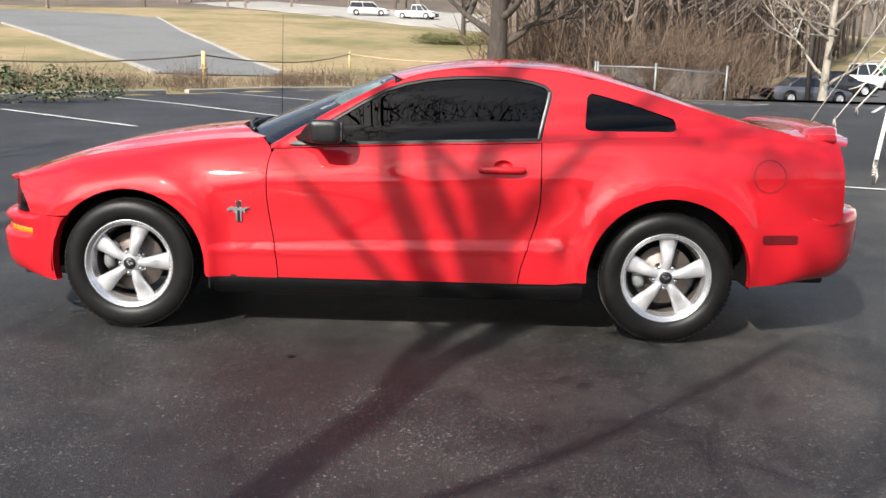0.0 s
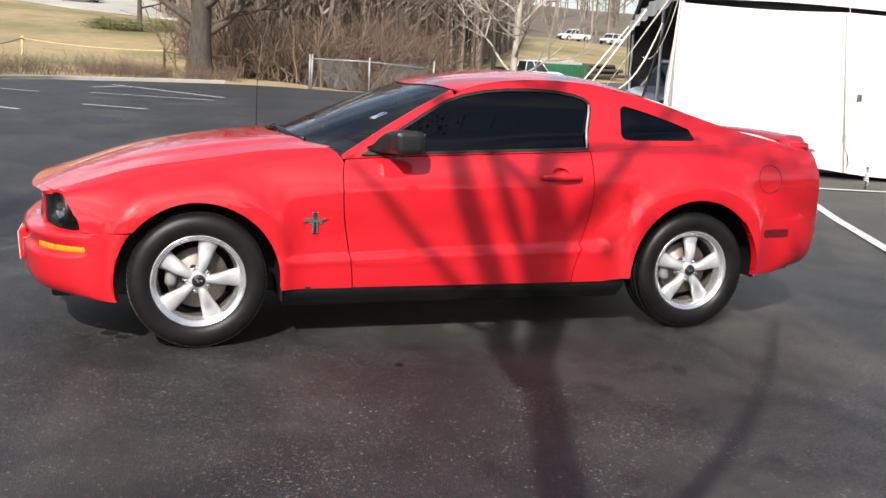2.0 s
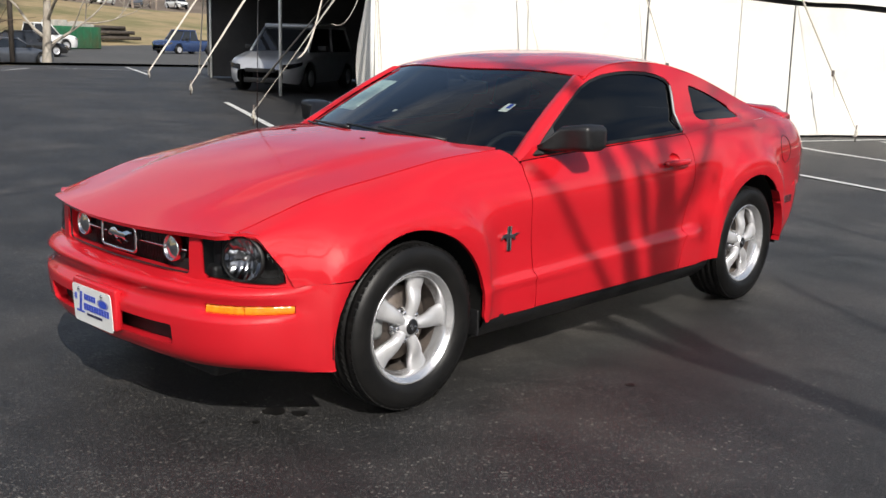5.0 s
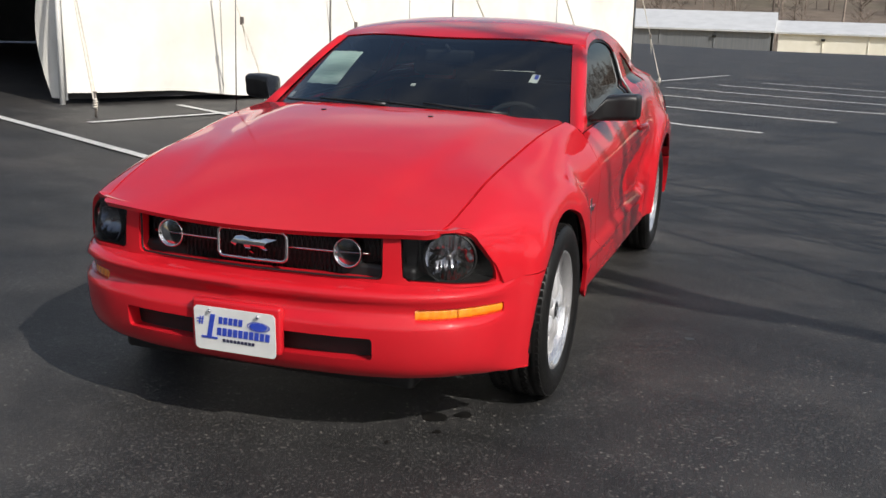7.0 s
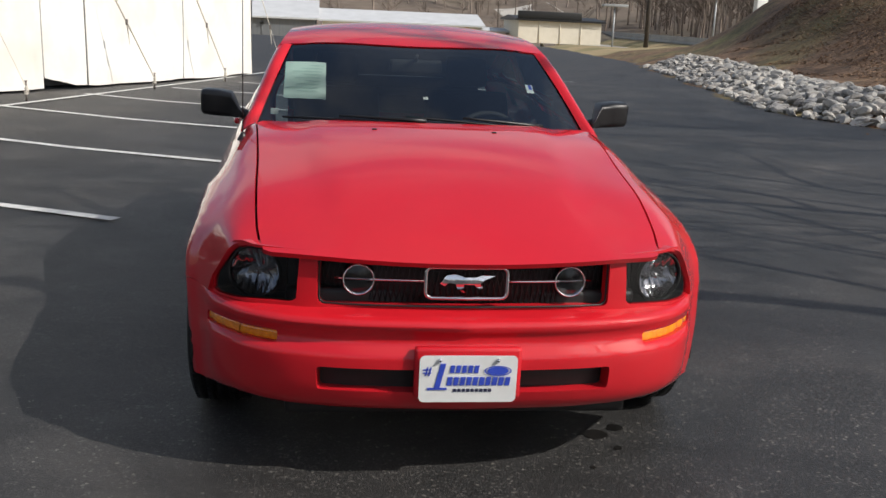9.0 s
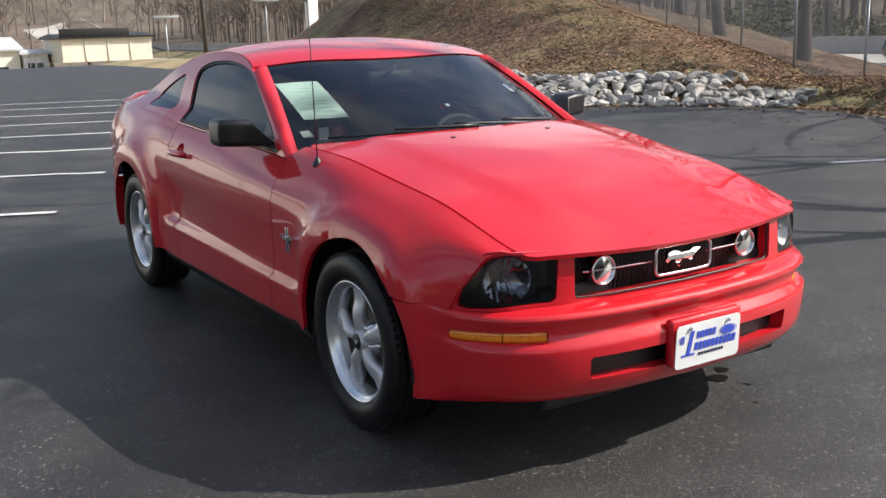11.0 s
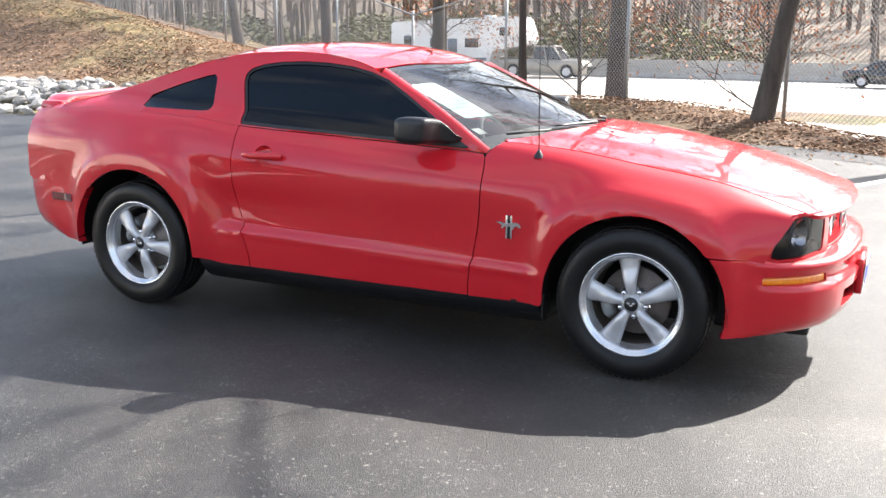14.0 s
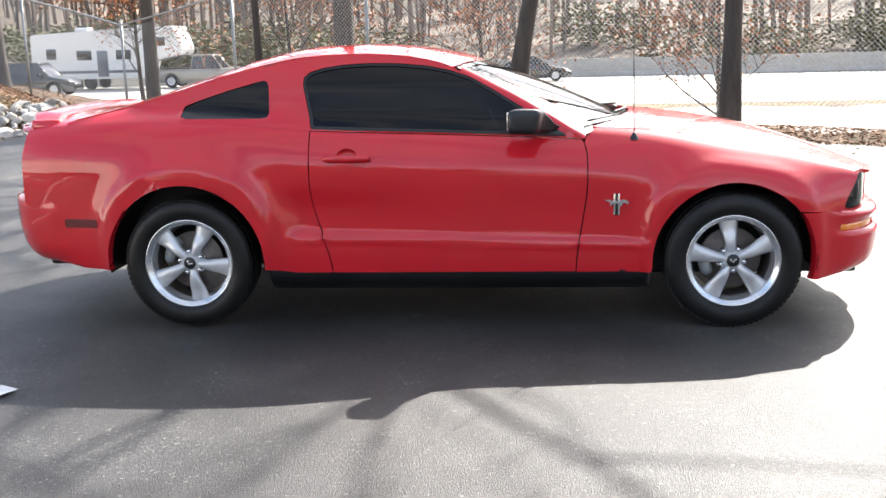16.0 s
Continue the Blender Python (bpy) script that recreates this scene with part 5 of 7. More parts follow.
bm = face_out(sheet(tail_poly, tail_skin, 0.03, lip=sweep_in(TAIL, 0.05), edge=0.025), (1.7, 0, 0.5))
rb = part("rear_bumper", bm, PAINT, car)
bm = face_out(grid_bm(span(-0.80, 0.80, 40), span(0.63, 0.985, 10), lambda u, z: TAIL.at(u, 0.10 + 0.10 * smoothstep(0.75, 1.0, z) - 0.03 * smoothstep(0.5, 0.8, abs(u)), z)), (1.7, 0, 0.8))
tp = part("tail_panel", bm, PAINT, car)
for s in (-1, 1):
    for k in range(3):
        u0 = 0.43 + 0.105 * k
        bm = face_out(grid_bm([s * u for u in span(u0, u0 + 0.09, 6)], span(0.70, 0.90, 8), lambda u, z: TAIL.at(u, 0.086 + 0.10 * smoothstep(0.75, 1.0, z) - 0.03 * smoothstep(0.5, 0.8, abs(u)), z)), (1.7, 0, 0.8))
        part("tail_light", bm, RED_LENS, car, "vertical red tail light segment")
bm = face_out(grid_bm(span(1.955, 2.345, 14), span(-1, 1, 30), lambda x, a: (lambda p: p if a >= 0 else Vector((p.x, -p.y, p.z)))(section(1.955 + (x - 1.955) * (1 - 0.21 * a * a), 9 - 3.02 * abs(a)))), (2.1, 0, 0.3))
part("boot_lid", bm, PAINT, car)
# spoiler
def wing(a, s):
    """a across -1..1, s round the blade."""
    prof = [(0.0, 0.0), (0.05, 0.016), (0.11, 0.024), (0.165, 0.024), (0.184, 0.014), (0.188, -0.020), (0.178, -0.028), (0.09, -0.020), (0.02, -0.016)]
    i = int(round(s))
    dx, dz = prof[i % 9]
    e = smoothstep(0.80, 1.0, abs(a))
    bow = 0.07 * abs(a) ** 2.4
    return Vector((2.110 - bow + dx * (1 - 0.15 * e), 0.715 * a, 1.080 - 0.035 * e - 0.012 * a * a + dz * (1 - 0.3 * e)))


bm = grid_bm(span(-1, 1, 41), list(range(10)), wing)
bmesh.ops.remove_doubles(bm, verts=bm.verts, dist=1e-5)
bmesh.ops.holes_fill(bm, edges=bm.edges, sides=20)
bmesh.ops.recalc_face_normals(bm, faces=bm.faces)
sp = part("spoiler", bm, PAINT, car, "body-coloured rear spoiler")
for s in (-1, 1):
    bm = bmesh.new()
    box(bm, 2.06, 2.22, min(s * 0.60, s * 0.70), max(s * 0.60, s * 0.70), 0.98, 1.062, 0.02)
    part("spoiler_foot", bm, PAINT, sp)

# ---- wheels ----
def wheel(name_m):
    t = thing("wheel", "", "")
    t.parent = car
    bm = lathe(bmesh.new(), [(0.222, 0.088), (0.232, 0.100), (0.252, 0.112), (0.285, 0.115), (0.312, 0.106), (0.324, 0.094), (0.331, 0.080), (0.331, 0.062), (0.323, 0.060), (0.323, 0.052), (0.333, 0.050),
                             (0.334, 0.026), (0.326, 0.024), (0.326, 0.016), (0.335, 0.014), (0.335, -0.014), (0.326, -0.016), (0.326, -0.024), (0.334, -0.026), (0.333, -0.05), (0.323, -0.052), (0.323, -0.06), (0.331, -0.062),
                             (0.331, -0.08), (0.322, -0.10), (0.29, -0.115), (0.24, -0.11), (0.222, -0.09)], 72, "y")
    tyre = part("tyre", face_out_wheel(bm), RUBBER, t, "black road tyre")
    bm = bmesh.new()                    # shoulder sipes
    for k in range(72):
        a = k * math.tau / 72
        for y in (0.086, -0.086, 0.038, -0.038):
            r = 0.3325 if abs(y) < 0.05 else 0.3265
            c = Vector((r * math.cos(a), y, r * math.sin(a)))
            mm = Matrix.Translation(c) @ Matrix.Rotation(-a + math.pi / 2, 4, "Y") @ Matrix.Rotation(0.5 if abs(y) < 0.05 else 0.15, 4, "Z")
            bmesh.ops.create_cube(bm, size=1, matrix=mm @ Matrix.Diagonal((0.0205, 0.020, 0.006, 1)))
    tagged(part("tread_block", bm, RUBBER, tyre, smooth=False), kind="stuff")
    bm = lathe(bmesh.new(), [(0.188, 0.030), (0.196, 0.055), (0.200, 0.076), (0.206, 0.084), (0.214, 0.087), (0.218, 0.096), (0.226, 0.099), (0.229, 0.094), (0.226, 0.080)], 72, "y")
    rim = part("rim", face_out_wheel(bm, inner=True), ALLOY_LIP, t, "silver alloy rim with machined lip")
    bm = lathe(bmesh.new(), [(0.200, 0.07), (0.190, 0.03), (0.186, -0.09)], 48, "y")
    part("barrel", bm, DULL_METAL, rim)
    for k in range(5):
        bm = bmesh.new()
        rings = []
        for i, r in enumerate(span(0.034, 0.207, 13)):
            s = i / 12
            w = 0.0175 + 0.034 * s
            yc = 0.062 + 0.014 * math.sin(min(1, s * 1.5) * math.pi) - 0.006 * s
            crown = 0.014 * (1 - 0.35 * s)
            ring = []
            for q in range(9):
                e = -1 + q / 4
                ring.append(bm.verts.new((e * w, yc + crown * (1 - abs(e) ** 2.6) - 0.008 * abs(e) ** 3, r)))
            ring += [bm.verts.new((w * 0.8, yc - 0.03, r)), bm.verts.new((-w * 0.8, yc - 0.03, r))]
            rings.append(ring)
        for a, b in zip(rings, rings[1:]):
            for q in range(11):
                bm.faces.new((a[q], a[(q + 1) % 11], b[(q + 1) % 11], b[q]))
        bmesh.ops.rotate(bm, cent=(0, 0, 0), matrix=Matrix.Rotation(k * math.tau / 5, 3, "Y"), verts=bm.verts)
        bmesh.ops.recalc_face_normals(bm, faces=bm.faces)
        part("spoke", bm, ALLOY, rim)
        a = (k + 0.5) * math.tau / 5
        bm = lathe(bmesh.new(), [(0.0, 0.066), (0.008, 0.066), (0.0125, 0.060), (0.013, 0.040), (0.018, 0.038), (0.019, 0.03)], 12, "y", (0.057 * math.sin(a), 0, 0.057 * math.cos(a)))
        part("lug_nut", face_out_wheel(bm), CHROME, rim)
    bm = lathe(bmesh.new(), [(0.032, 0.084), (0.040, 0.076), (0.046, 0.060), (0.056, 0.048), (0.067, 0.042), (0.067, 0.02)], 40, "y")
    part("hub", face_out_wheel(bm), ALLOY, rim)
    bm = lathe(bmesh.new(), [(0.0, 0.088), (0.024, 0.087), (0.030, 0.083), (0.033, 0.076)], 30, "y")
    cap = part("centre_cap", face_out_wheel(bm), BLACK_PLASTIC, rim)
    bm = bmesh.new()
    for q in ((-0.012, 0.004), (0.0, -0.004), (0.010, 0.005)):
        box(bm, q[0] - 0.006, q[0] + 0.006, 0.0875, 0.0895, q[1] - 0.005, q[1] + 0.005, 0.001)
    part("cap_mark", bm, CHROME, cap)
    bm = lathe(bmesh.new(), [(0.0, 0.012), (0.075, 0.012), (0.078, 0.0), (0.148, 0.0), (0.150, -0.004), (0.150, -0.02), (0.07, -0.022)], 48, "y")
    part("brake_disc", bm, DULL_METAL, t)
    bm = bmesh.new()
    tube(bm, [(0.128 * math.cos(a), 0.004, 0.128 * math.sin(a)) for a in span(-0.55, 0.55, 8)], [0.022] + [0.031] * 6 + [0.022], 10)
    part("brake_caliper", bm, STEEL, t)
    return t


def face_out_wheel(bm, inner=False):
    bmesh.ops.recalc_face_normals(bm, faces=bm.faces)
    return bm


w0 = wheel("wheel")
tagged(w0, "five-spoke silver alloy wheel with black tyre")
w0.matrix_basis = pose(-AX, 0.797, 0.335)
SPOKE = {(-1, -1): -15, (1, -1): -3, (-1, 1): 7, (1, 1): -26}
first = True
for (sx, sy), turn in SPOKE.items():
    m = Matrix.Translation((sx * AX, sy * 0.797, 0.335)) @ Matrix.Rotation(math.pi if sy < 0 else 0, 4, "Z") @ Matrix.Rotation(radians(turn), 4, "Y")
    if (sx, sy) == (-1, 1):
        w0.matrix_basis = m
    else:
        copy_thing(w0, m)

# ---- flank details ----
def flank(x, z, k=0.0):
    p = skin(*flat(x, z))
    return p + Vector((0, k, 0))


for s in (-1, 1):
    def fl(x, z, k=0.0):
        p = flank(x, z, k)
        return Vector((p.x, s * p.y, p.z))
    badge = thing("fender_badge", "", "")
    badge.parent = car
    tagged(badge, "chrome three-bar and running animal fender badge")
    for q, mat_ in ((-1, CHROME), (0, SATIN_BLACK), (1, CHROME)):
        bm = bmesh.new()
        x0 = -0.795 + q * 0.0105
        ys = sorted((fl(x0, 0.62, -0.004).y, fl(x0, 0.62, 0.006).y))
        box(bm, x0 - 0.0048, x0 + 0.0048, ys[0], ys[1], 0.568, 0.674, 0.002)
        part("badge_bar", bm, mat_, badge)
    h2 = [(-0.855 + (u + 0.088) * 0.66, 0.628 + (z - 0.655) * 0.62) for u, z in horse]
    bm = sheet(h2, lambda x, z: fl(x, z, 0.010), 0.02, lip=lambda p, u, v: p - Vector((0, s * 0.008, 0)))
    face_out(bm, (-0.8, 0, 0.6))
    part("badge_animal", bm, CHROME, badge)
    # door handle over its dished recess
    handle = thing("door_handle", "", "")
    handle.parent = doors[0] if s > 0 else doors[1]
    bm = bmesh.new()
    n = 13
    pts = [fl(x, 0.862, 0.012 + 0.022 * math.sin(k * math.pi) ** 0.6) for x, k in zip(span(0.405, 0.635, n), span(0.03, 0.97, n))]
    tube(bm, pts, [0.010] + [0.0135] * (n - 2) + [0.010], 8)
    for v in bm.verts:
        v.co.z = 0.862 + (v.co.z - 0.862) * 1.25
    part("grip", bm, PAINT, handle)
    bm = bmesh.new()
    rings = []
    for i in range(7):
        r = i / 6
        ring = [bm.verts.new(fl(DISH[0] + 1.01 * DISH[2] * r * math.cos(a), DISH[1] + 1.01 * DISH[3] * r * math.sin(a), -0.004 - 0.026 * (1 - r ** 3))) for a in span(0, math.tau, 29)[:-1]]
        rings.append(ring)
    for a, b in zip(rings, rings[1:]):
        for k in range(28):
            bm.faces.new((a[k], a[(k + 1) % 28], b[(k + 1) % 28], b[k]))
    bmesh.ops.remove_doubles(bm, verts=bm.verts, dist=1e-5)
    face_out(bm, (0.5, 0, 0.8))
    part("recess", bm, PAINT, handle)
    # side marker
    bm = bmesh.new()
    poly = rounded(1.825, 2.010, 0.522, 0.566, 0.012)
    tz = lambda x, z: Vector((x, s * (TAIL_Y(x) + 0.005), z))
    def TAIL_Y(x):
        lo, hi = 0.3, TAIL.U
        for _ in range(22):
            m = (lo + hi) / 2
            if TAIL.X(m) > x:
                lo = m
            else:
                hi = m
        return tail_skin(lo, TAIL.v_of(0.545)).y
    bm = face_out(sheet(poly, tz, 0.03, lip=lambda p, u, v: p - Vector((0, s * 0.012, 0))), (1.9, 0, 0.5))
    part("side_marker", bm, RED_LENS, car, "red rear side marker lens")
    # mud flap edge behind the front wheel
    bm = bmesh.new()
    box(bm, -0.962, -0.948, *sorted((s * 0.78, s * 0.872)), 0.215, 0.33, 0.006)
    part("splash_guard", bm, BLACK_PLASTIC, car)
# fuel flap on the driver's side
bm = bmesh.new()
ring = [flank(1.845 + 0.080 * math.cos(a), 0.858 + 0.080 * math.sin(a), 0.0008) for a in span(0, math.tau, 49)]
tube(bm, ring, 0.0016, 5, cap=False)
for v in bm.verts:
    v.co.y *= -1
part("fuel_flap_seal", bm, SATIN_BLACK, car)
# aerial on the passenger-side fender
ax_, az_ = -0.885, 0.925
bm = bmesh.new()
lathe(bm, [(0.0, 0.030), (0.006, 0.029), (0.010, 0.020), (0.020, 0.006), (0.024, -0.006)], 16, "z", (ax_, 0.775, az_ + 0.004))
aer = part("aerial", bm, BLACK_PLASTIC, car, "thin black whip aerial")
bm = bmesh.new()
tube(bm, [(ax_, 0.775, az_ + 0.02), (ax_ + 0.012, 0.775, az_ + 0.74)], [0.0028, 0.0016], 6)
part("mast", bm, BLACK_PLASTIC, aer)

# ---- the white pole tent ----
TC, TD, TN = Vector((6.15, 7.53)), Vector((0.942, -0.336)), Vector((0.430, 0.903))
EAVE = 2.68


def tent_at(a, b, z):
    p = TC + TD * a + TN * b
    return Vector((p.x, p.y, z + tilt(p.x, p.y)))


tent = thing("tent", "large white vinyl pole tent with hanging side walls", "tent")
TL, TB, WALL = 15.7, 17.4, 15.6
rng = random.Random(11)


def wall_bulge(a, h):
    seam = abs(((a + 0.5) / 2.5) % 1.0 - 0.5) * 2
    return 0.09 * math.sin((1 - seam) * math.pi * 0.5) * (0.4 + 0.6 * (1 - h)) + 0.035 * noise.noise((a * 1.3, h * 0.9, 2)) + 0.02 * noise.noise((a * 3.7, h * 1.2, 9)) - 0.05 * (1 - h) * noise.noise((a * 0.8, 0, 4))


seams = [0.0, 2.6, 4.96, 7.03, 8.3, 12.1, WALL]
for i, (a0, a1) in enumerate(zip(seams, seams[1:])):
    def wall(a, h):
        foot = 0.04 + 0.12 * (1 - smoothstep(1.5, 3.5, a)) + 0.06 * max(0, noise.noise((a * 0.7, 3, 1))) + (0.18 * max(0.0, 1 - (a - 7.03) / 0.9) if i == 3 else 0)
        z = foot + (EAVE - 0.26 - 0.03 * abs(math.sin(a * 1.3)) - foot) * h
        return tent_at(a, 0.0 - wall_bulge(a, h), z)
    bm = grid_bm(span(a0 + (0.018 if i in (2, 4) else 0.003), a1 - (0.018 if i in (1, 3) else 0.003), 40), span(0, 1, 26), wall)
    w = part("wall_panel", bm, CANVAS, tent, "white vinyl wall panel with soft folds")
    if i:
        bm = bmesh.new()
        tube(bm, [wall(a0 + 0.012, h) + Vector((-TN.x, -TN.y, 0)) * 0.004 for h in span(0, 1, 12)], (0.0, 0.003, 0.013, 0.006, 0.012, 0.008)[i], 5)
        part("wall_seam", bm, pmat("grey_seam_webbing", (0.35, 0.34, 0.31), (0.28, 0.27, 0.25), 8, 0.8) if i == 1 else bpy.data.materials["grey_seam_webbing"], tent)
# the corner's loose edge
bm = grid_bm(span(0, 1, 10), span(0, 1, 26), lambda s, h: tent_at(0.012 - 0.05 * s + 0.10 * math.sin(s * 3 + h * 4) * s, -wall_bulge(0, h) + 0.55 * s * (0.75 + 0.25 * math.sin(h * 5)), 0.06 + 2.4 * h))
part("wall_flap", bm, CANVAS, tent)
# eave skirt, roof, far walls, dark inner sheets for the shade inside
bm = grid_bm(span(-0.05, TL + 0.05, 90), span(0, 1, 5), lambda a, s: tent_at(a, -0.03 - 0.02 * math.sin(a * 2.1), EAVE + 0.06 - (0.27 - 0.04 * abs(math.sin(a * 1.08))) * s))
part("eave_skirt", bm, CANVAS, tent)
bm = grid_bm(span(-0.05, TB + 0.05, 90), span(0, 1, 5), lambda b, s: tent_at(-0.08 - 0.03 * math.sin(b * 2.1), b, EAVE + 0.06 - 0.30 * s + 0.04 * abs(math.sin(b * 1.08))))
part("eave_skirt", bm, CANVAS, tent)


def roof_h(a, b):
    k = 1 - abs(b - TB / 2) / (TB / 2)
    e = smoothstep(0, 6, a) * smoothstep(0, 6, TL - a)
    return EAVE + 0.05 + (3.2 * k * (0.85 + 0.15 * k)) * (0.25 + 0.75 * e) * 0.9


part("tent_roof", grid_bm(span(-0.06, TL + 0.06, 40), span(-0.1, TB + 0.1, 40), lambda a, b: tent_at(a, b, roof_h(a, b))), CANVAS, tent)
# added dark sheets inside the vinyl paint the interior's shade
part("roof_lining", grid_bm(span(0, TL, 12), span(0.02, TB, 12), lambda a, b: tent_at(a, b, roof_h(a, b) - 0.06)), TENT_SHADE, tent)
part("wall_lining", grid_bm(span(0.05, WALL, 12), span(0.06, EAVE, 6), lambda a, z: tent_at(a, 0.13, z)), TENT_SHADE, tent)
part("far_wall", grid_bm(span(0, TL, 30), span(0.05, EAVE, 8), lambda a, z: tent_at(a, TB + 0.03 * math.sin(a * 3), z)), TENT_SHADE, tent)
part("end_wall", grid_bm(span(0, TB, 30), span(0.05, EAVE, 8), lambda b, z: tent_at(TL + 0.03 * math.sin(b * 3), b, z)), TENT_SHADE, tent)
part("end_wall", grid_bm(span(-0.02, TB, 50), span(0.05, EAVE, 8), lambda b, z: tent_at(TL + 0.07 + 0.05 * math.sin(b * 2.2), b, z)), CANVAS, tent)
for foot in (tent_at(-0.02, 0.05, 0), Vector((9.9, 14.7, tilt(9.9, 14.7))), Vector((13.6, 23.0, tilt(13.6, 23.0)))):
    bm = bmesh.new()
    tube(bm, [foot, foot + Vector((0, 0, EAVE + 0.05))], 0.038, 12)
    part("side_pole", bm, WHITE_PAINT, tent, "white painted tent pole")


def strap(a, b, w=0.045, sag=0.0, name="guy_strap"):
    """A flat webbing strap between two points."""
    a, b = Vector(a), Vector(b)
    d = (b - a).normalized()
    s = d.cross(Vector((0, 0, 1))).normalized() * w / 2
    nn = d.cross(s).normalized() * 0.004
    bm = bmesh.new()
    rows = []
    for k in span(0, 1, 9):
        p = a.lerp(b, k) - Vector((0, 0, sag * 4 * k * (1 - k)))
        tw = Matrix.Rotation(k * 1.2, 3, d)
        rows.append([bm.verts.new(p + tw @ q) for q in (s + nn, -s + nn, -s - nn, s - nn)])
    for r, t in zip(rows, rows[1:]):
        for q in range(4):
            bm.faces.new((r[q], r[(q + 1) % 4], t[(q + 1) % 4], t[q]))
    bmesh.ops.recalc_face_normals(bm, faces=bm.faces)
    return part(name, bm, ROPE, tent)


def stake(x, y, group="tent stakes"):
    st = thing("tent_stake", "rusty steel tent stake with knotted webbing", "tent stake", Matrix.Translation((x, y, tilt(x, y))), group)
    bm = bmesh.new()
    tube(bm, [(0, 0, -0.05), (0.01, 0.0, 0.30)], 0.014, 8)
    tube(bm, [(0.01, 0, 0.295), (0.01, 0, 0.31)], 0.022, 8)
    part("rod", bm, DULL_METAL, st)
    bm = bmesh.new()
    tube(bm, [(0.03 * math.cos(q * 2.2) * (1 - q / 14), 0.03 * math.sin(q * 2.2), 0.10 + 0.011 * q) for q in range(12)], 0.016, 6)
    tube(bm, [(0.02, 0.0, 0.20), (0.05, 0.02, 0.10), (0.04, 0.03, 0.02)], [0.012, 0.014, 0.006], 6)
    part("knot", bm, ROPE, st)
    return st


for k, (a, out, top) in enumerate(((-0.3, 1.4, -0.05), (2.58, 1.25, 2.35), (5.2, 1.05, 4.7), (9.3, 0.9, 8.3), (12.6, 0.8, 11.8), (WALL + 0.1, 0.9, WALL))):
    p = tent_at(a, -out, 0)
    stake(p.x, p.y)
    strap(p + Vector((0, 0, 0.22)), tent_at(top, -0.13, EAVE - 0.1), 0.035 if k else 0.05)
    if k:
        bm = bmesh.new()               # ratchet and slack end on the strap
        q = (p + Vector((0, 0, 0.22))).lerp(tent_at(top, -0.13, EAVE - 0.1), 0.42)
        box(bm, q.x - 0.03, q.x + 0.03, q.y - 0.02, q.y + 0.02, q.z - 0.05, q.z + 0.06, 0.008)
        part("ratchet", bm, DULL_METAL, tent)
        strap(q, q + Vector((0.10, -0.03, -0.42)), 0.03, 0.0, "loose_end")
for (sx, sy), b, aa in (((11.0, 22.2), 17.2, 0), ((7.9, 15.2), 8.1, 0), ((5.23, 9.27), 0.0, 0), ((14.6, 25.2), 17.3, 0)):
    stake(sx, sy)
    strap((sx, sy, tilt(sx, sy) + 0.2), tent_at(-0.08, b, EAVE), 0.05)
strap(tent_at(-0.12, 8.1, 0.3), tent_at(-0.10, 0.1, EAVE - 0.05), 0.06)
strap(tent_at(-0.9, 1.2, 1.05), tent_at(-0.1, 2.6, 2.2), 0.03, 0.25, "loose_end")
strap(tent_at(-0.5, 0.6, 1.6), tent_at(-0.08, 0.1, 2.45), 0.03, 0.30, "loose_end")

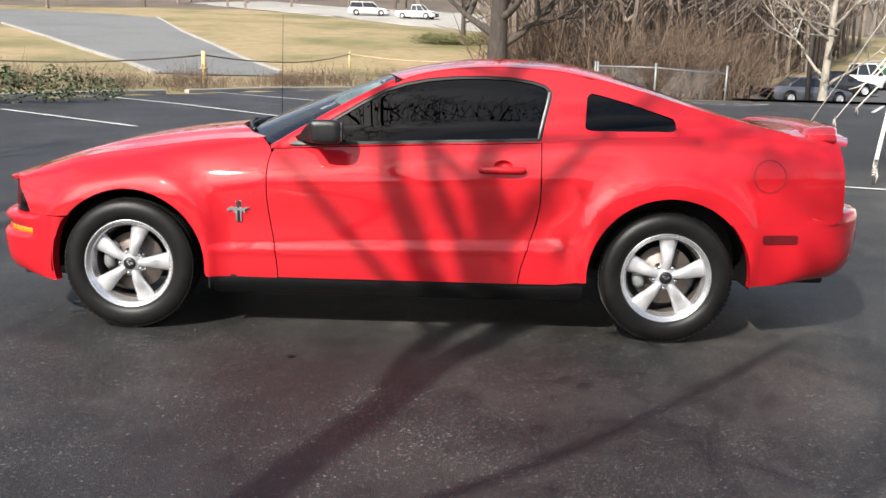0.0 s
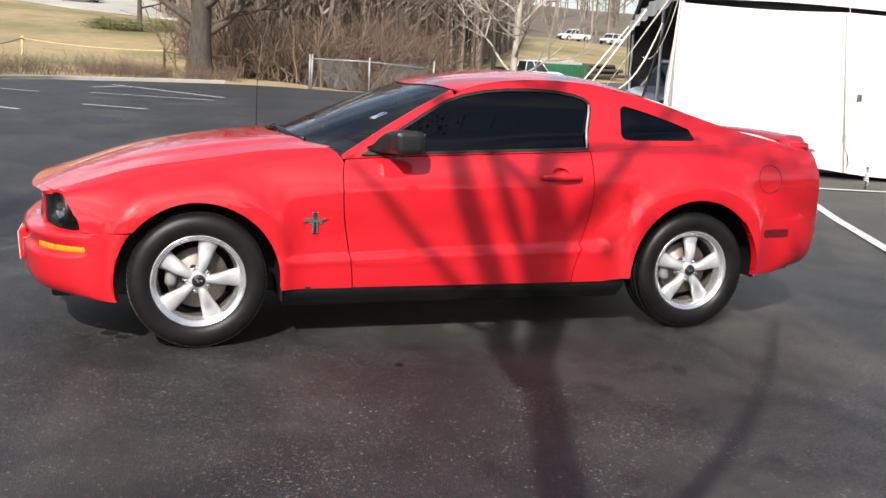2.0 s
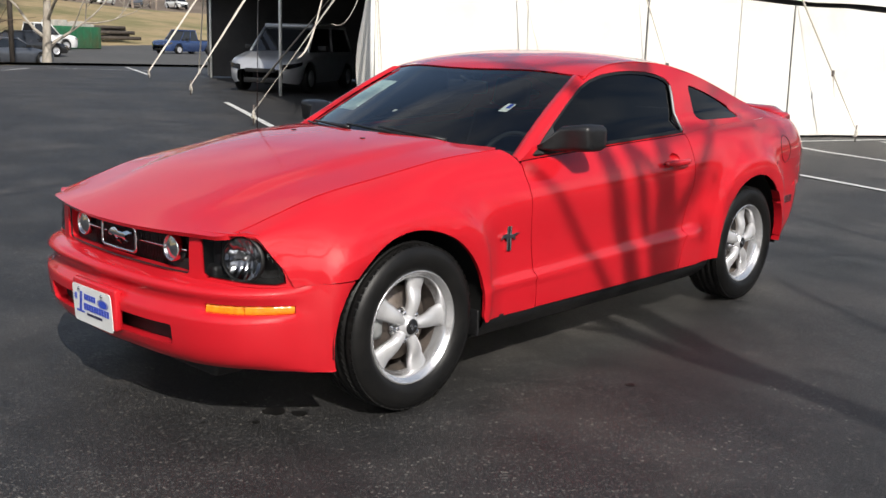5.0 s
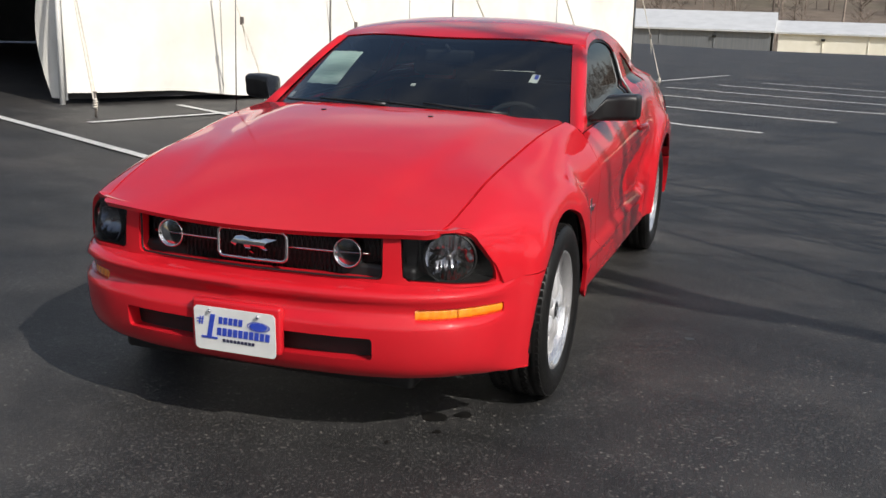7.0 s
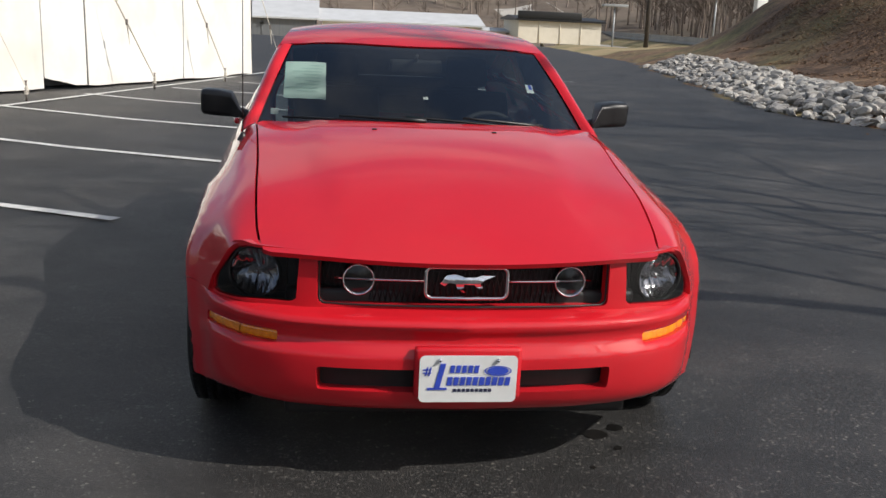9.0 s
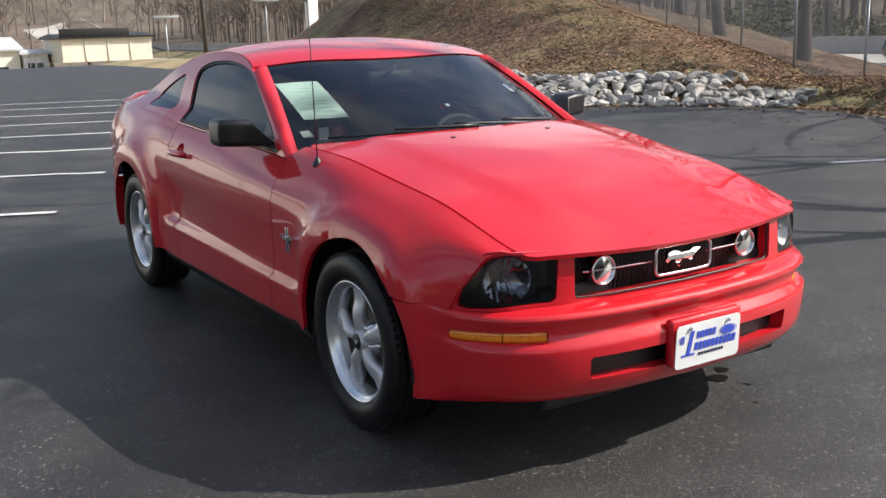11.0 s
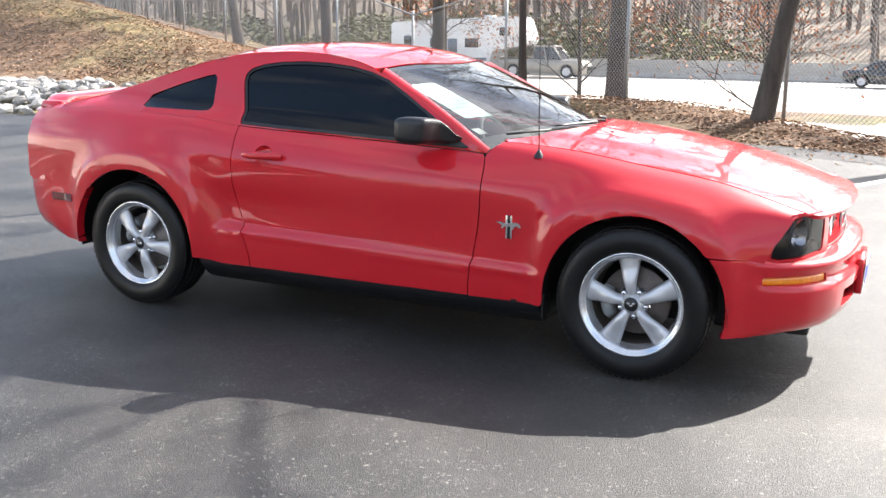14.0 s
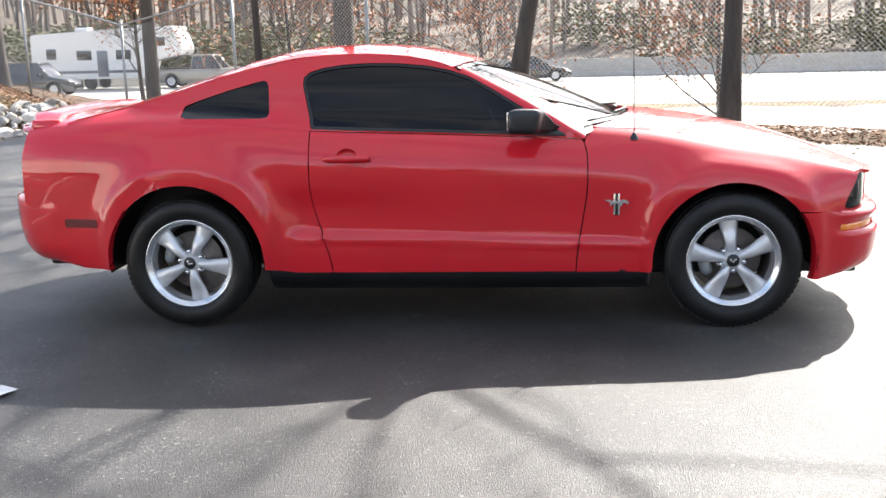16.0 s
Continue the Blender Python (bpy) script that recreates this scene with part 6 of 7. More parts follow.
# ---- chain-link fence along the highway ----
FENCE_H = 2.35
fence = thing("chain_link_fence", "tall galvanised chain-link fence above the highway", "fence")
FL = [Vector((-22, -0.6)), Vector((-3.35, -10.05)), Vector((17.6, -20.75)), Vector((44, -34.5))]
for seg, (a, b) in enumerate(zip(FL, FL[1:])):
    L = (b - a).length
    d = (b - a) / L
    n = Vector((-d.y, d.x))
    count = max(1, round(L / 3.35))
    for i in range(count + (1 if seg == 2 else 0)):
        p = a + d * L * i / count
        z = ground_z(p.x, p.y)
        bm = bmesh.new()
        tube(bm, [(p.x, p.y, z - 0.1), (p.x + 0.02 * math.sin(i * 3), p.y, z + FENCE_H + 0.05)], 0.032, 10)
        lathe(bm, [(0.0, 0.05), (0.03, 0.04), (0.038, 0.0)], 10, "z", (p.x + 0.02 * math.sin(i * 3), p.y, z + FENCE_H + 0.04))
        part("post", bm, STEEL, fence)
    bm = bmesh.new()
    tube(bm, [(*(a + d * s), ground_z(*(a + d * s)) + FENCE_H) for s in span(0, L, count * 2 + 1)], 0.02, 6)
    part("top_rail", bm, STEEL, fence)
    V, F = [], []
    step = 0.078
    k = -FENCE_H
    r = 0.0032
    zmean = lambda s: ground_z(*(a + d * min(max(s, 0), L))) + 0.03
    s0 = 0.0
    while s0 < L + FENCE_H:
        for way in (1, -1):
            pts = []
            for q in (0.0, 0.5, 1.0):
                s = s0 + way * q * FENCE_H - (FENCE_H if way > 0 else 0)
                pts.append((s, q * FENCE_H))
            lo = [t for t in pts]
            (sa, za), _, (sb, zb) = lo
            ta, tb = 0.0, 1.0
            if sb != sa:
                t0, t1 = sorted(((0 - sa) / (sb - sa), (L - sa) / (sb - sa)))
                ta, tb = max(ta, t0), min(tb, t1)
            if tb - ta > 0.02:
                ring = []
                for t in (ta, (ta + tb) / 2, tb):
                    s, z = sa + (sb - sa) * t, za + (zb - za) * t
                    p = a + d * s
                    zz = zmean(s) + z
                    o = n * (0.003 * way)
                    for dx, dz in ((r, 0), (-r, r), (-r, -r)):
                        ring.append((p.x + o.x + n.x * dx, p.y + o.y + n.y * dx, zz + dz * 1.4))
                m = len(V)
                V += ring
                for i in (0, 3):
                    for j in range(3):
                        F.append((m + i + j, m + i + (j + 1) % 3, m + i + 3 + (j + 1) % 3, m + i + 3 + j))
        s0 += step
    mesh_np("chain_link_mesh", V, F, STEEL, "woven wire mesh", "", "stuff", parent=fence)


# ---- bare trees ----
def tree(name, x, y, height, radius, seed, label, lean=(0, 0), first=0.30, bark=None, depth=5, leaves=0, spread=1.0, limbs=None, leafmat=None, twig=None, bend=0.0, path=None, stems=()):
    rng = random.Random(seed)
    z0 = ground_z(x, y)
    t = thing(name, label, "tree", Matrix.Translation((x, y, z0 - 0.05)))
    trunk, crown = Limbs(), Limbs()
    n = 9
    pts, radii = [], []
    for i in range(n + 1):
        k = i / n
        pts.append(Vector((lean[0] * k * height + 0.10 * math.sin(k * 5 + seed) * height * 0.05, lean[1] * k * height + 0.10 * math.cos(k * 4 + seed * 2) * height * 0.05, k * height * 0.72)))
        pts[-1].x += bend * max(0.0, pts[-1].z - 5.0)
        radii.append(radius * (1.0 - 0.72 * k) * (1 + 0.22 * max(0, 1 - k * 14)))
    if path:                            # a trunk that leans and kinks at its own knots (offset, height)
        way = Curve(*[(h, o) for o, h in path])
        pts = [Vector((way(p.z), p.y * 0.3, p.z)) for p in pts]
    trunk.limb(pts, radii, 14)
    for knots, r0, r1 in stems:         # main forks out of the trunk
        fork = Curve(*[(h, o) for o, h in knots])
        hs = span(knots[0][1], knots[-1][1], 9)
        crown.limb([Vector((fork(h), 0.0, h)) for h in hs], span(r0, r1, 9), 10)
        if r1 > 0.05 or hs[-1] < 6:
            crown.grow(rng, Vector((fork(hs[-1]), 0.0, hs[-1])), Vector((fork(hs[-1]) - fork(hs[-2]), 0.05, hs[-1] - hs[-2])), height * (0.15 if hs[-1] < 6 else 0.09), r1, depth - 2, 0.2, 0.2, (2, 3))
    for i in range(limbs or 11):
        k = first + (1 - first) * (i + rng.uniform(0, 0.8)) / (limbs or 11)
        k = min(k, 0.98)
        j = min(n - 1, int(k * n))
        p = pts[j].lerp(pts[j + 1], k * n - j)
        az = i * 2.4 + rng.uniform(-0.5, 0.5)
        way = Vector((math.cos(az) * spread, math.sin(az) * spread, rng.uniform(0.35, 0.9)))
        crown.grow(rng, p, way, height * rng.uniform(0.16, 0.26) * (1.15 - 0.5 * k), radius * 0.42 * (1.1 - 0.6 * k), depth - 2, 0.22, 0.2, (2, 3))
    crown.grow(rng, pts[-1], Vector((lean[0], lean[1], 1)), height * 0.18, radius * 0.28, depth - 2, 0.3, 0.15)
    mesh_np("trunk", trunk.v, trunk.f, bark or BARK, smooth=True, parent=t)
    mesh_np("crown", crown.v, crown.f, twig or bark or BARK, "bare spreading branches", smooth=True, parent=t)
    if leaves:
        V, F = [], []
        for _ in range(leaves):
            c = rng.choice(crown.tips) + Vector((rng.gauss(0, 0.22), rng.gauss(0, 0.22), rng.gauss(0, 0.2)))
            a = Vector((rng.gauss(0, 1), rng.gauss(0, 1), rng.gauss(0, 1))).normalized() * rng.uniform(0.03, 0.06)
            b = a.orthogonal().normalized() * a.length * 0.6
            m = len(V)
            V += [tuple(c - a), tuple(c + b), tuple(c + a), tuple(c - b)]
            F.append((m, m + 1, m + 2, m + 3))
        mesh_np("foliage", V, F, leafmat or LEAF, "rust-brown leaves still hanging", "", "stuff", parent=t)
    return t


tree("oak_tree", 3.62, -16.0, 15, 0.26, 3, "large bare oak with dark furrowed bark behind the fence", (0.01, 0.0), 0.32, leaves=2600)
tree("oak_tree", -0.17, -11.0, 14, 0.155, 8, "bare leaning oak with dark bark beside the fence", (-0.10, -0.02), 0.34, leaves=1500)
tree("oak_tree", -3.22, -8.85, 15, 0.140, 14, "bare leaning oak with dark bark at the lot's edge", (-0.01, 0.0), 0.72,
     path=[(0, 0), (0.0, 3.5), (-0.26, 5.5), (-0.55, 6.9), (-0.62, 8.0), (-0.60, 11.0)],
     stems=(([(-0.55, 6.7), (-0.83, 7.4), (-0.86, 7.7), (-1.03, 8.1), (-1.20, 8.7)], 0.085, 0.060), ([(-0.84, 7.45), (-1.14, 7.8), (-1.36, 8.05), (-1.70, 8.45)], 0.036, 0.022),
            ([(-0.52, 6.8), (-0.68, 7.8), (-0.80, 8.1), (-0.98, 8.6)], 0.055, 0.040), ([(-0.50, 7.1), (-0.49, 7.9), (-0.64, 8.5)], 0.032, 0.022),
            ([(-0.20, 4.9), (0.55, 6.2), (0.95, 7.6)], 0.045, 0.025), ([(-0.03, 3.6), (0.60, 4.2), (1.45, 4.6), (2.3, 5.0)], 0.060, 0.040),
            ([(0.0, 3.1), (0.40, 3.7), (0.80, 4.2)], 0.045, 0.034), ([(0.60, 4.2), (0.95, 4.6), (1.25, 5.1)], 0.042, 0.032)))
tree("young_tree", 4.8, -13.6, 9, 0.085, 21, "slim young bare tree at the lot's edge", (0.03, 0.0), 0.35, leaves=700)
tree("oak_tree", 8.1, -16.6, 14, 0.18, 27, "bare tree with dark bark on the leafy bank", (0.01, 0.01), 0.35)
tree("oak_tree", 14.3, -21.5, 14, 0.19, 33, "bare tree with dark bark on the leafy bank", (0.03, 0.0), 0.35)
tree("oak_tree", 18.4, -22.6, 13, 0.18, 38, "leaning bare tree on the leafy bank", (0.10, 0.02), 0.35)
tree("oak_tree", 25.0, -27.5, 13, 0.22, 44, "bare tree on top of the bank", (0.0, 0.02), 0.35)
tree("oak_tree", -8.6, -7.2, 15, 0.26, 52, "bare tree with dark bark by the lot", (0.03, 0.02), 0.45, limbs=6, spread=0.35)
tree("oak_tree", -13.5, -7.0, 15, 0.26, 57, "bare tree with dark bark by the lot", (0.02, 0.03), 0.38)
for x, y, sd in ((5.6, -19.5, 91), (0.6, -16.6, 92), (-4.2, -14.8, 93), (10.5, -22.0, 94)):
    tree("beech_sapling", x, y, 6.5, 0.07, sd, "young beech still holding rust-brown leaves", (0.02, 0), 0.22, leaves=3600, limbs=16, leafmat=RUST_LEAF)
# north side
tree("oak_tree", 1.55, 38.9, 13, 0.50, 61, "old bare oak with low wide limbs and forked trunk", (0.0, 0.0), 0.16, spread=1.6, limbs=14)
tree("sycamore", 15.6, 38.2, 11, 0.20, 67, "pale-barked bare sycamore with several stems", (0.02, 0.0), 0.12, bark=BARK_PALE, limbs=14)
tree("lawn_tree", -0.4, 78.0, 9, 0.22, 71, "bare tree in a shrub bed on the lawn", (0.02, 0), 0.25)

# brush, far woods
rng = random.Random(5)


def shrub(seed, h, stems):
    r = random.Random(seed)
    L = Limbs()
    for _ in range(stems):
        az = r.uniform(0, math.tau)
        w = Vector((math.cos(az) * r.uniform(0.1, 0.8), math.sin(az) * r.uniform(0.1, 0.8), 1))
        L.grow(r, Vector((r.gauss(0, 0.35), r.gauss(0, 0.35), 0)), w, h * r.uniform(0.4, 0.8), 0.010, 1, 0.1, 0.3, (2, 4), 0.6, 0.003)
    return np.array(L.v), L.f


def rough_tree(seed, h):
    r = random.Random(seed)
    L = Limbs()
    L.limb([Vector((0, 0, -0.5)), Vector((r.gauss(0, 0.3), r.gauss(0, 0.3), h * 0.45)), Vector((r.gauss(0, 0.7), r.gauss(0, 0.7), h))], [0.17, 0.11, 0.03], 4)
    for i in range(15):
        k = r.uniform(0.25, 0.95)
        az = r.uniform(0, math.tau)
        p = Vector((0, 0, h * k))
        q = p + Vector((math.cos(az), math.sin(az), 0.9)) * h * 0.24 * (1.2 - k) * r.uniform(0.7, 1.2)
        L.limb([p, q], [0.06, 0.025], 3)
        for _ in range(4):
            L.limb([p.lerp(q, r.uniform(0.4, 1)), q + Vector((r.gauss(0, 1), r.gauss(0, 1), r.uniform(0, 1.2))) * h * 0.07], [0.03, 0.018], 3)
    return np.array(L.v), L.f


shrubs = [shrub(100 + i, 1.0, 15) for i in range(6)]
woods = [rough_tree(200 + i, 10.0) for i in range(8)]


def scatter(n, where, scale, variants):
    out = []
    while len(out) < n:
        p = where(rng)
        if p is None:
            continue
        s = scale(rng)
        m = Matrix.Translation((p[0], p[1], ground_z(*p) - 0.05)) @ Matrix.Rotation(rng.uniform(0, math.tau), 4, "Z") @ Matrix.Diagonal((s, s, s * rng.uniform(0.8, 1.25), 1))
        out.append((rng.randrange(len(variants)), m))
    return out


def in_box(x0, x1, y0, y1):
    return lambda r: (r.uniform(x0, x1), r.uniform(y0, y1))


v, f = many(shrubs, scatter(420, lambda r: (lambda x, y: (x, y) if x < 11 + (y - 41) * 0.36 else None)(r.uniform(3.6, 21), r.uniform(40.5, 66)), lambda r: r.uniform(2.0, 4.5), shrubs))
mesh_np("brush_thicket", v, f, TWIG, "dense brown leafless brush and vines behind the lot", "brush", "stuff")
v, f = many(shrubs, scatter(230, lambda r: (lambda x: (x, NORTH(x) + r.uniform(0.6, 4.5)))(r.uniform(-13.5, 2.6)), lambda r: r.uniform(0.3, 0.85), shrubs))
mesh_np("weed_strip", v, f, TWIG, "low dry weeds along the lot's edge", "weeds", "stuff")
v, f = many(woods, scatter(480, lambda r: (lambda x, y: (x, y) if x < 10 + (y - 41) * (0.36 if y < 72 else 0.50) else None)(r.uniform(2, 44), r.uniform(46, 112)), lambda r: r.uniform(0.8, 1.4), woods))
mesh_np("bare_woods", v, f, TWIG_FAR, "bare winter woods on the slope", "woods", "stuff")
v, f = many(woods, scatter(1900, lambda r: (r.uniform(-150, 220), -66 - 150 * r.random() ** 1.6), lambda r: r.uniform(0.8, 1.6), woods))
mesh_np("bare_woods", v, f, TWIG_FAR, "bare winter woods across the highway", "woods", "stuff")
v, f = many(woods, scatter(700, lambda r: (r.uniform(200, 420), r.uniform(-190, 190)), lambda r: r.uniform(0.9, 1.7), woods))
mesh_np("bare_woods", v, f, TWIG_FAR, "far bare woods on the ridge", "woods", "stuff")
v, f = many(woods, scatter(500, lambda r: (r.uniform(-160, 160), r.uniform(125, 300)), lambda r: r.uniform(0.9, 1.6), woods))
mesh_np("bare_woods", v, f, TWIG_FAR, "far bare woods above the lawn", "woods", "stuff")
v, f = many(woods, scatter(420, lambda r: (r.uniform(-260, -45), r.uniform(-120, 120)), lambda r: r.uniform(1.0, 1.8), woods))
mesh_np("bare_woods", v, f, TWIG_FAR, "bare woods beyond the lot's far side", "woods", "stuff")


def leafball(seed, n, size):
    r = random.Random(seed)
    V, F = [], []
    for _ in range(n):
        d = Vector((r.gauss(0, 1), r.gauss(0, 1), r.gauss(0, 1))).normalized()
        c = d * r.uniform(0.5, 1.0) * (0.8 + 0.35 * noise.noise(d * 2 + Vector((seed, 0, 0))))
        a = Vector((r.gauss(0, 1), r.gauss(0, 1), r.gauss(0, 1))).normalized() * size
        b = a.orthogonal().normalized() * size * 0.55
        m = len(V)
        V += [tuple(c - a), tuple(c + b), tuple(c + a), tuple(c - b)]
        F.append((m, m + 1, m + 2, m + 3))
    return np.array(V), F


balls = [leafball(i, 420, 0.07) for i in range(4)]
OLIVE = pmat("olive_scrub", (0.11, 0.115, 0.045), (0.17, 0.16, 0.07), 2, 0.9, rand=0.4)
v, f = many(balls, [(i % 4, Matrix.Translation((x, y, ground_z(x, y) + 0.6 * s)) @ Matrix.Diagonal((1.6 * s, 1.6 * s, 0.9 * s, 1))) for i, (x, y, s) in enumerate(
    (r.uniform(-60, 120), r.uniform(-76, -61), r.uniform(1.2, 3.0)) for r in [random.Random(77)] for _ in range(110))])
mesh_np("roadside_scrub", v, f, [OLIVE], "olive evergreen scrub beyond the highway", "shrubs", "stuff")
for i, (x, y, s) in enumerate(((-8.9, 16.6, 0.75), (-9.9, 15.6, 0.85), (-8.2, 17.7, 0.55), (-10.9, 14.6, 0.8))):
    z = ground_z(x, y)
    ob = mesh_np("evergreen_shrub", (balls[i][0] * (1.15 * s, 1.15 * s, 0.72 * s)).tolist(), balls[i][1], LEAF_GREEN, "low dark evergreen shrub by the kerb", "shrub", group="kerb shrubs")
    ob.location = (x, y, z + 0.48 * s)
v, f = many(balls, [(i % 4, Matrix.Translation((x, y, ground_z(x, y) + 0.35)) @ Matrix.Diagonal((1.5, 1.1, 0.55, 1))) for i, (x, y) in enumerate((random.Random(k).uniform(-4.6, 2.6), 76.5 + random.Random(k + 50).uniform(0, 3)) for k in range(14))])
mesh_np("shrub_bed", v, f, [OLIVE], "low shrub bed round the lawn tree", "shrubs", "stuff")

# ---- leaf litter ----
rng = random.Random(9)
V, F = [], []
def leaf_at(x, y, up=0.0):
    z = ground_z(x, y) + 0.012 + up
    s = rng.uniform(0.02, 0.045)
    a = rng.uniform(0, math.tau)
    e = Vector((math.cos(a), math.sin(a), rng.uniform(-0.3, 0.3))) * s
    g = Vector((-math.sin(a), math.cos(a), rng.uniform(-0.5, 0.5))) * s * 0.6
    m = len(V)
    c = Vector((x, y, z))
    V.extend([tuple(c - e), tuple(c + g + Vector((0, 0, s * 0.3))), tuple(c + e), tuple(c - g + Vector((0, 0, s * 0.3)))])
    F.append((m, m + 1, m + 2))
    F.append((m, m + 2, m + 3))


for _ in range(24000):
    x = rng.uniform(-12, 11)
    d = abs(rng.gauss(0, 1)) * 1.7
    leaf_at(x, SOUTH(x) + 0.12 - d)
for _ in range(60000):
    x = rng.uniform(7, 34)
    leaf_at(x, SOUTH(x) - 1.2 - (abs(rng.gauss(0, 1)) * 6 if rng.random() < 0.6 else rng.uniform(4, 22)))
for _ in range(26000):
    x = rng.uniform(2.5, 15)
    leaf_at(x, SOUTH(x) - rng.uniform(0.4, 17))
for _ in range(500):
    x = rng.uniform(-10, 9)
    leaf_at(x, SOUTH(x) + abs(rng.gauss(0, 0.8)))
mesh_np("leaf_litter", V, F, LEAF, "fallen brown leaves along the lot's edge and bank", "leaves", "stuff")

# ---- riprap ----
def rock(seed):
    bm = bmesh.new()
    bmesh.ops.create_icosphere(bm, subdivisions=2, radius=1.0)
    for v in bm.verts:
        q = v.co.copy()
        for k in range(5):
            pl = Vector((math.sin(seed * 7 + k * 2.1), math.cos(seed * 3 + k * 1.7), math.sin(seed + k * 4.3))).normalized()
            dd = q.dot(pl) - (0.55 + 0.25 * math.sin(seed * 5 + k))
            if dd > 0:
                q -= pl * dd
        v.co = q * (1 + 0.12 * noise.noise(q * 2 + Vector((seed * 10, 0, 0))))
        v.co.z *= 0.65
    me = bpy.data.meshes.new("rock")
    bm.to_mesh(me)
    bm.free()
    me.materials.append(STONE)
    return me


rocks = [rock(i + 1) for i in range(6)]
riprap = thing("riprap", "band of pale angular limestone riprap along the bank's foot", "rocks", kind="structure")
rng = random.Random(15)
far_rocks = []
shapes = [(np.array([v.co for v in m.vertices]), [tuple(p.vertices) for p in m.polygons]) for m in rocks]
count = 0
for k in range(2300):
    if k < 300:
        x = rng.uniform(6.2, 15.5)
    else:
        x = rng.uniform(6.2, 34)
    d = rng.uniform(-0.05, 1.9 if x > 8 else 0.7)
    y = SOUTH(x) - d
    s = rng.uniform(0.055, 0.14) * (1.1 if x > 7 else 0.85)
    m = Matrix.Translation((x, y, ground_z(x, y) + s * 0.30 + (0.10 * rng.random() if d > 0.4 else 0))) @ Euler((rng.uniform(-0.5, 0.5), rng.uniform(-0.5, 0.5), rng.uniform(0, 6.3))).to_matrix().to_4x4() @ Matrix.Diagonal((s * rng.uniform(0.9, 1.5), s, s, 1))
    if k < 300:
        ob = new("stone", rocks[k % 6])
        ob.parent = riprap
        ob.matrix_basis = m
    else:
        far_rocks.append((k % 6, m))
v, f = many(shapes, far_rocks)
mesh_np("stone_rest", v, f, STONE, "heap of smaller limestone pieces", "", "stuff", parent=riprap)

# ---- other vehicles ----
def vehicle(name, label, category, x, y, heading, L, Wd, Ht, paint, style, z=None, far=False, group=""):
    """A parked vehicle, nose towards its own -x. style: sedan, suv, pickup or van."""
    t = thing(name, label, category, Matrix.Translation((x, y, ground_z(x, y) + 0.04 if z is None else z)) @ Matrix.Rotation(radians(heading), 4, "Z"), group)
    h, w = L / 2, Wd / 2
    belt = {"sedan": 0.66, "suv": 0.60, "pickup": 0.58, "van": 0.55}[style] * Ht
    nose = {"sedan": 0.52, "suv": 0.51, "pickup": 0.56, "van": 0.50}[style] * Ht
    cowl = -h + L * {"sedan": 0.30, "suv": 0.27, "pickup": 0.27, "van": 0.17}[style]
    rear = h - L * {"sedan": 0.17, "suv": 0.03, "pickup": 0.40, "van": 0.02}[style]
    clear = 0.16 * Ht
    top = Curve((-h, nose * 0.66), (-h + 0.08, nose * 0.82), (-h + 0.28, nose * 0.95), (-h + 0.60, nose * 1.03), (cowl, belt * 0.98), (rear, belt), (h - 0.1, belt * (0.97 if style == "sedan" else 1.0)), (h, belt * 0.86))
    wid = Curve((-h, w * 0.62), (-h + 0.10, w * 0.80), (-h + 0.40, w * 0.96), (0, w), (h - 0.35, w * 0.97), (h, w * 0.86))
    low = Curve((-h, clear * 0.95), (-h + 0.3, clear * 0.8), (h - 0.3, clear), (h, clear * 1.7))
    ax, R = L * 0.30, 0.235 * Ht if style in ("sedan",) else 0.205 * Ht

    def body(xx, v):
        zt, zb, ww = top(xx), low(xx), wid(xx)
        ring = [(0.90, zb), (0.985, zb + 0.25 * (zt - zb)), (1.0, zb + 0.55 * (zt - zb)), (0.97, zb + 0.85 * (zt - zb)), (0.90, zb + 0.97 * (zt - zb)), (0.6, zt), (0.0, zt + 0.02)]
        k = ring[v]
        yy, zz = k[0] * ww, k[1]
        for s in (-1, 1):
            d = math.hypot(xx - s * ax, zz - R)
            if d < R * 1.16 and v < 4 and abs(xx - s * ax) < R * 1.15:
                zz = R + math.sqrt(max(0, (R * 1.16) ** 2 - (xx - s * ax) ** 2)) if v == 0 else max(zz, R + math.sqrt(max(0, (R * 1.16) ** 2 - (xx - s * ax) ** 2)) + 0.01 * v)
        return Vector((xx, yy, min(zz, zt + 0.02)))
    xs_ = sorted(set(span(-h, h, 40 if not far else 26)))
    bm = grid_bm(xs_, list(range(7)), body)
    b2 = mirrored(bm)
    tmp = bpy.data.meshes.new("t")
    b2.to_mesh(tmp)
    b2.free()
    bm.from_mesh(tmp)
    bpy.data.meshes.remove(tmp)
    bmesh.ops.remove_doubles(bm, verts=bm.verts, dist=1e-4)
    bmesh.ops.holes_fill(bm, edges=bm.edges, sides=40)
    bmesh.ops.recalc_face_normals(bm, faces=bm.faces)
    part("body", bm, paint, t)
    # cabin: glass band and painted roof
    c0, c1 = cowl - 0.05, rear
    r0 = cowl + {"sedan": 0.75, "suv": 0.62, "pickup": 0.55, "van": 0.9}[style]
    r1 = rear - {"sedan": 0.75, "suv": 0.25, "pickup": 0.15, "van": 0.1}[style]
    zt = Ht - 0.06
    lo = [(c0, w * 0.80), (c0, -w * 0.80), (c1, -w * 0.80), (c1, w * 0.80)]
    hi = [(r0, w * 0.66), (r0, -w * 0.66), (r1, -w * 0.66), (r1, w * 0.66)]
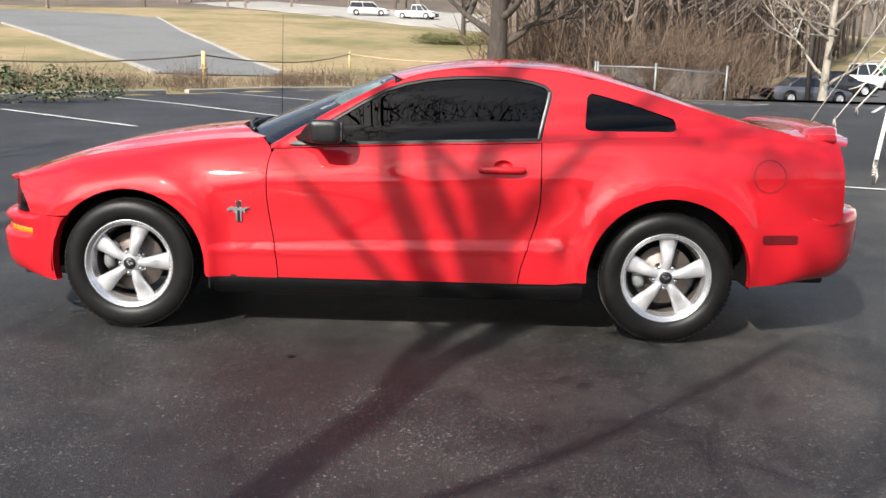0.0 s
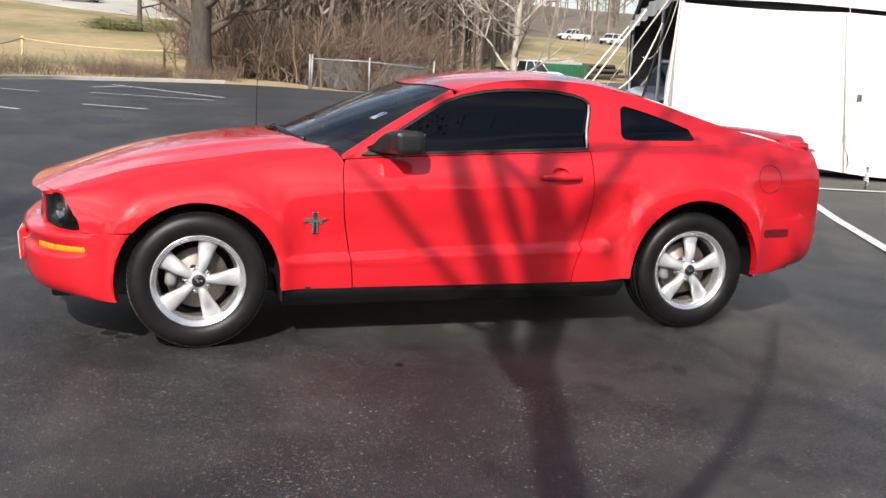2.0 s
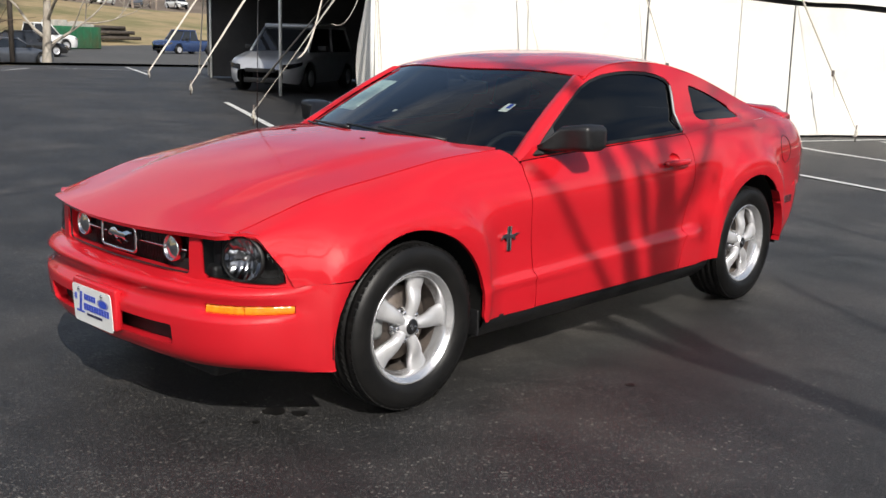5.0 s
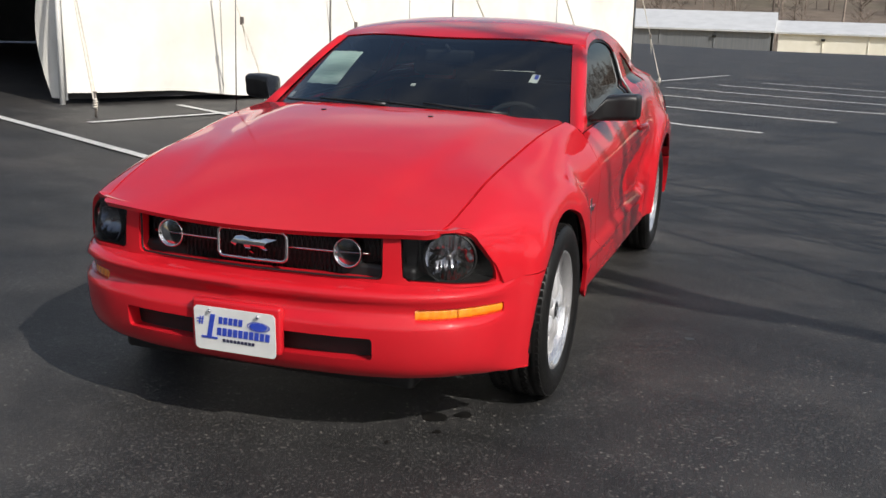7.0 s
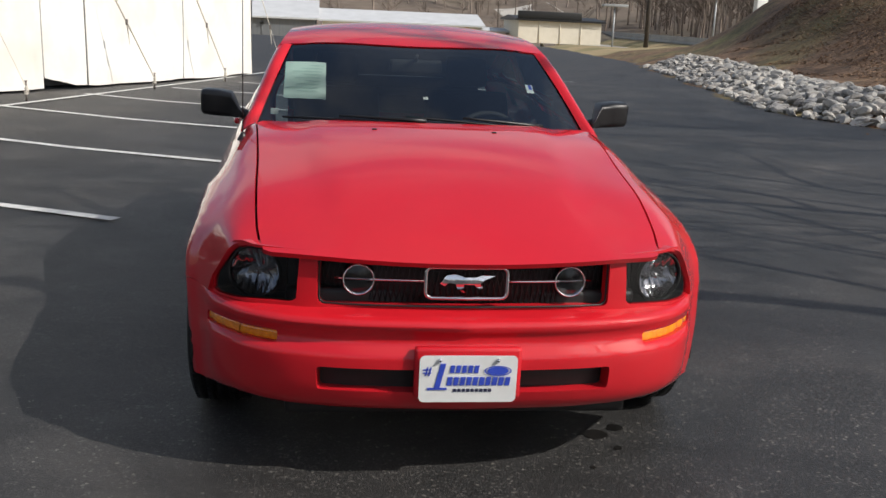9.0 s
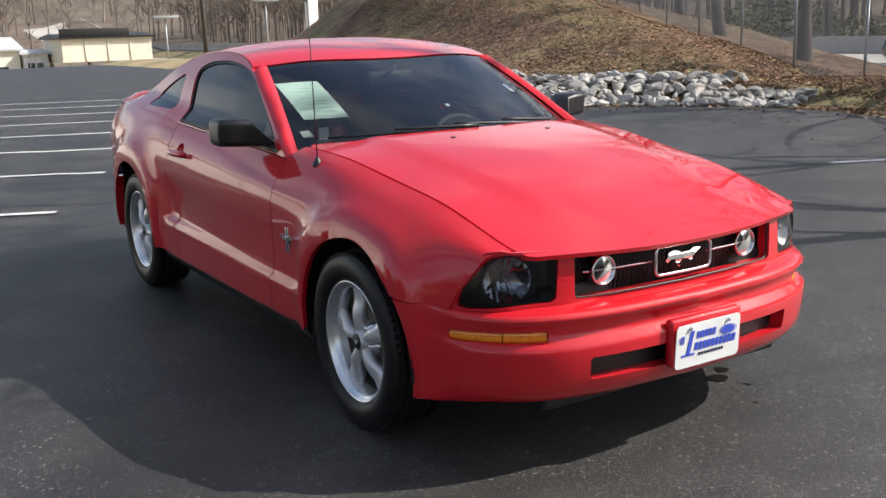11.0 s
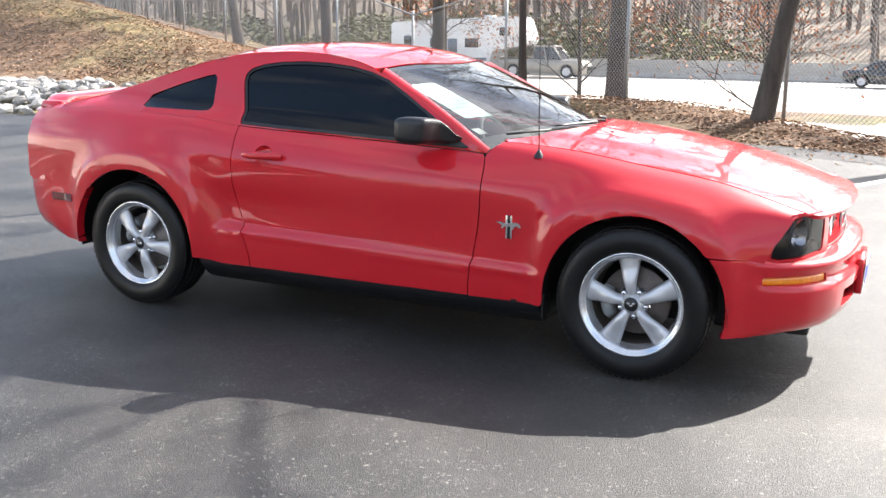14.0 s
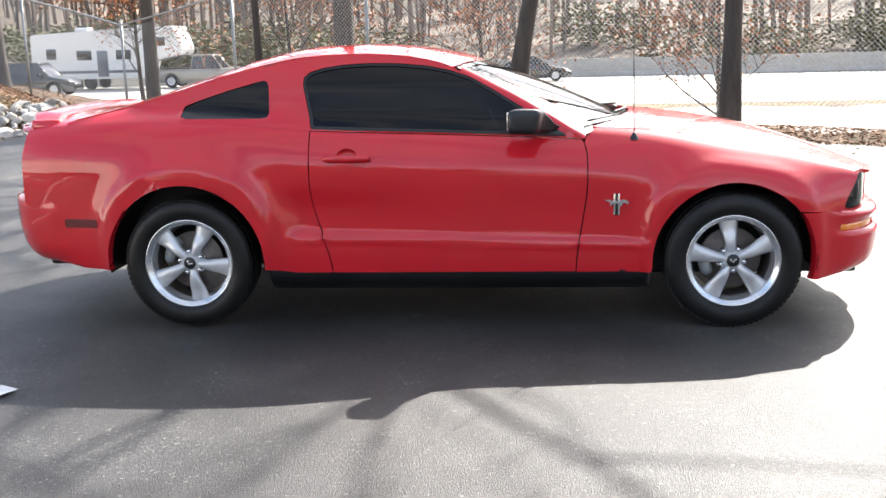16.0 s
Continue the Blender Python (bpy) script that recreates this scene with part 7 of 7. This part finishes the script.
    for q in range(4):
        a, b = lo[q], lo[(q + 1) % 4]
        c, d = hi[(q + 1) % 4], hi[q]
        bm = bmesh.new()
        bm.faces.new([bm.verts.new((*p, zz)) for p, zz in ((a, belt - 0.03), (b, belt - 0.03), (c, zt), (d, zt))])
        part("window", face_out(bm, (0, 0, belt)), FAR_GLASS, t, smooth=False)
    bm = bmesh.new()
    box(bm, r0 - 0.08, r1 + 0.08, -w * 0.70, w * 0.70, zt - 0.05, Ht, 0.05)
    part("roof", bm, paint, t)
    for s in (-1, 1):
        for (xa, xb) in ((c0, r0), ((c0 + c1) / 2 + 0.05, (r0 + r1) / 2 + 0.05), (c1, r1)):
            bm = bmesh.new()
            tube(bm, [(xa, s * w * 0.805, belt - 0.03), (xb, s * w * 0.668, zt)], 0.035, 5)
            part("pillar", bm, paint, t)
    if style == "pickup":
        bm = bmesh.new()
        box(bm, rear + 0.08, h - 0.08, -w * 0.78, w * 0.78, belt - 0.01, belt + 0.035, 0.01)
        part("bed_cover", bm, SATIN_BLACK, t)
    for s in (-1, 1):
        way = [(-h - 0.010, w * 0.52), (-h - 0.010, w * 0.60)] + [(xx, wid(xx) + 0.008) for xx in span(-h + 0.03, -h + 0.40, 7)]
        bm = grid_bm(list(range(len(way))), span(0, 1, 4), lambda i, k: (way[i][0], s * way[i][1], nose * (0.62 + 0.022 * i + (0.16 - 0.010 * i) * k)))
        part("headlamp", bm, FAR_GLASS if style == "suv" else CHROME, t)
        bm = bmesh.new()
        box(bm, h - 0.08, h + 0.01, min(s * w * 0.58, s * w * 0.84), max(s * w * 0.58, s * w * 0.84), belt * 0.68, belt * 0.88, 0.02)
        part("tail_lamp", bm, RED_LENS, t)
        bm = bmesh.new()
        box(bm, cowl + 0.32, cowl + 0.46, min(s * w * 0.9, s * (w + 0.14)), max(s * w * 0.9, s * (w + 0.14)), belt, belt + 0.13, 0.03)
        part("door_mirror", bm, SATIN_BLACK, t)
    bm = bmesh.new()
    box(bm, -h - 0.012, -h + 0.06, -w * 0.40, w * 0.40, nose * 0.56, nose * 0.68, 0.02)
    part("grille", bm, SATIN_BLACK, t)
    bm = bmesh.new()
    box(bm, -h - 0.012, -h + 0.06, -w * 0.44, w * 0.44, nose * 0.28, nose * 0.42, 0.02)
    part("air_intake", bm, SATIN_BLACK, t)
    for sx in (-1, 1):
        for sy in (-1, 1):
            c = (sx * ax, sy * (w - 0.10), R)
            bm = lathe(bmesh.new(), [(R * 0.62, 0.10), (R * 0.9, 0.11), (R, 0.07), (R, -0.07), (R * 0.9, -0.11), (R * 0.6, -0.10)], 24, "y", c)
            bmesh.ops.recalc_face_normals(bm, faces=bm.faces)
            ty = part("tyre", bm, RUBBER, t)
            bm = lathe(bmesh.new(), [(0.0, 0.075), (R * 0.2, 0.085), (R * 0.3, 0.06), (R * 0.55, 0.07), (R * 0.64, 0.095)] if sy > 0 else [(0.0, -0.075), (R * 0.2, -0.085), (R * 0.3, -0.06), (R * 0.55, -0.07), (R * 0.64, -0.095)], 20, "y", c)
            bmesh.ops.recalc_face_normals(bm, faces=bm.faces)
            part("rim", bm, ALLOY, ty)
    return t


FAR_GLASS = pmat("dark_vehicle_glass", (0.015, 0.017, 0.02), (0.02, 0.022, 0.025), 2, 0.08, coat=0.5)
SILVER = pmat("silver_car_paint", (0.50, 0.51, 0.53), (0.46, 0.47, 0.49), 3, 0.3, metal=0.4, coat=0.8)
GREY_P = pmat("slate_car_paint", (0.12, 0.13, 0.15), (0.10, 0.11, 0.13), 3, 0.3, metal=0.4, coat=0.8)
BLACK_P = pmat("black_car_paint", (0.015, 0.015, 0.017), (0.02, 0.02, 0.02), 3, 0.2, coat=1.0)
WHITE_P = pmat("white_car_paint", (0.75, 0.75, 0.74), (0.70, 0.70, 0.69), 3, 0.3, coat=0.8)
BLUE_P = pmat("dark_blue_car_paint", (0.02, 0.04, 0.11), (0.025, 0.05, 0.13), 3, 0.25, coat=1.0)
TAN_P = pmat("pewter_truck_paint", (0.36, 0.33, 0.28), (0.32, 0.29, 0.25), 3, 0.35, metal=0.3, coat=0.6)
GREEN_P = pmat("dumpster_green", (0.015, 0.10, 0.045), (0.02, 0.13, 0.06), 2, 0.6, c3=(0.10, 0.06, 0.03), scale3=0.8)

vehicle("silver_suv", "silver sport utility vehicle parked inside the tent", "car", 12.0, 16.8, 30, 4.5, 1.85, 1.62, SILVER, "suv", z=tilt(12.0, 16.8))
vehicle("grey_sedan", "slate grey sedan parked beyond the lot", "car", 18.0, 47.7, 194, 4.7, 1.8, 1.42, GREY_P, "sedan", far=True)
vehicle("black_sedan", "black sedan parked in the next lot", "car", 21.5, 53.5, 184, 4.7, 1.8, 1.42, BLACK_P, "sedan", far=True)
vehicle("white_pickup", "white pickup truck parked in the next lot", "truck", 26.5, 63.0, 185, 5.5, 1.95, 1.85, WHITE_P, "pickup", far=True)
vehicle("blue_pickup", "dark blue pickup truck parked in the next lot", "truck", 37.6, 62.5, 15, 5.4, 1.95, 1.8, BLUE_P, "pickup", far=True)
vehicle("black_sedan", "black sedan on the sunlit highway", "car", -0.45, -52.0, 0, 4.6, 1.8, 1.40, BLACK_P, "sedan", z=-1.08, far=True)
vehicle("dark_suv", "dark green sport utility vehicle on the highway", "car", 25.8, -46.0, 0, 4.7, 1.85, 1.75, BLACK_P, "suv", z=-1.08, far=True)
vehicle("pewter_pickup", "pewter pickup truck towing a white trailer", "truck", 19.0, -53.4, 0, 5.7, 2.0, 1.9, TAN_P, "pickup", z=-1.08, far=True)
for i, (x, y, p, st) in enumerate(((60, 128, WHITE_P, "pickup"), (67, 130, WHITE_P, "suv"), (74, 133, GREY_P, "sedan"), (82, 135, WHITE_P, "van"), (40, 118, WHITE_P, "van"), (33, 117, BLACK_P, "suv"), (-6, 112, WHITE_P, "pickup"), (-12, 116, WHITE_P, "suv"))):
    vehicle("parked_car", "small vehicle parked far up the slope", "car", x, y, 10 + 25 * i, 4.9, 1.9, 1.6 if st != "van" else 2.1, p, st, far=True, group="cars up the slope")

# fifth-wheel trailer
tr = thing("travel_trailer", "white fifth-wheel travel trailer with grey graphics", "trailer", Matrix.Translation((24.6, -53.4, -1.08)))
bm = bmesh.new()
prof = [(-2.6, 1.55), (-4.6, 1.9), (-4.75, 2.3), (-4.3, 3.55), (-3.9, 3.62), (4.3, 3.25), (4.45, 3.1), (4.45, 0.75), (4.2, 0.62), (-2.3, 0.62)]
fr = [bm.verts.new((x, -1.2, z)) for x, z in prof]
bk = [bm.verts.new((x, 1.2, z)) for x, z in prof]
bm.faces.new(fr)
bm.faces.new(bk[::-1])
for i in range(len(prof)):
    j = (i + 1) % len(prof)
    bm.faces.new((fr[i], bk[i], bk[j], fr[j]))
bmesh.ops.recalc_face_normals(bm, faces=bm.faces)
bmesh.ops.bevel(bm, geom=list(bm.edges), offset=0.06, segments=2, affect="EDGES")
part("shell", bm, WHITE_P, tr, smooth=False)
for x, z, w_, h_ in ((-3.4, 2.7, 0.7, 0.5), (-1.2, 2.0, 0.9, 0.55), (1.2, 2.0, 0.9, 0.55), (3.2, 2.1, 0.6, 0.6), (0.1, 1.5, 0.65, 1.5)):
    bm = bmesh.new()
    box(bm, x - w_ / 2, x + w_ / 2, 1.195, 1.215, z - h_ / 2, z + h_ / 2, 0.008)
    part("window", bm, FAR_GLASS if h_ < 1 else GREY_P, tr)
bm = bmesh.new()
box(bm, -2.2, 4.3, 1.19, 1.212, 0.95, 1.12, 0.008)
part("graphic_band", bm, GREY_P, tr)
for x in (1.0, 1.95):
    for y in (-1.0, 1.0):
        bm = lathe(bmesh.new(), [(0.0, 0.08 * y), (0.2, 0.09 * y), (0.22, 0.11 * y), (0.36, 0.09 * y), (0.36, -0.09 * y)], 20, "y", (x, y, 0.36))
        bmesh.ops.recalc_face_normals(bm, faces=bm.faces)
        part("tyre", bm, RUBBER, tr)
bm = bmesh.new()
box(bm, 1.2, 2.0, -0.4, 0.4, 3.4, 3.62, 0.05)
box(bm, -2.2, -1.6, -0.3, 0.3, 3.5, 3.68, 0.05)
part("roof_unit", bm, WHITE_P, tr)

# ---- highway furniture ----
bm = bmesh.new()
prof = [(0.42, -0.1), (0.42, 0.08), (0.24, 0.34), (0.13, 1.15), (-0.13, 1.15), (-0.24, 0.34), (-0.42, 0.08), (-0.42, -0.1)]
rows = [[bm.verts.new((x, -57.2 + o, -1.10 + z * 0.95 + 0.012 * math.sin(x * 0.2))) for o, z in prof] for x in span(-240, 240, 81)]
for r, s in zip(rows, rows[1:]):
    for k in range(7):
        bm.faces.new((r[k], r[k + 1], s[k + 1], s[k]))
bmesh.ops.recalc_face_normals(bm, faces=bm.faces)
tagged(part("highway_barrier", bm, CONCRETE, smooth=False), "long pale concrete highway barrier wall", "barrier", kind="structure")
sign = thing("highway_sign", "green overhead highway sign with faint white lettering bars", "sign", Matrix.Translation((54.0, -108.0, ground_z(54, -108))))
SG = pmat("sign_green", (0.01, 0.20, 0.12), (0.012, 0.22, 0.13), 2, 0.5)
zg = 1.75 - ground_z(54, -108)
bm = bmesh.new()
box(bm, -2.6, 2.6, 0.0, 0.08, zg - 0.65, zg + 0.65, 0.02)
part("panel", bm, SG, sign)
for x in (-4.2, 4.2):
    bm = bmesh.new()
    tube(bm, [(x, -0.2, -3), (x, -0.2, zg + 0.8)], 0.10, 8)
    part("leg", bm, STEEL, sign)
bm = bmesh.new()
tube(bm, [(-4.2, -0.2, zg + 0.7), (4.2, -0.2, zg + 0.7)], 0.08, 8)
part("beam", bm, STEEL, sign)
for k in range(6):
    bm = bmesh.new()
    box(bm, -2.2 + 0.72 * k, -2.2 + 0.72 * k + 0.55, 0.085, 0.10, zg - 0.2, zg + 0.2)
    part("lettering", bm, WHITE_PAINT, sign, smooth=False)

# ---- far side of the lot: buildings, poles, sign pylon ----
def wall_block(name, label, x0, x1, y0, y1, z0, z1, wall_m, roof_m, windows=(), pitch=0.0, lamps=0, group=""):
    t = thing(name, label, "building", Matrix.Translation((0, -2.5, -1.6)))
    bm = bmesh.new()
    box(bm, x0, x1, y0, y1, z0, z1)
    part("wall", bm, wall_m, t, smooth=False)
    bm = bmesh.new()
    v = [bm.verts.new(p) for p in ((x0 - 0.5, y0 - 0.5, z1), (x0 - 0.5, y1 + 0.5, z1), (x1 + 0.5, y1 + 0.5, z1), (x1 + 0.5, y0 - 0.5, z1))]
    w_ = [bm.verts.new(p) for p in (((x0 + x1) / 2, y0 - 0.5, z1 + pitch), ((x0 + x1) / 2, y1 + 0.5, z1 + pitch))]
    u = [bm.verts.new(q.co - Vector((0, 0, 0.25))) for q in v]
    for q in ((v[0], w_[0], w_[1], v[1]), (w_[0], v[3], v[2], w_[1]), (v[0], v[3], w_[0]), (v[1], w_[1], v[2]), tuple(u)):
        bm.faces.new(q)
    for i in range(4):
        bm.faces.new((u[i], u[(i + 1) % 4], v[(i + 1) % 4], v[i]))
    bmesh.ops.recalc_face_normals(bm, faces=bm.faces)
    part("roof", bm, roof_m, t, smooth=False)
    for y, zz, ww, hh in windows:
        bm = bmesh.new()
        box(bm, x0 - 0.06, x0 + 0.05, y - ww / 2, y + ww / 2, zz - hh / 2, zz + hh / 2, 0.01)
        wn_ = part("window", bm, FAR_GLASS, t)
        bm = bmesh.new()
        box(bm, x0 - 0.10, x0 + 0.02, y - ww / 2 - 0.1, y + ww / 2 + 0.1, zz - hh / 2 - 0.12, zz - hh / 2, 0.01)
        part("sill", bm, WHITE_PAINT, wn_)
    for k in range(lamps):
        y = y0 + (y1 - y0) * (k + 0.5) / lamps
        bm = bmesh.new()
        box(bm, x0 - 0.35, x0, y - 0.25, y + 0.25, z1 - 1.1, z1 - 0.75, 0.05)
        part("wall_lamp", bm, SATIN_BLACK, t)
    for k in range(1, 4):
        y = y0 + (y1 - y0) * k / 4
        bm = bmesh.new()
        tube(bm, [(x0 - 0.06, y, z0), (x0 - 0.06, y, z1 - 0.1)], 0.06, 6)
        part("downpipe", bm, wall_m, t)
    return t


CREAM = pmat("cream_siding", (0.80, 0.77, 0.67), (0.74, 0.71, 0.60), 0.6, 0.7, bump=0.2, bscale=4)
GREY_SIDING = pmat("grey_metal_siding", (0.16, 0.17, 0.18), (0.13, 0.14, 0.15), 0.8, 0.5, bump=0.3, bscale=6, squash=(1, 6, 0.2))
WHITE_ROOF = pmat("white_metal_roof", (0.55, 0.56, 0.57), (0.47, 0.48, 0.49), 0.5, 0.5)
TAN_STUCCO = pmat("tan_stucco", (0.74, 0.69, 0.58), (0.68, 0.63, 0.52), 0.8, 0.85, bump=0.3, bscale=10)
BX = 145.0
gz = ground_z(BX + 6, -5) + 1.6
wall_block("cream_building", "long low cream building with a metal roof", BX, BX + 16, -20.5, 3.0, gz, 2.0, CREAM, WHITE_ROOF, ((-16.4, -0.9, 1.2, 1.0), (-18.3, -0.9, 1.2, 1.0), (-13.5, -0.9, 1.2, 1.0)), 1.6, 2)
wall_block("grey_building", "dark grey metal building with a pale roof", BX - 3, BX + 20, 4.0, 34.0, gz, 2.1, GREY_SIDING, WHITE_ROOF, (), 2.6, 2)
cp = wall_block("canopy_building", "tan stucco canopy block raised on posts", BX - 8, BX + 4, -36.5, -24.5, 0.0, 3.3, TAN_STUCCO, SATIN_BLACK, (), 0.5, 0)
for y in (-35.8, -30.5, -25.2):
    bm = bmesh.new()
    tube(bm, [(BX - 7.2, y, gz - 1), (BX - 7.2, y, 0.05)], 0.3, 10)
    part("column", bm, WHITE_PAINT, cp)
    bm = bmesh.new()
    tube(bm, [(BX + 3.2, y, gz - 1), (BX + 3.2, y, 0.05)], 0.3, 10)
    part("column", bm, WHITE_PAINT, cp)
bm = bmesh.new()
box(bm, BX - 8.3, BX - 7.9, -33.5, -24.3, 3.3, 4.4, 0.1)
part("parapet", bm, SATIN_BLACK, cp)
wall_block("entrance_block", "small white entrance porch with glass doors", BX - 1, BX + 8, -24.0, -20.8, gz, 1.4, WHITE_PAINT, WHITE_ROOF, ((-22.9, -0.8, 0.9, 1.6), (-21.7, -0.8, 0.9, 1.6)), 0.4)


def pole(name, label, cat, x, y, h, r, lamp=False, mat_=None, group=""):
    z = ground_z(x, y)
    t = thing(name, label, cat, Matrix.Translation((x, y, z)), group)
    bm = bmesh.new()
    tube(bm, [(0, 0, -0.5), (0, 0, h)], [r, r * 0.75], 10)
    part("shaft", bm, mat_ or STEEL, t)
    if lamp:
        bm = bmesh.new()
        box(bm, -0.5, 0.5, -1.5, 1.5, h - 0.15, h + 0.15, 0.05)
        part("lamp_head", bm, STEEL, t)
    else:
        bm = bmesh.new()
        tube(bm, [(-0.1, -1.2, h - 0.8), (-0.1, 1.2, h - 0.8)], 0.06, 6)
        part("crossarm", bm, BARK, t)
    return t


pole("utility_pole", "dark wooden utility pole", "pole", 92, -31.1, 11, 0.24, False, BARK, "utility poles")
pole("street_lamp", "tall steel lot lamp", "lamp", 112, -33.5, 6.5, 0.12, True, None, "lot lamps")
pole("street_lamp", "tall steel lot lamp", "lamp", 105, -43.0, 6.5, 0.12, True, None, "lot lamps")
pole("street_lamp", "tall steel lot lamp", "lamp", 120, -64.5, 9.5, 0.14, True, None, "lot lamps")
pole("utility_pole", "slim dark utility pole", "pole", 110, -68.5, 14, 0.16, False, BARK, "utility poles")
pole("utility_pole", "slim dark utility pole", "pole", 105, -74.5, 14, 0.16, False, BARK, "utility poles")
pole("utility_pole", "rust-brown wooden utility pole", "pole", 17.5, 46.0, 10, 0.13, False, BARK, "utility poles")
pole("utility_pole", "wooden utility pole among the brush", "pole", 12.3, 47.0, 9, 0.11, False, BARK, "utility poles")
py = thing("sign_pylon", "white sign pylon with a plain oval board", "sign", Matrix.Translation((84, -38.9, ground_z(84, -38.9))))
bm = bmesh.new()
box(bm, -0.4, 0.4, -0.5, 0.5, -0.5, 6.0, 0.05)
part("column", bm, WHITE_PAINT, py)
bm = lathe(bmesh.new(), [(0.0, -0.2), (2.6, -0.2), (2.7, 0.0), (2.6, 0.2), (0.0, 0.2)], 40, "x", (0, 0, 0))
for v in bm.verts:
    v.co.z = v.co.z * 0.42 + 6.4
bmesh.ops.recalc_face_normals(bm, faces=bm.faces)
part("board", bm, GREY_P, py)

# ---- north edge: low fence, posts and rope, dumpster, logs ----
low = thing("low_fence", "low chain-link fence with bent top rail", "fence")
LP = [(4.95, 31.75), (5.01, 31.72), (6.99, 30.75), (9.76, 31.75)]
for i, (x, y) in enumerate(LP):
    bm = bmesh.new()
    tube(bm, [(x, y, tilt(x, y) - 0.1), (x + 0.03 * (i % 2), y, tilt(x, y) + 1.28)], 0.035, 8)
    part("post", bm, STEEL, low)
bm = bmesh.new()
tube(bm, [(x, y, tilt(x, y) + 1.12 + (0.0 if i != 2 else -0.15)) for i, (x, y) in enumerate(LP[1:])], 0.025, 6)
part("top_rail", bm, STEEL, low)
bm = bmesh.new()
tube(bm, [(*LP[0], tilt(*LP[0]) + 0.28), (*LP[1], tilt(*LP[1]) + 0.20)], 0.02, 6)
part("bottom_rail", bm, STEEL, low)
V, F = [], []
for (xa, ya), (xb, yb) in zip(LP[1:], LP[2:]):
    for k in range(26):
        for w_ in (1, -1):
            s0 = k / 26
            s1 = s0 + w_ * 0.34
            if 0 <= s1 <= 1:
                m = len(V)
                for s_, z_ in ((s0, 0.05), (s1, 1.1)):
                    p = (xa + (xb - xa) * s_, ya + (yb - ya) * s_, z_ + tilt(xa, ya))
                    V += [(p[0] - 0.004, p[1], p[2]), (p[0] + 0.004, p[1], p[2]), (p[0], p[1] + 0.005, p[2])]
                for j in range(3):
                    F.append((m + j, m + (j + 1) % 3, m + 3 + (j + 1) % 3, m + 3 + j))
mesh_np("chain_link_mesh", V, F, STEEL, "", "", "stuff", parent=low)
YELLOW = pmat("faded_yellow_paint", (0.62, 0.50, 0.24), (0.52, 0.42, 0.22), 6, 0.7, c3=(0.30, 0.24, 0.15), scale3=4)
RP = [(-18.0, 22.0), (-8.3, 26.8), (-7.0, 55.5), (0.2, 44.0)]
for i, (x, y) in enumerate(RP):
    t = thing("marker_post", "short faded yellow post holding a rope", "post", Matrix.Translation((x, y, ground_z(x, y))), "rope posts")
    bm = bmesh.new()
    tube(bm, [(0, 0, -0.2), (0, 0, 1.08)], 0.075 if i < 3 else 0.06, 12)
    part("shaft", bm, YELLOW if i < 3 else BARK, t)
    bm = bmesh.new()
    box(bm, -0.11, 0.11, -0.11, 0.11, 0.50, 0.56, 0.02)
    part("collar", bm, YELLOW if i < 3 else BARK, t)
for a, b, m_ in ((RP[0], RP[1], DULL_METAL), (RP[1], RP[2], DULL_METAL), (RP[2], RP[3], YELLOW), (RP[3], (2.6, 38.2), BARK)):
    pa, pb = Vector((*a, ground_z(*a) + 0.95)), Vector((*b, ground_z(*b) + 0.95))
    bm = bmesh.new()
    tube(bm, [pa.lerp(pb, k) - Vector((0, 0, (0.9 if m_ is DULL_METAL else 0.35) * k * (1 - k) * 1.6)) for k in span(0, 1, 17)], 0.028, 5)
    tagged(part("barrier_rope", bm, m_), "sagging rope between the posts", "rope", "barrier ropes")
dp = thing("dumpster", "green steel dumpster with debris on top", "dumpster", Matrix.Translation((30.5, 66.5, ground_z(30.5, 66.5))) @ Matrix.Rotation(0.3, 4, "Z"))
bm = bmesh.new()
box(bm, -2.2, 2.2, -1.0, 1.0, 0.15, 1.7, 0.05)
part("bin", bm, GREEN_P, dp)
for k in range(7):
    bm = bmesh.new()
    box(bm, -2.1 + 0.65 * k, -2.0 + 0.65 * k, -1.06, -0.98, 0.2, 1.65, 0.01)
    part("rib", bm, GREEN_P, dp)
bm = bmesh.new()
for k in range(9):
    r_ = random.Random(k)
    box(bm, -1.9 + 0.42 * k, -1.5 + 0.42 * k, -0.7, 0.5, 1.6, 1.8 + r_.uniform(0, 0.35), 0.05)
part("debris", bm, CONCRETE, dp)
lp = thing("log_pile", "heap of cut logs on the slope", "logs", Matrix.Translation((37.5, 74.5, ground_z(37.5, 74.5))))
for k in range(11):
    r_ = random.Random(k + 40)
    bm = bmesh.new()
    yy, zz = (k % 5) * 0.5 - 1.0, 0.25 + (k // 5) * 0.42
    tube(bm, [(-2 + r_.uniform(-0.4, 0.4), yy + 0.25 * (k // 5), zz), (2 + r_.uniform(-0.5, 0.5), yy + 0.25 * (k // 5) + r_.uniform(-0.8, 0.8), zz + r_.uniform(-0.1, 0.3))], 0.15, 9)
    part("log", bm, BARK, lp)
